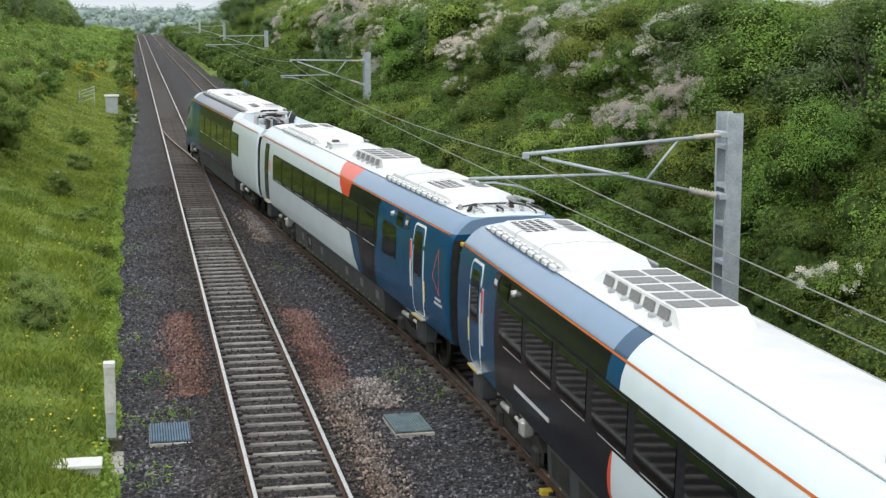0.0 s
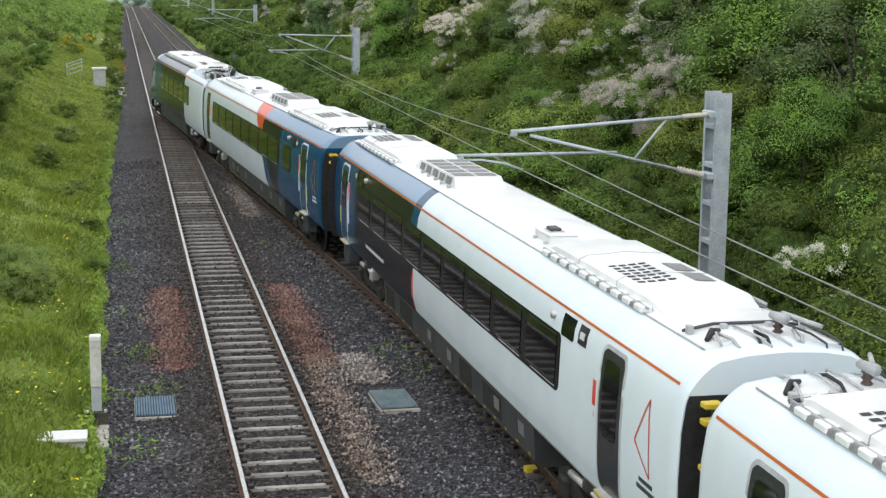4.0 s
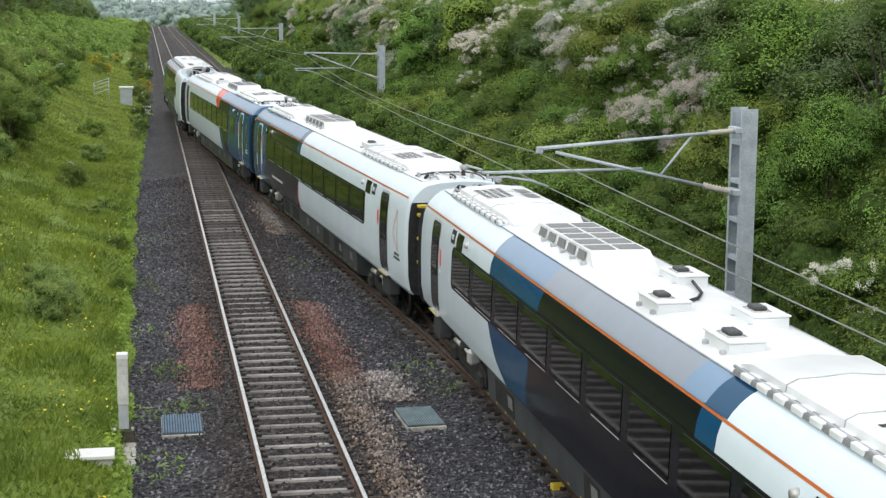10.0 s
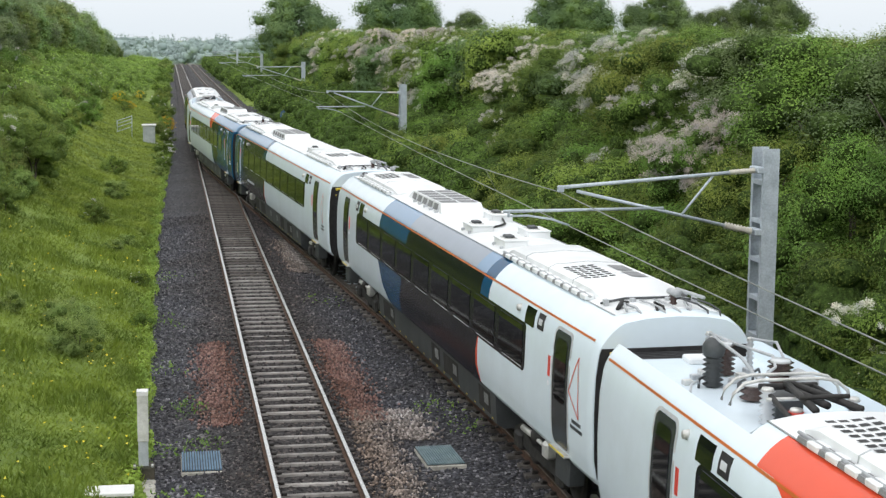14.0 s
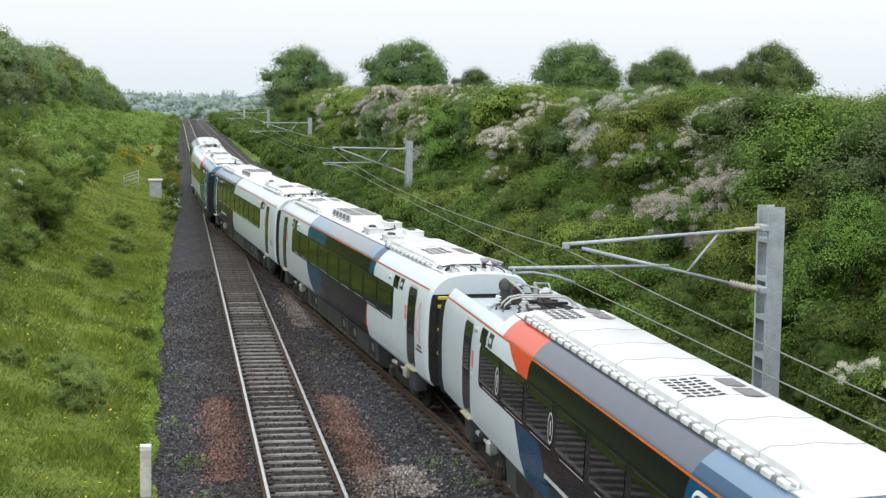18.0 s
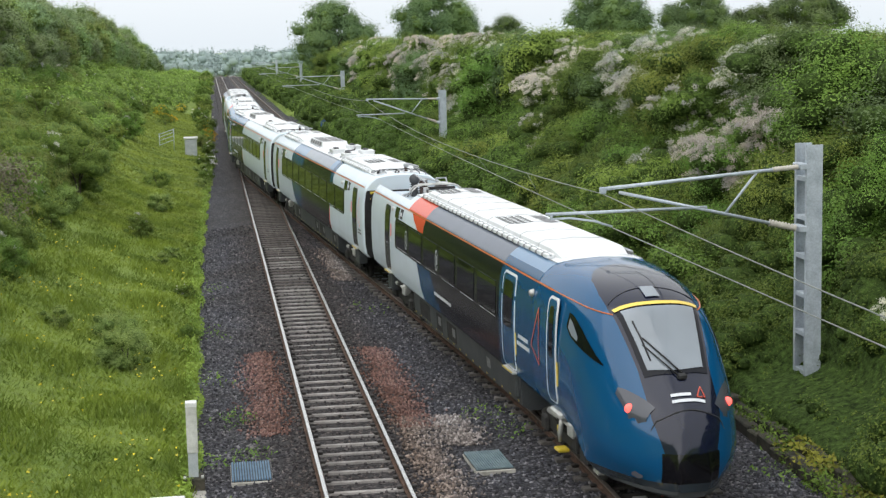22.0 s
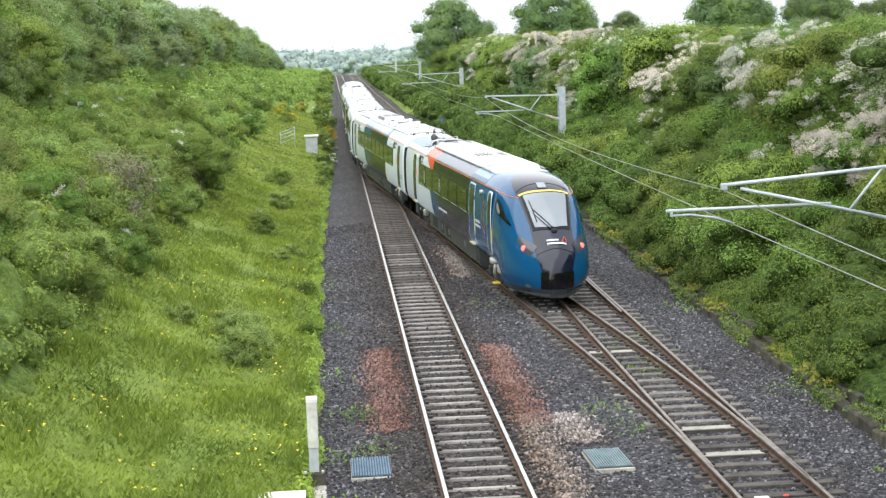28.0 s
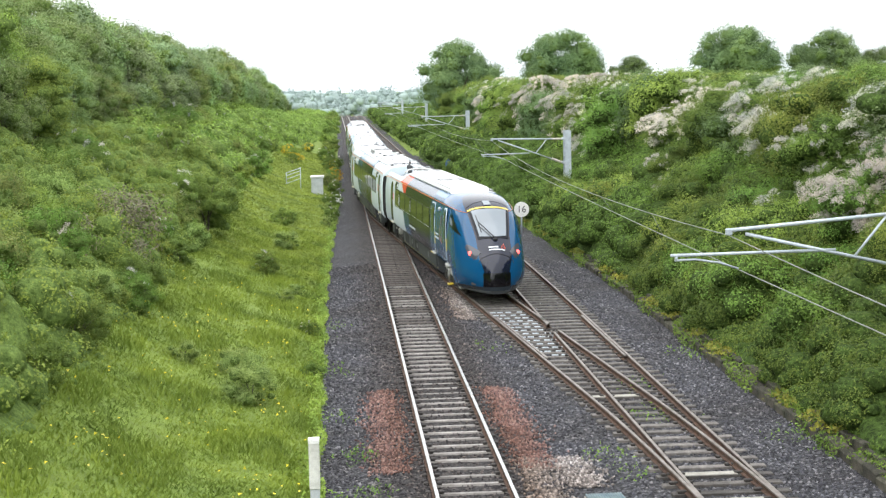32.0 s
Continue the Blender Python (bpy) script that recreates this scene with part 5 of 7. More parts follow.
    part("side_lettering", patch("side_lettering", 0.6, 2.6, 1.5, 1.58, PALE, -1, 0.009), car)
    for u in (6.4, 2.2):  # round white class plates on the glass
        pts = [(u + 0.15 * math.cos(w * math.pi / 8), 2.42 + 0.25 * math.sin(w * math.pi / 8)) for w in range(16)]
        part("class_ring", bar_on_side("class_ring", pts, 0.035, PALE, -1, 0.02), car)
        part("class_digit", patch("class_digit", u - 0.024, u + 0.024, 2.3, 2.54, PALE, -1, 0.02), car)
    part("side_lamp", tube_mesh("side_lamp", [(-1.26, -6.9, 3.0), (-1.37, -6.9, 3.0)], [0.085, 0.06], STEEL, 12), car)
    small_fittings(car, 7.75, 1, PALE)
    pod(car, -6.75, 6.6, (5.6, -1.7), top=3.83)
    # pantograph well: high-voltage gear and the folded arms
    for x, u, h, m, r in ((0.2, 12.2, 0.4, ROOF_GREY, 0.06), (0.1, 11.75, 0.42, ROOF_GREY, 0.06), (0.6, 11.6, 0.42, ROOF_GREY, 0.06), (0.1, 11.3, 0.42, CERAMIC_DARK, 0.17), (0.45, 10.1, 0.42, CERAMIC_DARK, 0.18),
                          (-0.3, 10.6, 0.5, SKIRT, 0.15), (-0.05, 9.75, 0.2, CERAMIC_DARK, 0.19), (-0.36, 8.5, 0.42, INSUL_WHITE, 0.1), (-0.3, 7.75, 0.34, RED_PAINT, 0.1), (0.62, 8.2, 0.34, INSUL_WHITE, 0.09), (0.55, 7.6, 0.3, RED_PAINT, 0.08)):
        insulator(car, x, u, 3.2, h, m, r)
        part("cap", tube_mesh("cap", [(x, u, 3.2 + h), (x, u, 3.24 + h)], [r * 0.8, r * 0.7], INSUL_WHITE if r > 0.15 else STEEL, 10), car)
    bm = bmesh.new()
    bmesh.ops.create_uvsphere(bm, u_segments=14, v_segments=8, radius=0.16)
    part("surge_arrester", bm_mesh("surge_arrester", bm, SKIRT, True), car, "grey rounded surge arrester").location = (-0.3, 10.6, 3.72)
    part("reservoir", tube_mesh("reservoir", [(0.62, 10.0, 3.42), (0.62, 9.92, 3.45), (0.62, 9.5, 3.45), (0.62, 9.42, 3.42)], [0.05, 0.12, 0.12, 0.05], ROOF_GREY, 12), car)
    part("control_box", box_mesh("control_box", -0.2, 0.16, 8.6, 9.05, 3.2, 3.5, SKIRT, 0.02), car, "dark control box beside the pantograph")
    pan = part("pantograph", roof_loft("pantograph", [[(-0.5, u, 3.42), (-0.5, u, 3.5), (0.55, u, 3.5), (0.55, u, 3.42)] for u in (7.45, 7.6)], UNDER), car, "folded dark pantograph")
    for pts, r, m in (([(-0.45, 7.5, 3.5), (-0.3, 8.8, 3.6)], 0.035, UNDER), ([(0.5, 7.5, 3.5), (0.35, 8.8, 3.6)], 0.035, UNDER), ([(-0.35, 8.8, 3.6), (0.4, 8.8, 3.6)], 0.045, UNDER), ([(0.0, 8.8, 3.64), (-0.25, 7.3, 3.66)], 0.045, UNDER), ([(0.05, 8.8, 3.64), (0.3, 7.3, 3.66)], 0.045, UNDER),
                      ([(0.02, 8.8, 3.58), (0.02, 7.6, 3.64)], 0.05, UNDER), ([(-0.28, 7.7, 3.72), (0.33, 7.7, 3.72)], 0.03, UNDER), ([(-0.45, 8.3, 3.56), (0.5, 8.3, 3.56)], 0.025, STEEL)):
        part("pan_arm", tube_mesh("pan_arm", pts, r, m, 8), pan)
    for u in (8.95, 8.65):  # the bow's two collector strips with drooping horns
        part("collector", tube_mesh("collector", [(-0.78, u, 3.42), (-0.74, u, 3.56), (-0.6, u, 3.68), (-0.4, u, 3.72), (0.4, u, 3.72), (0.6, u, 3.68), (0.74, u, 3.56), (0.78, u, 3.42)], 0.022, STEEL, 8), pan, "pale bow with drooping horns")
    for pts in ([(0.2, 12.2, 3.62), (0.22, 11.2, 3.66)], [(0.22, 11.2, 3.66), (0.42, 10.3, 3.66)], [(0.1, 11.75, 3.64), (-0.1, 11.2, 3.7), (-0.3, 10.6, 3.88)], [(0.6, 11.6, 3.64), (0.75, 11.0, 3.7), (0.72, 10.4, 3.4)], [(0.42, 10.3, 3.66), (0.3, 9.9, 3.6), (0.0, 9.75, 3.45)], [(-0.3, 10.6, 3.88), (-0.1, 10.1, 3.7), (0.02, 9.75, 3.46)]):
        part("busbar", tube_mesh("busbar", pts, 0.022, ROOF_GREY, 6), car)
    for i in range(6):
        x, u = -0.6 + 0.22 * i, 10.2 + 0.31 * (i % 3)
        part("roof_hose", tube_mesh("roof_hose", [(x - 0.15, u, 3.21), (x - 0.1, u + 0.12, 3.3), (x + 0.05, u + 0.3, 3.31), (x + 0.12, u + 0.42, 3.21)], 0.018, SKIRT if i % 2 else ROOF_GREY, 6), car)
        part("clip_box", box_mesh("clip_box", x - 0.07, x + 0.07, u + 0.5, u + 0.62, 3.19, 3.27, ROOF_GREY if i % 2 else STEEL, 0.012), car)
    part("well_plate", box_mesh("well_plate", -0.15, 0.2, 12.0, 12.35, 3.19, 3.29, ROOF_W, 0.02), car)
    return car


cars[5] = cab_car(5, "rear cab car with a glossy blue nose and red flash")
cars[1] = cab_car(1, "leading cab car, dark with a white inner end")
gangway(cars[1], HALF, 1)


# ---- plants ----
def leaves(points, normals, size, mat, name, rng, slim=0.6, wild=0.3):
    """Loose pointed leaves at points, facing about along the normals."""
    n = len(points)
    d = normals + rng.normal(0, wild, (n, 3))
    d /= np.linalg.norm(d, axis=1)[:, None] + 1e-9
    a = np.cross(d, rng.normal(0, 1, (n, 3)))
    a /= np.linalg.norm(a, axis=1)[:, None] + 1e-9
    b = np.cross(d, a)
    s = (size * rng.uniform(0.6, 1.35, n))[:, None]
    a, b = a * s, b * s * slim
    return tris(name, np.stack([points - a, points + a * 0.7 + b * 1.1, points + a * 0.5 - b * 1.1], 1), mat)


def clumps(rng, count, rx, ry, z0, z1, r0, r1, lean=0.0):
    """Centres and radii of the leaf clumps of a crown with an uneven outline."""
    out = []
    while len(out) < count:
        p = rng.uniform(-1, 1, 3)
        if (p[0] ** 2 + p[1] ** 2) ** 0.5 > 1 - 0.25 * max(0, p[2]) or p @ p > 1.0 or p @ p < 0.22:
            continue
        r = rng.uniform(r0, r1)
        out.append((p[0] * rx + lean * p[2], p[1] * ry, z0 + (z1 - z0) * (p[2] + 1) / 2, r))
    return np.array(out)


def tufts_on(rng, cl, count, per, spread):
    """Leaves in small tufts on the outer shells of clumps, more on top than below."""
    k = rng.choice(len(cl), count, p=cl[:, 3] ** 2 / (cl[:, 3] ** 2).sum())
    d = rng.normal(0, 1, (count, 3))
    d[:, 2] = np.where(d[:, 2] < -0.4, -d[:, 2] * 0.6, d[:, 2])
    d /= np.linalg.norm(d, axis=1)[:, None]
    c = cl[k]
    t = c[:, :3] + d * (c[:, 3] * rng.uniform(0.7, 1.12, count))[:, None] * np.array([1, 1, 0.8])
    o = rng.normal(0, 1, (count, per, 3)) * (spread * rng.uniform(0.6, 1.4, (count, 1, 1)))
    nrm = d[:, None] * 0.6 + o / spread * 0.42 + np.array([0, 0, 0.3])
    return (t[:, None] + o).reshape(-1, 3), nrm.reshape(-1, 3)


def sprays_on(rng, cl, count, steps, per, face):
    """Blossom in drooping sprays that start high on the clumps, most on the side that faces the line."""
    pts, nrm = [], []
    while len(pts) < count:
        c = cl[rng.integers(len(cl))]
        a = face + rng.normal(0, 0.9)
        e = rng.uniform(0.1, 1.3)
        d = np.array([math.cos(a) * math.cos(e), math.sin(a) * math.cos(e), math.sin(e)])
        p0, L = c[:3] + d * c[3] * 0.95, rng.uniform(0.2, 0.6)
        s = np.linspace(0, 1, steps)[:, None]
        out = np.array([math.cos(a), math.sin(a), 0.15])
        line = p0 + out * s * L * 0.8 + np.array([0, 0, -0.9]) * (s * L) ** 2 + d * 0.08
        o = rng.normal(0, 1, (steps, per, 3)) * 0.055
        pts.append((line[:, None] + o).reshape(-1, 3))
        nrm.append(np.tile(d * 0.5 + np.array([0, 0, 0.7]), (steps * per, 1)))
    return np.concatenate(pts), np.concatenate(nrm)


def stems(rng, h, spread, r, count):
    """A short trunk that forks into tapered limbs, one mesh."""
    v, f = [], []
    for i in range(count):
        a = rng.uniform(0, 6.28)
        e = np.array([math.cos(a) * spread * rng.uniform(0.4, 1), math.sin(a) * spread * rng.uniform(0.4, 1), h * rng.uniform(0.7, 1)])
        pts = [np.zeros(3) + [0, 0, -0.3], e * [0.12, 0.12, 0.35], e * [0.5, 0.5, 0.7], e]
        for j, p in enumerate(pts):
            rr = r * (1 - 0.27 * j)
            for k in range(6):
                w = k * math.pi / 3
                v.append((p[0] + rr * math.cos(w), p[1] + rr * math.sin(w), p[2]))
        o = i * 24
        f += [(o + j * 6 + k, o + j * 6 + (k + 1) % 6, o + j * 6 + 6 + (k + 1) % 6, o + j * 6 + 6 + k) for j in range(3) for k in range(6)]
    return mesh("trunk", v, f, BARK)


def inner_crown(cl, fill, mat):
    """Added filler cores inside the leaf clumps: rough low blobs that stop the light."""
    ring, v, f = 7, [], []
    for i, (x, y, z, r) in enumerate(cl):
        o = len(v)
        r *= fill
        for a in (-0.9, -0.3, 0.4, 0.95):
            for k in range(ring):
                w = 2 * math.pi * (k + 0.5 * (i % 2)) / ring
                q = r * math.cos(a) * (1 + 0.15 * math.sin(3.1 * k + i))
                v.append((x + q * math.cos(w), y + q * math.sin(w), z + 0.8 * r * math.sin(a)))
        f += [(o + j * ring + k, o + j * ring + (k + 1) % ring, o + (j + 1) * ring + (k + 1) % ring, o + (j + 1) * ring + k) for j in range(3) for k in range(ring)]
        f += [tuple(o + k for k in range(ring))[::-1], tuple(o + 3 * ring + k for k in range(ring))]
    return mesh("inner_crown", v, f, mat, smooth=True)


def plant(kind, seed, rx, h, foot, count, r0, r1, tufts, per, spread, size, mat, trunk_r, limbs, bloom=0, bloom_mat=None, label="", category="shrub", group="", petal=0.03, steps=4, core=0.78):
    rng = np.random.default_rng(seed)
    t = tagged(new(kind), label, category, group)
    cl = clumps(rng, count, rx, rx, foot, h, r0, r1)
    p, d = tufts_on(rng, cl, tufts, per, spread)
    part("crown", leaves(p, d, size, mat, "crown", rng), t)
    # added cores whose colour carries the shade inside the crown
    part("inner_crown", inner_crown(cl, core, SHADE if core > 0.62 else SHADE_PALE), t, "added dark cores inside the crown, shade in their colour")
    if trunk_r:
        part("trunk", stems(rng, h * 0.85, rx * 0.7, trunk_r, limbs), t)
    if bloom:
        side = cl[(cl[:, 0] < rx * 0.35) & (cl[:, 2] > foot + 0.15 * (h - foot))]
        pick = side[rng.choice(len(side), max(3, int(len(side) * 0.75)), replace=False)]
        q, e = sprays_on(rng, pick, bloom, steps, 26, 3.6)
        part("blossom", leaves(q, e, petal, bloom_mat, "blossom", rng, 0.9, 0.8), t, "drooping sprays of small pale blossom")
    return t


def strew(protos, places, rng, swing=180, top=None):
    """Copies of the prototypes at places (x, y, scale, kind), standing on the ground."""
    used = set()
    for x, y, s, k in places:
        z = ground_z(x, y) - 0.1
        m = pose(x, y, z, rng.uniform(-4, 4), rng.uniform(-4, 4), rng.uniform(-swing, swing)) @ Matrix.Diagonal((s, s, s * rng.uniform(0.92, 1.1) if top is None else min(s, (top - z) / 5.1) * rng.uniform(0.92, 1.05), 1))
        pr = protos[k % len(protos)]
        if id(pr) not in used:
            used.add(id(pr))
            pr.matrix_basis = m
        else:
            copy_thing(pr, pose(x, y, z)).matrix_basis = m
    for pr in protos:  # nothing stays behind at the origin
        if id(pr) not in used:
            raise ValueError(pr.name)


r_veg = random.Random(11)
HAW = "hawthorn bush in dense dark leaf on the cutting side"
HAWB = "hawthorn bush hung with drooping sprays of white may blossom"
HAWC = "hawthorn bush smothered in faded cream-pink blossom"
G_R, G_L = "bushes on the bank of brambles", "bushes on the grassy bank"
HAW_KINDS = ((LEAF_HAW, 0, None, HAW), (LEAF_BRIGHT, 0, None, "tall bush in fresh light green leaf on the cutting side"), (LEAF_HAW, 330, BLOSSOM, HAWB), (LEAF_HAW, 360, BLOSSOM_PINK, HAWC), (LEAF_HAW, 60, BLOSSOM, HAWB), (LEAF_OAK_HAZED, 0, None, HAW))
near_haw = [plant("hawthorn_bush", 100 + i, 2.1, 4.6, 0.3, 34, 0.5, 1.0, 1000, 34, 0.17, 0.037, m, 0.08, 5, bl, bm, lab, "bush", G_R, 0.024, 5, 0.66) for i, (m, bl, bm, lab) in enumerate(HAW_KINDS)]
far_haw = [plant("hawthorn_bush", 120 + i, 2.1, 4.6, 0.3, 34, 0.5, 1.0, 900, 20, 0.2, 0.066, m, 0.08, 3, bl, bm, lab, "bush", G_R, 0.035, 4, 0.66) for i, (m, bl, bm, lab) in enumerate(HAW_KINDS)]
# the ones that stand out, then the hedge that they grow in
near_places = [(15.4, 76.5, 1.02, 3), (17.0, 75.0, 0.95, 3), (15.6, 60.8, 1.05, 2), (17.2, 62.5, 1.05, 2), (16.8, 50.5, 1.05, 2), (14.2, 52.6, 0.8, 4), (13.7, 45.4, 0.82, 3), (15.6, 46.8, 1.12, 5), (15.2, 41.0, 1.15, 0), (12.9, 53.4, 0.42, 2),
               (10.9, 26.8, 0.55, 4), (15.0, 56.0, 0.95, 1), (14.6, 69.0, 0.95, 0), (15.5, 66.0, 0.95, 5), (15.4, 36.0, 1.1, 5), (15.2, 31.0, 1.1, 0), (14.8, 26.0, 1.1, 4), (15.0, 21.0, 1.1, 5), (12.8, 70.5, 0.6, 4), (12.5, 38.2, 0.7, 1), (12.8, 33.5, 0.7, 0)]
y = 20.0
while y < 84:
    near_places.append((18.4 + r_veg.uniform(-0.7, 0.7), y, r_veg.uniform(0.95, 1.1), r_veg.choice([0, 4, 1, 5, 0])))
    near_places.append((21.5 + r_veg.uniform(-0.7, 0.7), y + 2, r_veg.uniform(0.9, 1.05), r_veg.choice([0, 5, 1])))
    y += 4.2
strew(near_haw, near_places, r_veg, 40, 8.2)
far_places = [(15.0, 129, 0.9, 3), (15.5, 133, 1.1, 3), (15.2, 112, 1.1, 3), (16.5, 107, 1.15, 3), (16, 118, 1.1, 2), (14.2, 97, 0.9, 2), (13.4, 94, 0.62, 2), (15.4, 88, 1.0, 5)]
y = 84.0
while y < 215:
    for dx, s0, s1 in ((6.6, 0.8, 1.0), (9.6, 0.95, 1.12), (13.2, 0.9, 1.05)):
        far_places.append((edge_right(y) + dx + r_veg.uniform(-0.9, 0.9), y + r_veg.uniform(-1, 1), r_veg.uniform(s0, s1), r_veg.choice([0, 1, 4, 5, 0, 1, 5, 0, 4, 3])))
    y += 4.4
strew(far_haw, far_places, r_veg, 40, 8.2)

low = [plant("bramble_bush", 150 + i, 1.3, 1.8, 0.1, 20, 0.35, 0.7, 340, 34, 0.13, 0.036, m, 0.03, 3, label="rounded bramble and elder bush on the bank", category="bush", group=G_R) for i, m in enumerate((LEAF_BRAMBLE, LEAF_HAW, LEAF_BRIGHT))]
places = []
y = 16.0
while y < 165:
    for k in range(3 if y < 80 else 2):
        dx = r_veg.uniform(1.3, 7.5)
        if 23 < y < 34 and dx < 3.6:
            continue
        places.append((edge_right(y) + dx, y + r_veg.uniform(-1, 1), r_veg.uniform(0.55, 1.15), r_veg.randrange(3)))
    y += 3.0
strew(low, places, r_veg)
oaks = [plant("oak_tree", 200 + i, 4.9, 9.4, 1.6, 95, 0.6, 1.4, 4200, 14, 0.36, 0.11, LEAF_OAK_HAZED, 0.32, 5, label="broad oak tree in full leaf beyond the hedge", category="tree", group="field trees", core=0.61) for i in range(2)]
strew(oaks, [(13.2, 200, 1.0, 0), (26.9, 200, 1.03, 1), (36.0, 202, 0.62, 0), (49.5, 200, 1.12, 1), (61.5, 201, 0.95, 0), (68.5, 200, 0.7, 1), (76, 200, 1.0, 0)], r_veg)

TREE = "slender tree in grey-green spring leaf on the bank top"
tree_kinds = (LEAF_WILLOW, LEAF_SALLOW, LEAF_BRIGHT, LEAF_WILLOW)
trees = [plant("willow_tree", 300 + i, 2.2, 7.0, 0.9, 46, 0.6, 1.1, 700, 26, 0.22, 0.058, m, 0.1, 5, label=TREE, category="tree", group="trees on the bank top", core=0.58) for i, m in enumerate(tree_kinds)]
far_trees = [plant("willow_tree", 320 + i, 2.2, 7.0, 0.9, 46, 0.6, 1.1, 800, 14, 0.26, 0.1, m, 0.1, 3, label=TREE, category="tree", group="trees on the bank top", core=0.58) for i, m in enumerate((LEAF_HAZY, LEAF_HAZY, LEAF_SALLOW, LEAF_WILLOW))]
near_places, far_places = [], []
y = 24.0
while y < 460:
    for dx, s0, s1 in ((-13.6, 0.5, 0.7), (-15.4, 0.75, 0.95), (-18.0, 0.85, 1.05)):
        f = float(np.interp(y, [55, 110, 150, 200, 270, 330, 400, 460], [0.95, 0.95, 1.0, 1.06, 1.2, 1.1, 0.9, 0.6]))
        spot = (edge_left(y) + dx + r_veg.uniform(-1, 1), y + r_veg.uniform(-1.3, 1.3), r_veg.uniform(s0, s1) * f, r_veg.choice([0, 0, 0, 1, 2, 3]))
        (near_places if y < 100 else far_places).append(spot)
    y += 3.4 if y < 140 else 5.5
strew(trees, near_places, r_veg)
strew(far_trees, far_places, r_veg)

SC = "spreading shrub in fresh green leaf on the bank"
scrub = [plant("shrub", 400 + i, 1.5, 2.1, 0.1, 24, 0.35, 0.7, 360, 32, 0.14, 0.038, m, 0.04, 4, bl, BLOSSOM, SC if not bl else "shrub in leaf with a few white blossom sprays", "bush", G_L, core=0.55)
         for i, (m, bl) in enumerate(((LEAF_BRIGHT, 0), (LEAF_BRAMBLE, 6), (LEAF_SALLOW, 0), (LEAF_BRAMBLE, 0)))]
twiggy = plant("bare_shrub", 450, 1.2, 1.7, 0.1, 16, 0.35, 0.6, 150, 14, 0.13, 0.045, TWIG, 0.03, 5, label="grey half-bare shrub with dry twigs", category="bush", group=G_L, core=0.2)
places = []
y = 28.0
while y < 190:
    e = edge_left(y)
    for k in range(4):
        d = r_veg.uniform(0, 1)
        x = e - float(np.interp(y, [20, 36, 52, 70, 95, 140, 200], [6.2, 5.3, 4.9, 5.2, 5.4, 6.0, 5.6])) - d * 6.2
        places.append((x, y + r_veg.uniform(-1, 1), r_veg.uniform(0.5, 0.85) * (0.65 + 0.45 * d), r_veg.choice([0, 2, 2, 3, 0, 3, 1])))
    y += 2.4 if y < 70 else 3.8
strew(scrub, places, r_veg)
strew([twiggy], [(-9.6, 52, 1.2, 0), (-10.2, 54, 1.1, 0), (-9.2, 50, 0.8, 0), (-10.8, 47, 0.9, 0)], r_veg)
bank_haw = [plant("hawthorn_bush", 480 + i, 1.7, 3.4, 0.2, 28, 0.4, 0.8, 600, 26, 0.14, 0.04, LEAF_HAW, 0.06, 4, 5, BLOSSOM, "dark hawthorn with a spray of white blossom on the grassy bank", "bush", G_L, core=0.58) for i in range(2)]
strew(bank_haw, [(-8.1, 67.5, 0.85, 0), (-9.4, 65.5, 0.7, 1), (-7.9, 108, 0.6, 1), (-11.2, 84, 0.75, 1), (-10.6, 44.0, 0.6, 0)], random.Random(4), 200)
# single small bushes out on the grass
copies = scrub + [twiggy]
for x, y, s, k in ((-4.9, 39.5, 0.42, 2), (-4.7, 37.8, 0.45, 2), (-5.3, 41.0, 0.34, 2), (-8.3, 44.5, 0.5, 1), (-5.4, 62.5, 0.4, 1), (-3.3, 43.0, 0.22, 3), (-4.1, 58.5, 0.22, 2), (-4.5, 56.0, 0.2, 2), (-5.4, 84, 0.45, 0), (-4.9, 73, 0.42, 2), (-3.5, 50.0, 0.2, 1), (-6.6, 40.5, 0.25, 2),
                   (-2.8, 104, 0.4, 1), (-2.7, 116, 0.45, 1), (-3.2, 122, 0.5, 2), (-2.9, 145, 0.6, 1), (-3.4, 160, 0.6, 1), (-3.2, 98, 0.3, 2), (-3.0, 89, 0.3, 2), (-2.9, 93, 0.35, 1), (-3.2, 178, 0.6, 0), (-3.0, 190, 0.6, 3), (-3.6, 202, 0.7, 0), (-3.0, 214, 0.6, 2), (-3.4, 228, 0.8, 3), (-3.0, 243, 0.7, 0), (-3.3, 260, 0.8, 3), (-3.0, 280, 0.9, 0), (-3.3, 300, 0.9, 2), (-3.1, 325, 1.0, 3), (-3.2, 350, 1.0, 0)):
    c = copy_thing(copies[k], pose(x, y, 0))
    c.matrix_basis = pose(x, y, ground_z(x, y) - 0.06, 0, 0, r_veg.uniform(0, 360)) @ Matrix.Diagonal((s, s, s, 1))
gorse = plant("gorse_bush", 460, 0.9, 1.3, 0.1, 14, 0.3, 0.5, 120, 15, 0.12, 0.05, LEAF_HAW, 0.03, 3, 11, GORSE, "dark gorse bush with orange-yellow flowers", "bush", G_L, core=0.3)
strew([gorse], [(-2.9, 128, 0.6, 0), (-3.0, 133, 0.7, 0), (-2.8, 138, 0.6, 0), (-6.4, 140, 0.8, 0), (-6.9, 150, 0.8, 0), (-5.6, 172, 0.8, 0), (-2.7, 150, 0.7, 0)], r_veg)


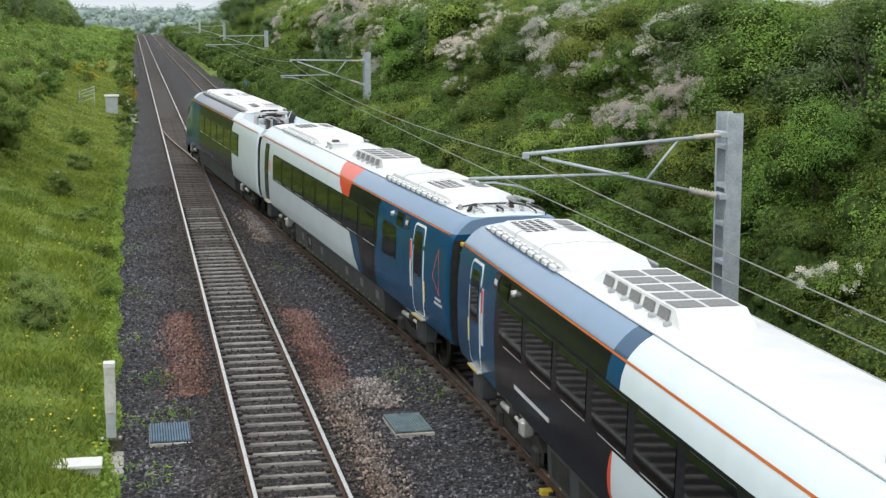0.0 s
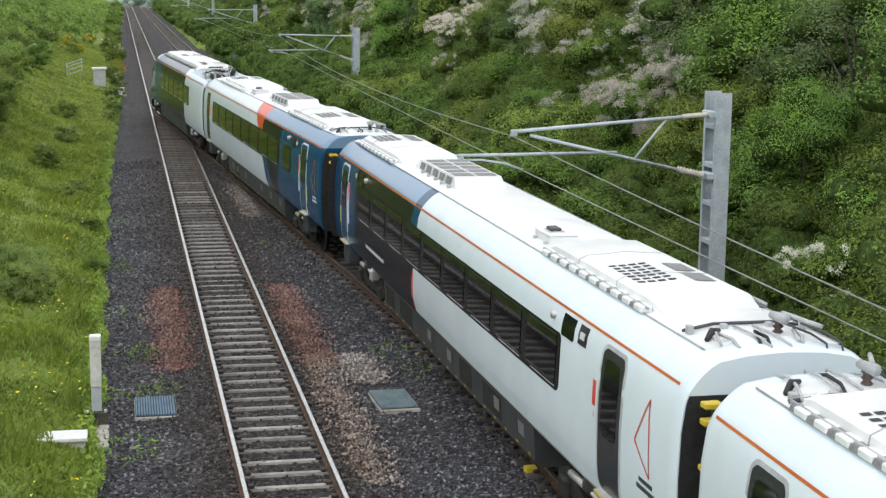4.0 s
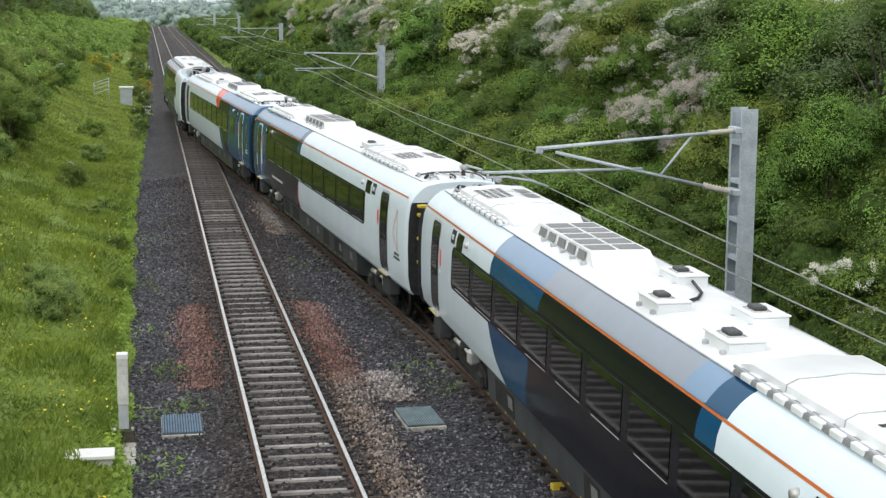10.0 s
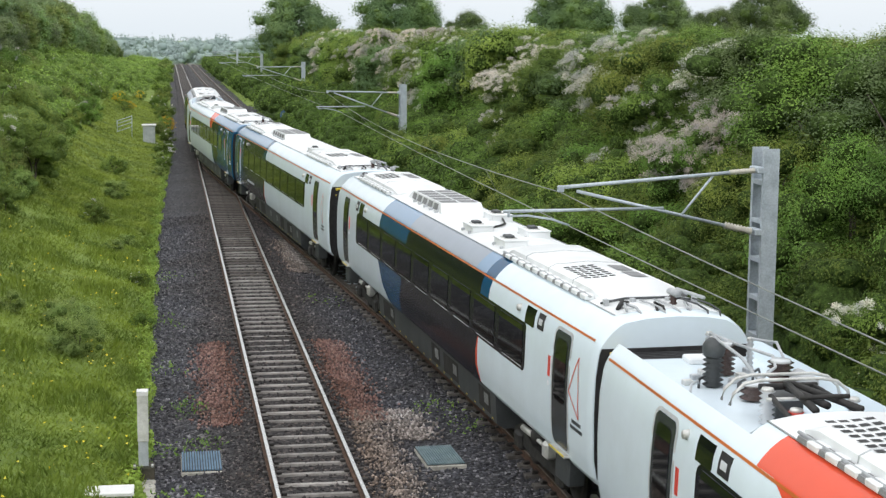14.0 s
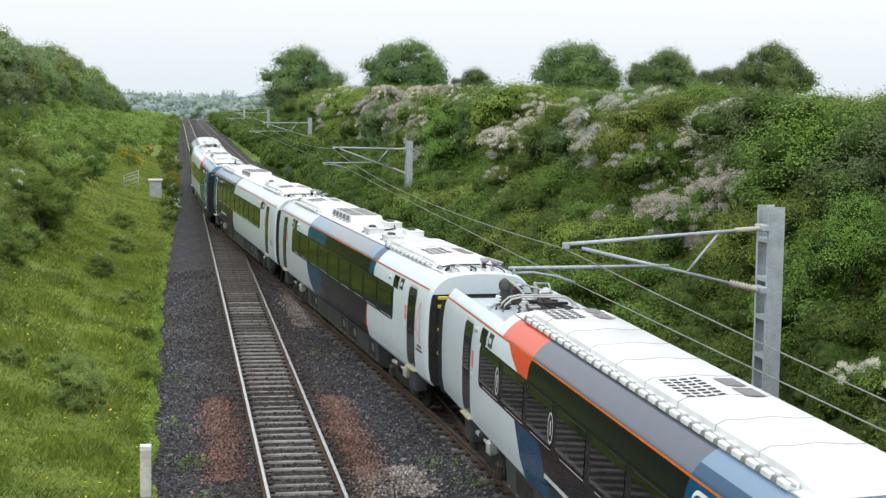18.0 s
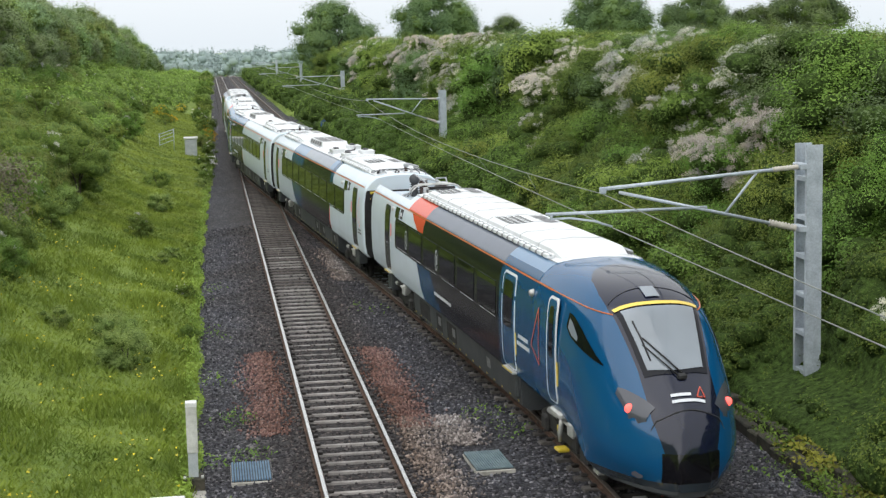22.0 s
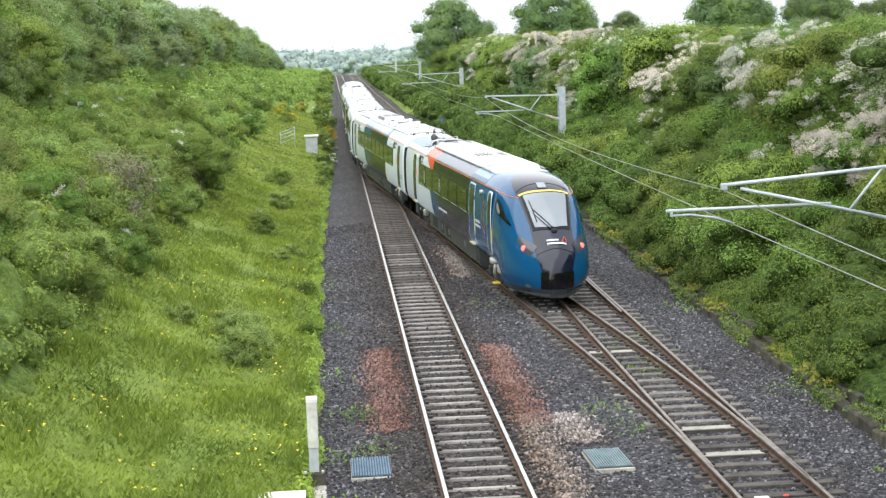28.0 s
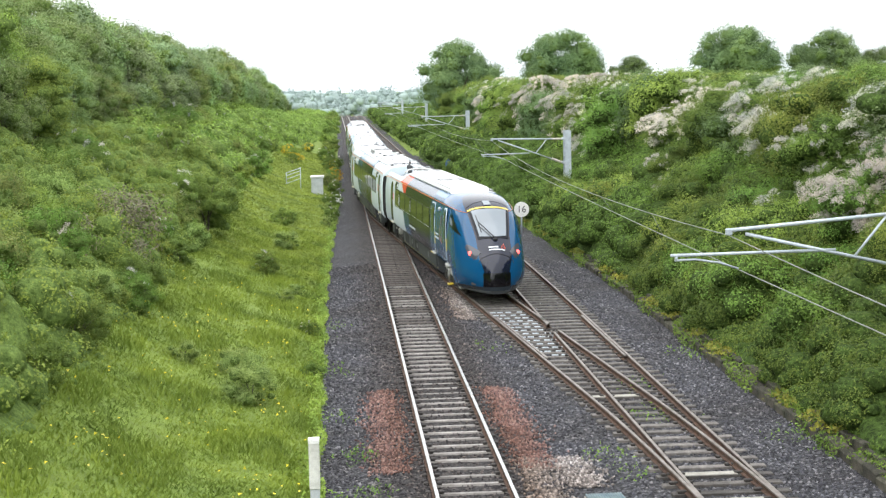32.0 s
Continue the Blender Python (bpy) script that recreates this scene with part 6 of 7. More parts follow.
def lumpy(x0, x1, y0, y1, step, count, r0, r1, h0, h1, rng):
    """A height map of overlapping mounds above the ground."""
    nx, ny = int((x1 - x0) / step) + 1, int((y1 - y0) / step) + 1
    H = np.full((ny, nx), 0.2)
    X, Y = np.meshgrid(x0 + step * np.arange(nx), y0 + step * np.arange(ny))
    for _ in range(count):
        cx, cy, r, h = rng.uniform(x0, x1), rng.uniform(y0, y1), rng.uniform(r0, r1), rng.uniform(h0, h1)
        i0, i1 = max(0, int((cx - r - x0) / step)), min(nx, int((cx + r - x0) / step) + 2)
        j0, j1 = max(0, int((cy - r - y0) / step)), min(ny, int((cy + r - y0) / step) + 2)
        q = 1 - ((X[j0:j1, i0:i1] - cx) ** 2 + (Y[j0:j1, i0:i1] - cy) ** 2) / r ** 2
        H[j0:j1, i0:i1] = np.maximum(H[j0:j1, i0:i1], h * np.clip(q, 0, 1) ** 0.5)
    G = np.array([[ground_z(x0 + step * i, y0 + step * j) for i in range(nx)] for j in range(ny)])
    return X, Y, G, H


def cover(name, x0, x1, y0, y1, step, mounds, count, radii, per_clump, size, mat, rng, label, low, heights=(0.4, 1.5), off=lambda y: 0.0, rim=0.0, per=12, spread=0.12, wide=(0.6, 1.8), clear=None, sink=0.3):
    """A thicket: a lumpy low sheet with shade in its colour, and on it leafy clumps with hollows between them."""
    X, Y, G, H = lumpy(x0, x1, y0, y1, step, mounds, *wide, *heights, rng)
    for j in range(Y.shape[0]):
        X[j] += off(Y[j, 0])
        G[j] = [ground_z(x, Y[j, 0]) for x in X[j]]
    if rim < 0:
        H = H * np.clip((X[:, -1:] - X) / -rim, 0.06, 1)
    if rim > 0:
        H = H * np.clip((X - X[:, :1]) / rim, 0.08, 1)
    H = H * np.clip((Y - y0) / 1.5, 0.12, 1) * np.clip((y1 - Y) / 1.5, 0.12, 1)
    if clear:  # bare ground in front of a mast's foot
        H = H * np.clip((np.hypot((X - clear[0]) / 1.0, (Y - clear[1]) / 2.8) - 0.9) / 0.5, 0.16, 1)
    Z = G + H
    ny, nx = Z.shape
    t = tagged(new(name), label, "brambles", kind="stuff")
    v = np.stack([X, Y, Z - np.minimum(sink, H * 0.6)], -1).reshape(-1, 3)
    f = [(j * nx + i, j * nx + i + 1, (j + 1) * nx + i + 1, (j + 1) * nx + i) for j in range(ny - 1) for i in range(nx - 1)]
    # sheet below the leaves; its colour gives the gaps their shade
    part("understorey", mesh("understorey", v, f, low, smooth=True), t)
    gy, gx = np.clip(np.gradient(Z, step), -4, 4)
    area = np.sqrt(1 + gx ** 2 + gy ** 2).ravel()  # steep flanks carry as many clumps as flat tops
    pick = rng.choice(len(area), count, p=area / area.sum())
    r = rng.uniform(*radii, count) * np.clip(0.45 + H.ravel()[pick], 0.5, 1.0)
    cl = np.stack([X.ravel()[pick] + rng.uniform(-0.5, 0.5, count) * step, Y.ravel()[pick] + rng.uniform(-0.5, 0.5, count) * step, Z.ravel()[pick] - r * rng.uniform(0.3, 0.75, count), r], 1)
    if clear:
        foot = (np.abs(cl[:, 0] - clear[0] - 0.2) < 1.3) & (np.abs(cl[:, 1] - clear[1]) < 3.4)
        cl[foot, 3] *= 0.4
    # added cores, coloured as the shade in the hollows
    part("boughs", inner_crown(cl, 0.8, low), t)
    p, d = tufts_on(rng, cl, count * per_clump // per, per, spread)
    part("leaves", leaves(p, d, size, mat, "leaves", rng, 0.6, 0.3), t)


vr = np.random.default_rng(21)
TH = "dense green bramble and nettle thicket on the bank"
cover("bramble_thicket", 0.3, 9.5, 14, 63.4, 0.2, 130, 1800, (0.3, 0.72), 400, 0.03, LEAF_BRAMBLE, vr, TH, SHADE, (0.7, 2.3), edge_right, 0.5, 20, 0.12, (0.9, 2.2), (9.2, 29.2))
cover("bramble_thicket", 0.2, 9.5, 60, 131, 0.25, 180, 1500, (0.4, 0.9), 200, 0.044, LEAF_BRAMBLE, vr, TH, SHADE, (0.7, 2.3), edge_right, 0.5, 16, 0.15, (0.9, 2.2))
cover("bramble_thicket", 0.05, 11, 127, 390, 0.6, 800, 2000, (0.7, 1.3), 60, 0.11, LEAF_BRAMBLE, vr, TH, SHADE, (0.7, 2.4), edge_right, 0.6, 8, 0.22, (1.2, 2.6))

SL = "low green scrub and nettles on the grassy bank"
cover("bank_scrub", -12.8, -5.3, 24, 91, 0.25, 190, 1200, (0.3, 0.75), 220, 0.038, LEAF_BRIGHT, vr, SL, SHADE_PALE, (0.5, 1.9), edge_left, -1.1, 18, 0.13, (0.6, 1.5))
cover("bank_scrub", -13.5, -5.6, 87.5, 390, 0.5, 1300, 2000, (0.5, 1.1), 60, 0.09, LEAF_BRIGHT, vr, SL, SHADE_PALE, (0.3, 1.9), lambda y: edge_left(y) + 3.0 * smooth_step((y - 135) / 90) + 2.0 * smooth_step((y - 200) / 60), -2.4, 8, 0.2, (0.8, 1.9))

# grass blades and flowers on the left bank
n = 120000
gx_, gy_ = -3.0 - 8.5 * vr.random(n) ** 1.1, 20 + 62 * vr.random(n) ** 1.35
gz_ = np.array([ground_z(a, b) for a, b in zip(gx_, gy_)])
hgt = vr.uniform(0.03, 0.11, n) * (1 + 0.8 * (np.sin(gx_ * 1.7) * np.sin(gy_ * 0.9) > 0.2))
ang, wid, ben = vr.uniform(0, 6.28, n), vr.uniform(0.012, 0.03, n), vr.uniform(-0.12, 0.12, (2, n))
dx, dy = np.cos(ang) * wid, np.sin(ang) * wid
P = lambda x, y, z: np.stack([x, y, z], 1)
blade = np.stack([P(gx_ - dx, gy_ - dy, gz_ - 0.02), P(gx_ + dx, gy_ + dy, gz_ - 0.02), P(gx_ + dx * 0.3 + ben[0], gy_ + dy * 0.3 + ben[1], gz_ + hgt), P(gx_ - dx * 0.3 + ben[0], gy_ - dy * 0.3 + ben[1], gz_ + hgt)], 1)
tagged(new("meadow_grass", quads("meadow_grass", blade, GRASS)), "bright green meadow grass on the bank", "grass", kind="stuff")
n = 26000
tx, ty = -2.6 - 5.5 * vr.random(n), 62 + 110 * vr.random(n)
tp = np.array([(a, b, ground_z(a, b) + 0.04) for a, b in zip(tx, ty)])
tagged(new("far_grass", leaves(tp, np.tile([0.1, -0.5, 0.8], (n, 1)), 0.1, GRASS, "far_grass", vr, 0.5, 0.5)), "rough meadow grass further up the bank", "grass", kind="stuff")
n = 900
fx_, fy_ = -3.3 - 5.5 * vr.random(n), 22 + 35 * vr.random(n) ** 1.3
w = np.sin(fx_ * 2.1 + 1) * np.sin(fy_ * 0.8) + vr.normal(0, 0.3, n) > 0.25
fx_, fy_ = fx_[w], fy_[w]
fp = np.array([(a, b, ground_z(a, b) + 0.2) for a, b in zip(fx_, fy_)])
tagged(new("buttercups", leaves(fp, np.tile([0, -0.5, 1.0], (len(fp), 1)), 0.03, BUTTERCUP, "buttercups", vr, 1.0, 0.5)), "scattered yellow buttercup flowers in the grass", "flowers", kind="stuff")
# weeds on the ballast edge and between the rails
wp = []
for cx, cy, k, s in ((-2.2, 33.5, 90, 0.25), (-1.9, 30.6, 80, 0.2), (-2.7, 30.0, 60, 0.25), (-2.8, 37.5, 70, 0.3), (-2.9, 44, 80, 0.4), (3.1, 33.0, 60, 0.3), (3.4, 31.2, 50, 0.25), (4.9, 37.0, 80, 0.35), (5.2, 40.5, 80, 0.35), (7.6, 27, 80, 0.3), (7.7, 34, 80, 0.4), (7.8, 45, 80, 0.4), (2.0, 47.0, 40, 0.4), (-2.8, 52, 60, 0.4), (-2.6, 26.5, 90, 0.35)):
    q = vr.normal(0, s, (k, 2)) * [1, 1.5]
    for a, b in q:
        wp.append((cx + a, cy + b, -0.2 + 0.12 * vr.random()))
wp = np.array(wp)
tagged(new("trackside_weeds", leaves(wp, np.tile([0, -0.3, 1.0], (len(wp), 1)), 0.05, LEAF_HAW, "trackside_weeds", vr, 0.35, 0.8)), "small green weeds growing through the ballast", "weeds", kind="stuff")
# verge tufts along the ballast edge
n = 9000
ty = 20 + 90 * vr.random(n) ** 1.4
tx = np.array([edge_left(v) for v in ty]) - np.abs(vr.normal(0, 0.18, n)) + 0.06 + 0.12 * np.sin(ty * 1.3)
tp = np.stack([tx, ty, np.full(n, -0.2) + vr.uniform(0, 0.25, n)], 1)
tagged(new("verge_plants", leaves(tp, np.tile([0.4, -0.4, 0.6], (n, 1)), 0.06, LEAF_BRIGHT, "verge_plants", vr, 0.35, 0.9)), "rough tufts of weeds along the ballast edge", "weeds", kind="stuff")

n = 13000
ty = 18 + 80 * vr.random(n) ** 1.3
tx = np.array([edge_right(v) for v in ty]) + np.abs(vr.normal(0, 0.3, n)) - 0.1 + 0.15 * np.sin(ty * 0.9)
tp = np.stack([tx, ty, -0.25 + vr.uniform(0, 0.35, n) + 0.5 * np.clip(tx - np.array([edge_right(v) for v in ty]), 0, 1)], 1)
w = np.sin(ty * 1.1) + np.sin(ty * 2.7 + 1) > -1.1
tagged(new("kerb_plants", leaves(tp[w], np.tile([-0.4, -0.4, 0.6], (int(w.sum()), 1)), 0.055, LEAF_BRAMBLE, "kerb_plants", vr, 0.4, 0.9)), "weeds and moss tufts hanging over the stone kerb", "weeds", kind="stuff")
tx = np.array([edge_right(v) for v in ty]) + vr.normal(0.3, 0.2, n)
tp = np.stack([tx, ty, 0.02 + vr.uniform(0, 0.12, n) + 0.25 * np.clip(tx - 8.1, 0, 1)], 1)
w = np.sin(ty * 0.7 + 2) + np.sin(ty * 1.9) > 0.3
tagged(new("moss_tufts", leaves(tp[w], np.tile([-0.2, -0.3, 0.9], (int(w.sum()), 1)), 0.05, MOSS, "moss_tufts", vr, 0.7, 0.6)), "yellow-green moss cushions along the kerb top", "moss", kind="stuff")

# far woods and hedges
# pale blue-green: the haze of distance is put into this colour
FAR_HAZE_LEAF = surface("far_trees", (0.27, 0.345, 0.33), (0.32, 0.4, 0.385), 0.03, 0.95, 0, 0.3, 0)
far_cl = []
for _ in range(190):
    cx, cy = vr.uniform(-16, 36), vr.uniform(760, 840)
    far_cl.append((cx, cy, -9 + 12.5 * vr.random() * (0.5 + 0.5 * math.sin(cx * 0.25) ** 2), vr.uniform(2.2, 4.5)))
for _ in range(1300):
    cx, cy = vr.uniform(-320, 420), vr.uniform(850, 1300)
    far_cl.append((cx, cy, ground_z(cx, cy) + vr.uniform(0, 10), vr.uniform(3, 7)))
for _ in range(190):
    cx, cy = vr.uniform(-75, -5) if vr.random() < 0.7 else vr.uniform(7, 60), vr.uniform(395, 640)
    far_cl.append((cx, cy, ground_z(cx, cy) + vr.uniform(0.5, 2.6), vr.uniform(1.6, 3.2)))
far_cl = np.array(far_cl)
woods = tagged(new("far_woods"), "distant woods and hedges on the horizon, haze in their colour", "woods", kind="stuff")
part("boughs", inner_crown(far_cl, 0.66, FAR_HAZE_LEAF), woods)
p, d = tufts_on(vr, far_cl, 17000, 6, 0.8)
part("leaves", leaves(p, d, 0.55, FAR_HAZE_LEAF, "leaves", vr, 0.8, 0.5), woods)


# ---- overhead line on the right side ----
def mast(x, y, z0, top, tip, reg):
    """A galvanised two-channel mast with battens, a cantilever, a registration arm and insulators; tip and reg: (x, z)."""
    t = tagged(new("catenary_mast"), "galvanised steel catenary mast with a tubular cantilever", "catenary mast", "masts of the overhead line")
    t.location = (x, y, z0)
    h = top - z0
    for yy in (-0.3, 0.3):
        v = [(a, yy + b, z) for z in (-1.0, h) for a, b in ((-0.17, -0.05), (0.17, -0.05), (0.17, 0.05), (0.15, 0.05), (0.15, -0.03), (-0.15, -0.03), (-0.15, 0.05), (-0.17, 0.05))]
        if yy > 0:
            v = [(a, 2 * yy - b, z) for a, b, z in v]
        part("channel", mesh("channel", v, [(k, (k + 1) % 8, 8 + (k + 1) % 8, 8 + k) for k in range(8)] + [tuple(range(8, 16))], GALV), t)
    k = 0.35
    while k < h:
        part("batten", box_mesh("batten", -0.165, 0.165, -0.26, 0.26, k - 0.05, k + 0.05, GALV, 0.008), t)
        k += 0.82
    zt, zl = h - 0.45, h - 1.75
    tx, tz, rx, rz = tip[0] - x, tip[1] - z0, reg[0] - x, reg[1] - z0
    part("bracket", box_mesh("bracket", -0.32, -0.16, -0.36, 0.1, zt - 0.07, zt + 0.07, GALV, 0.02), t)
    part("bracket", box_mesh("bracket", -0.32, -0.16, -0.36, 0.1, zl - 0.07, zl + 0.07, GALV, 0.02), t)
    part("top_tube", tube_mesh("top_tube", [(-0.3, -0.3, zt), (tx, -0.3, tz)], 0.038, GALV, 8), t)
    at = lambda f, zz=0.0: (-0.3 + (tx + 0.35 + 0.3) * f, -0.3, zl + (tz - 0.08 - zl) * f + zz)
    part("stay_tube", tube_mesh("stay_tube", [at(0.17), at(1.0)], 0.034, GALV, 8), t)
    part("strut", tube_mesh("strut", [at(0.42), (-0.3 + (tx + 0.3) * 0.22, -0.3, zt + (tz - zt) * 0.22)], 0.028, GALV, 8), t)
    for p0, p1 in ((at(0.02), at(0.17)),):
        a, b = Vector(p0), Vector(p1)
        pts = [a + (b - a) * (i / 17) for i in range(18)]
        part("insulator", tube_mesh("insulator", pts, [0.085 if i % 2 else 0.045 for i in range(18)], CERAMIC, 10), t, "ribbed pale insulator")
    a, b = Vector((-0.35, -0.3, zt)), Vector((-0.35 + tx * 0.12, -0.3, zt + (tz - zt) * 0.12))
    part("insulator", tube_mesh("insulator", [a + (b - a) * (i / 17) for i in range(18)], [0.06 if i % 2 else 0.045 for i in range(18)], CERAMIC, 10), t, "ribbed pale insulator")
    mid = at(0.52)
    part("registration_tube", tube_mesh("registration_tube", [(mid[0], -0.3, rz + 0.03), (rx, -0.3, rz)], 0.032, GALV, 8), t)
    part("dropper", tube_mesh("dropper", [mid, (mid[0], -0.3, rz + 0.03)], 0.012, GALV, 5), t)
    part("steady_arm", tube_mesh("steady_arm", [(rx + 0.1, -0.3, rz - 0.1), (rx + 0.5, -0.3, rz - 0.09), (rx + 1.0, -0.3, rz - 0.17), (rx + 1.38, -0.3, rz - 0.3)], 0.022, GALV, 8), t)
    part("hanger", tube_mesh("hanger", [(rx + 0.12, -0.3, rz), (rx + 0.1, -0.3, rz - 0.12)], 0.03, GALV, 6), t)
    part("clamp", box_mesh("clamp", tx - 0.06, tx + 0.08, -0.34, -0.26, tz - 0.1, tz + 0.04, GALV, 0.02), t)
    part("footing", box_mesh("footing", -0.4, 0.4, -0.55, 0.55, -0.8, 0.02, CONCRETE, 0.03), t)
    return (tip[0], y - 0.3, tip[1] - 0.1), (reg[0] + 1.38, y - 0.3, reg[1] - 0.32)


M1 = mast(9.84, 31.35, 0.4, 5.57, (5.33, 4.8), (4.15, 4.32))
M2 = mast(10.2, 86.0, 0.9, 5.13, (6.0, 4.75), (5.4, 3.9))
M3 = mast(10.2, 151.0, 1.0, 5.15, (5.8, 4.65), (4.4, 3.85))
M4 = mast(9.9, 214.0, 0.8, 5.1, (5.4, 4.6), (4.2, 3.85))
M5 = mast(9.4, 278.0, 0.3, 5.0, (5.0, 4.6), (3.8, 3.85))


def wire(name, a, b, sag, r, label):
    pts = []
    for i in range(25):
        f = i / 24
        p = Vector(a) + (Vector(b) - Vector(a)) * f
        p.z -= sag * 4 * f * (1 - f)
        pts.append(p)
    tagged(new(name, tube_mesh(name, pts, r, WIRE, 5)), label, "wire", "overhead wires")


M0 = ((5.1, -28, 5.3), (5.2, -28, 4.5))
for a, b in ((M0, M1), (M1, M2), (M2, M3), (M3, M4), (M4, M5)):
    wire("catenary_wire", a[0], b[0], 0.45, 0.011, "weathered catenary wire slung between masts")
    wire("contact_wire", a[1], b[1], 0.05, 0.011, "weathered contact wire above the track")
    for f in (0.15, 0.3, 0.5, 0.7, 0.85):
        p, q = Vector(a[0]) + (Vector(b[0]) - Vector(a[0])) * f, Vector(a[1]) + (Vector(b[1]) - Vector(a[1])) * f
        p.z -= 0.45 * 4 * f * (1 - f)
        q.z -= 0.05 * 4 * f * (1 - f)
        if a is not M0 and p.z > q.z + 0.05:
            tagged(new("dropper_wire", tube_mesh("dropper_wire", [p, q], 0.006, WIRE, 4)), "thin dropper between catenary and contact wire", "wire", "overhead wires")


# ---- trackside things ----
def grating(x, y, w, l, mat, label, turn=0.0):
    t = tagged(new("drain_grating"), label, "drain cover", "drain covers in the ballast")
    t.matrix_basis = pose(x, y, -0.25, 0, 0, turn)
    part("surround", box_mesh("surround", -w / 2, w / 2, -l / 2, l / 2, -0.2, 0.09, CONCRETE, 0.015), t, "pale concrete surround")
    part("frame", box_mesh("frame", -w / 2 + 0.01, w / 2 - 0.01, -l / 2 + 0.03, l / 2 - 0.01, 0.09, 0.1, BLACK), t)
    n = 15
    for i in range(n):
        a = -w / 2 + 0.02 + (w - 0.04) * i / n
        part("bar", box_mesh("bar", a, a + (w - 0.04) / n * 0.62, -l / 2 + 0.04, l / 2 - 0.02, 0.1, 0.13, mat, 0.004), t)


grating(-2.0, 29.15, 0.78, 1.35, GRATE_BLUE, "blue-grey steel drain grating on a concrete pit")
grating(2.52, 28.95, 0.76, 1.35, GRATE_TEAL, "faded teal drain grating on a concrete pit", 2)

marker = tagged(new("marker_post"), "weathered white square marker post on a concrete foot", "post")
marker.location = (-3.07, 28.6, -0.3)
part("post_upper", box_mesh("post_upper", -0.1, 0.1, -0.1, 0.1, 0.74, 1.62, WHITE_POST, 0.012), marker)
part("post_cap", box_mesh("post_cap", -0.105, 0.105, -0.11, 0.11, 1.6, 1.69, SIGN_WHITE, 0.01), marker)
part("post_lower", box_mesh("post_lower", -0.09, 0.09, -0.07, 0.07, 0.2, 0.76, CAB_GREY, 0.01), marker)
part("foot", box_mesh("foot", -0.2, 0.2, -0.2, 0.2, -0.1, 0.28, OLD_STONE, 0.02), marker, "mossy concrete foot")
for sx in (-0.16, 0.16):
    part("bolt", tube_mesh("bolt", [(sx, -0.16, 0.27), (sx, -0.16, 0.33)], 0.03, STEEL, 6), marker)
trough = tagged(new("cable_box"), "white-lidded cable box on the grass beside the post", "box")
trough.location = (-3.62, 26.7, -0.17)
part("lid", box_mesh("lid", -0.42, 0.42, -0.26, 0.26, 0.2, 0.27, SIGN_WHITE, 0.012), trough)
part("box_body", box_mesh("box_body", -0.38, 0.38, -0.17, 0.17, -0.1, 0.2, WHITE_POST, 0.012), trough)
slab = tagged(new("concrete_slab"), "stained concrete slab in front of the post", "slab")
part("slab_top", box_mesh("slab_top", -0.22, 0.22, -0.7, 0.7, -0.1, 0.06, CONCRETE, 0.02), slab)
slab.location = (-3.07, 27.7, -0.3)

cabinet = tagged(new("lineside_cabinet"), "pale grey lineside cabinet with an overhanging lid", "cabinet")
cabinet.location = (-3.9, 112, -0.15)
part("body", box_mesh("body", -0.42, 0.42, -0.35, 0.35, 0, 1.5, CAB_GREY, 0.02), cabinet)
part("lid", box_mesh("lid", -0.5, 0.5, -0.42, 0.42, 1.48, 1.62, SIGN_WHITE, 0.03), cabinet)
part("door_panel", box_mesh("door_panel", -0.36, 0.36, -0.365, -0.34, 0.12, 1.4, CAB_GREY, 0.01), cabinet)
part("plinth", box_mesh("plinth", -0.46, 0.46, -0.4, 0.4, -0.4, 0.02, CONCRETE, 0.02), cabinet)
fence = tagged(new("guard_rail"), "short galvanised guard rail panel on the bank", "railing")
fence.location = (-5.6, 113, ground_z(-5.6, 113))
for a in (-0.5, 0.5):
    part("post", tube_mesh("post", [(a, 0, -0.3), (a, a * 0.8, 1.25 + a * 0.3)], 0.03, GALV, 6), fence)
for z in (0.45, 0.75, 1.0, 1.2):
    part("rail", tube_mesh("rail", [(-0.5, -0.4, z - 0.15), (0.5, 0.4, z + 0.15)], 0.025, GALV, 6), fence)
for x, y, w in ((-3.2, 104, 0.9), (-2.4, 108, 0.6)):
    b = tagged(new("cable_trough_lid"), "pale concrete cable trough lid lying by the track", "trough lid", "trough lids")
    part("lid", box_mesh("lid", -w / 2, w / 2, -0.2, 0.2, 0, 0.12, CONCRETE, 0.015), b)
    b.location = (x, y, -0.24)
point_box = tagged(new("point_heater_box"), "small white trackside box by the far switch", "box")
part("body", box_mesh("body", -0.25, 0.25, -0.2, 0.2, -0.1, 0.45, SIGN_WHITE, 0.02), point_box)
part("leg", box_mesh("leg", -0.1, 0.1, -0.1, 0.1, -0.3, -0.08, GALV, 0.01), point_box)
point_box.location = (-2.5, 106, 0.05)

# round white sign
sign = tagged(new("round_sign"), "round white sign reading 16 on a grey post", "sign")
sign.location = (7.15, 82, -0.25)
v = [(0.4 * math.cos(k * math.pi / 16), y, 0.4 * math.sin(k * math.pi / 16)) for y in (-0.02, 0.02) for k in range(32)]
disc = part("disc", mesh("disc", v, [tuple(range(32))[::-1], tuple(range(32, 64))] + [(k, (k + 1) % 32, 32 + (k + 1) % 32, 32 + k) for k in range(32)], SIGN_WHITE), sign)
disc.location = (0, 0, 1.4)
part("post", tube_mesh("post", [(0, 0.06, -0.1), (0, 0.06, 1.6)], 0.04, GALV, 8), sign)
cu = bpy.data.curves.new("digits", "FONT")
cu.body, cu.size, cu.align_x, cu.align_y, cu.extrude = "16", 0.5, "CENTER", "CENTER", 0.004
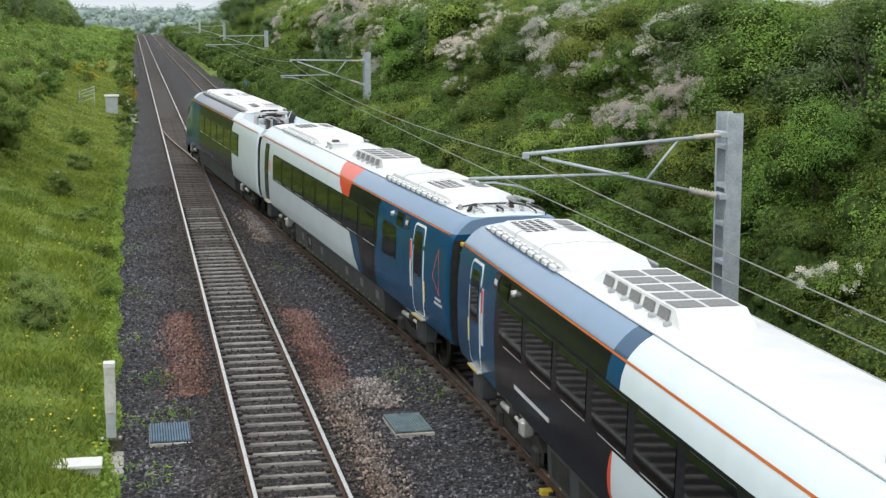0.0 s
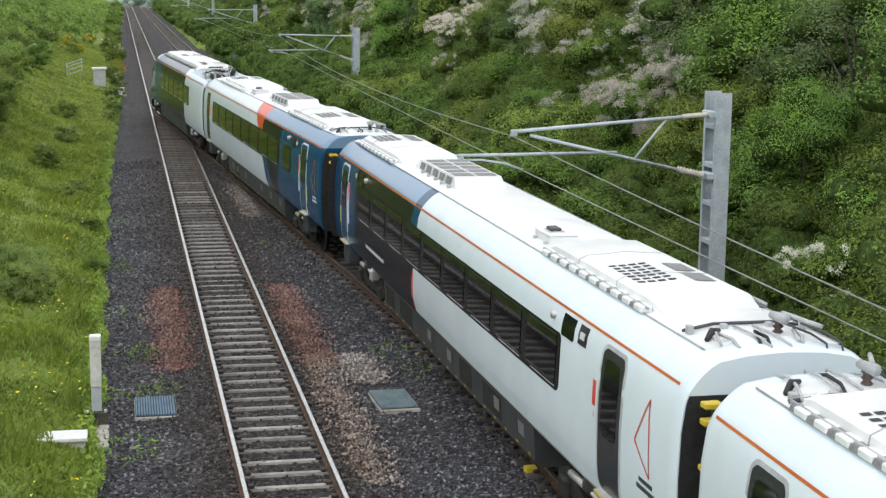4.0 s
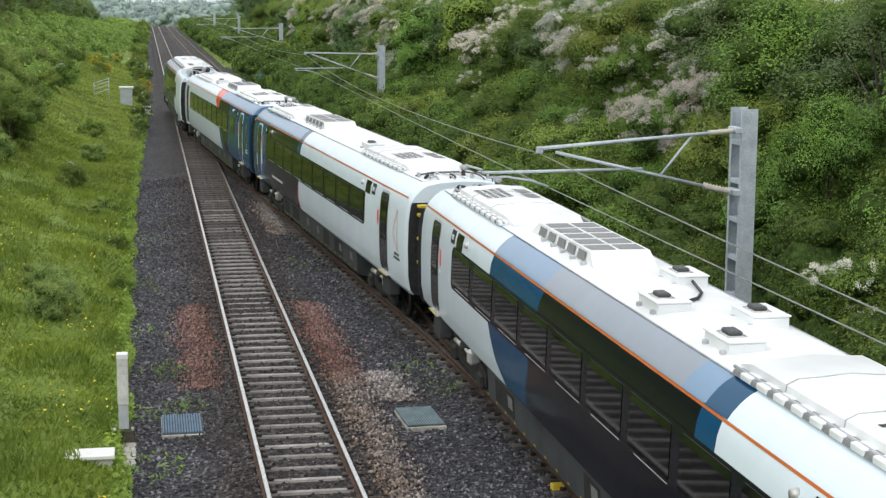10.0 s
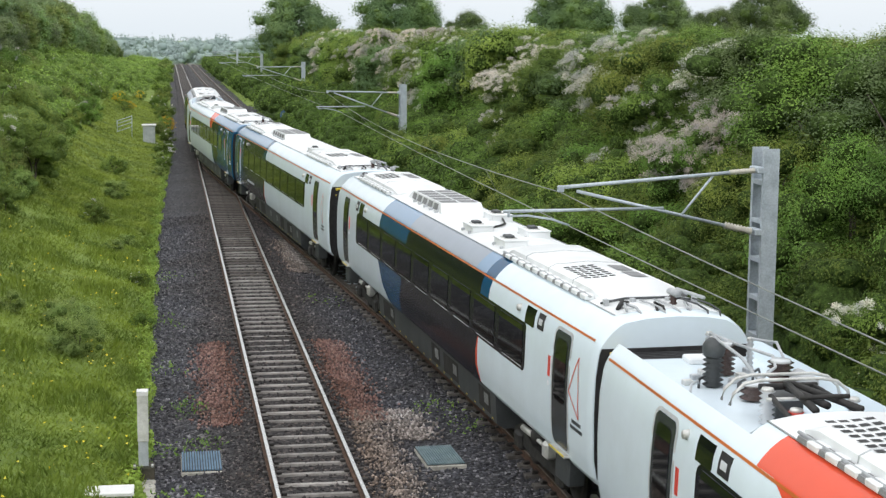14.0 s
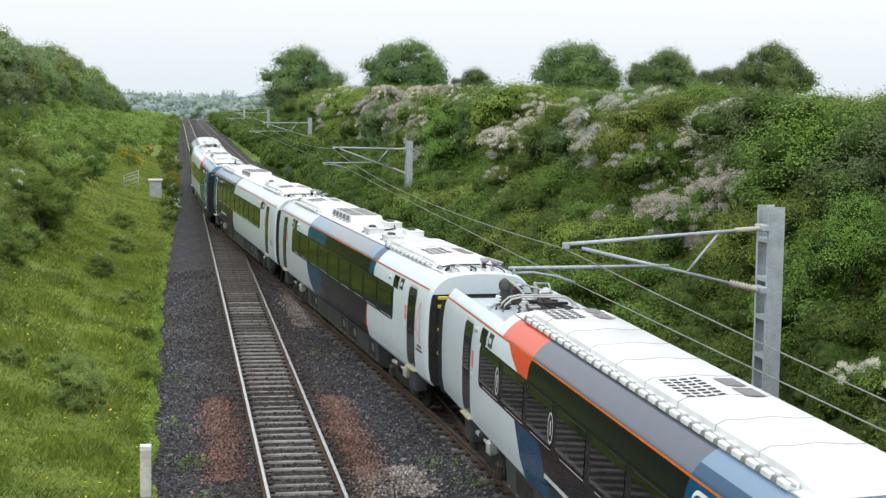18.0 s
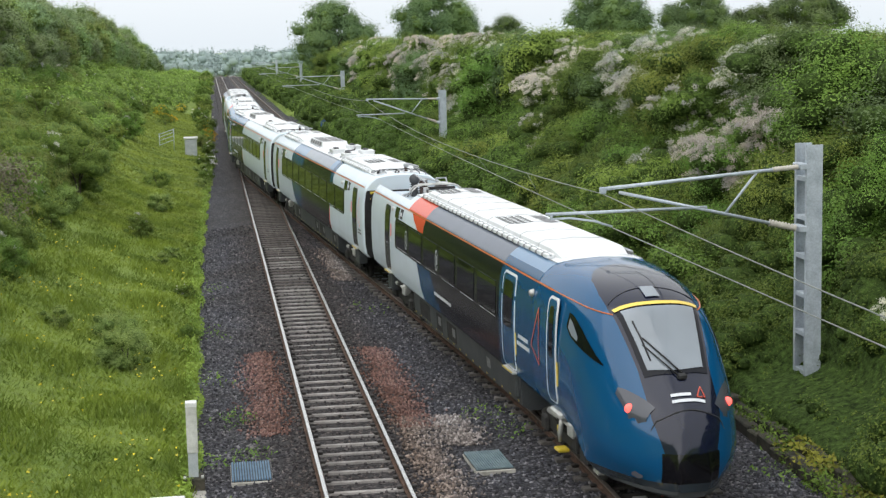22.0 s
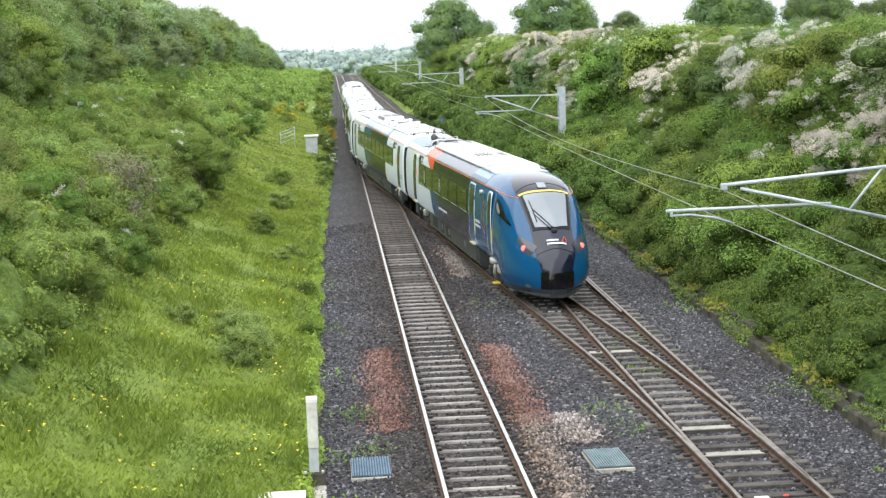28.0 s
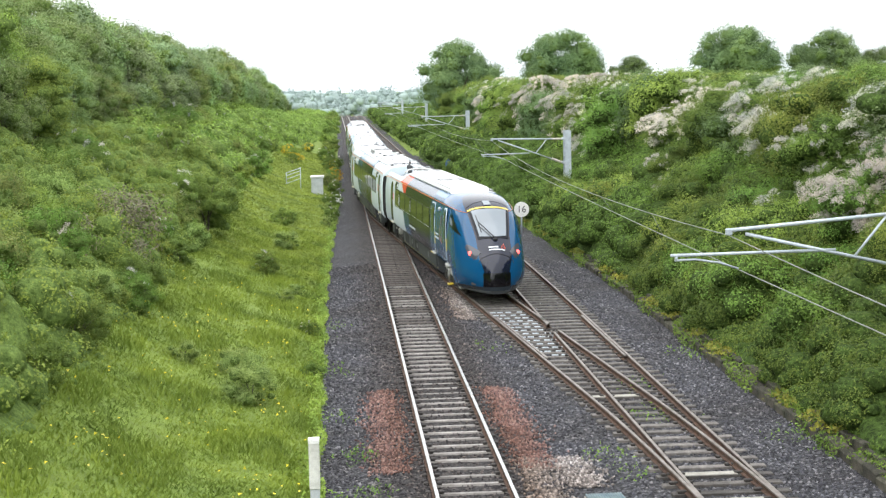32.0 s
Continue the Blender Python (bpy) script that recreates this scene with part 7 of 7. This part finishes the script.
cu.materials.append(BLACK)
dg = new("digits", cu)
dg.parent = sign
dg.matrix_basis = pose(0, -0.026, 1.4, 90, 0, 0)
blue = tagged(new("blue_sign"), "small round blue sign with pale bars on a post", "sign")
blue.location = (7.5, 137, -0.1)
v = [(0.5 * math.cos(k * math.pi / 12), y, 0.5 * math.sin(k * math.pi / 12)) for y in (-0.02, 0.02) for k in range(24)]
bd = part("disc", mesh("disc", v, [tuple(range(24))[::-1], tuple(range(24, 48))] + [(k, (k + 1) % 24, 24 + (k + 1) % 24, 24 + k) for k in range(24)], SIGN_BLUE), blue)
bd.location = (0, 0, 0.9)
for z in (-0.14, 0.1):
    part("bar", box_mesh("bar", -0.3, 0.3, -0.03, -0.021, 0.87 + z, 0.93 + z, SIGN_WHITE), blue)
part("post", tube_mesh("post", [(0, 0.05, -0.2), (0, 0.05, 1.0)], 0.04, GALV, 8), blue)

# point machine and stretcher bars at the near switch
machine = tagged(new("point_stretcher"), "pale point-operating rods across the near switch timbers", "point rods")
machine.location = (RIGHT_X, 25.2, -0.15)
part("rod", tube_mesh("rod", [(-0.35, 0.5, 0.05), (0.1, -0.3, 0.05), (0.35, -1.0, 0.05)], 0.02, WHITE_POST, 8), machine)
part("cross_bar", box_mesh("cross_bar", -0.72, 0.72, 0.47, 0.53, 0.0, 0.04, CLIP, 0.01), machine)
part("cross_bar", box_mesh("cross_bar", -0.75, 0.75, -1.15, -1.05, 0.0, 0.05, STEEL, 0.01), machine)
part("cover", box_mesh("cover", -0.46, -0.2, 0.4, 0.6, 0.02, 0.08, WHITE_POST, 0.015), machine)
part("red_tag", box_mesh("red_tag", 0.05, 0.15, 0.54, 0.58, 0.06, 0.09, RED_PAINT, 0.01), machine)
strip = tagged(new("yellow_bracket"), "small yellow marker bracket beside the rail", "bracket")
part("plate", box_mesh("plate", -0.1, 0.1, -0.1, 0.1, 0, 0.12, YELLOW, 0.01), strip)
strip.location = (RIGHT_X - 0.95, 24.2, -0.2)


# ---- what moves: the train rolls away over the crossover, slowing at the end ----
STEP = [(0, -24.2), (1, -21.3), (2, -18.3), (3, -15.4), (3.5, -13.8), (5.5, -7.8), (6, -6.25), (7, -3.15), (8, 0.05), (9, 3.25), (10, 6.5), (11, 9.8), (12, 13.15), (13, 16.45), (14, 19.6), (14.5, 21.3),
        (16.5, 27.75), (17, 29.45), (18, 32.8), (19, 36.35), (20, 39.85), (21, 43.35), (22, 46.75), (23, 50.2), (24, 53.55), (25, 56.95), (25.5, 58.75), (27.5, 65.9), (28, 67.4), (29, 70.4), (30, 73.1), (31, 75.7), (32, 78.0)]


def car_pose(y, turned):
    a, b = Vector((cross_x(y - 8.6), y - 8.6, 0)), Vector((cross_x(y + 8.6), y + 8.6, 0))
    h = math.degrees(math.atan2(-(b.x - a.x), b.y - a.y))
    return pose(*((a + b) / 2), 0, 0, h + (180 if turned else 0))


def motions():
    ts, ys = [a for a, _ in STEP], [b for _, b in STEP]
    for k, car in cars.items():
        rows = []
        for i in range(65):
            t = i * 0.5
            rows.append((t, car_pose(float(np.interp(t, ts, ys)) - 10.4 + PITCH * (5 - k), k == 1)))
        walk(car, rows)


motions()
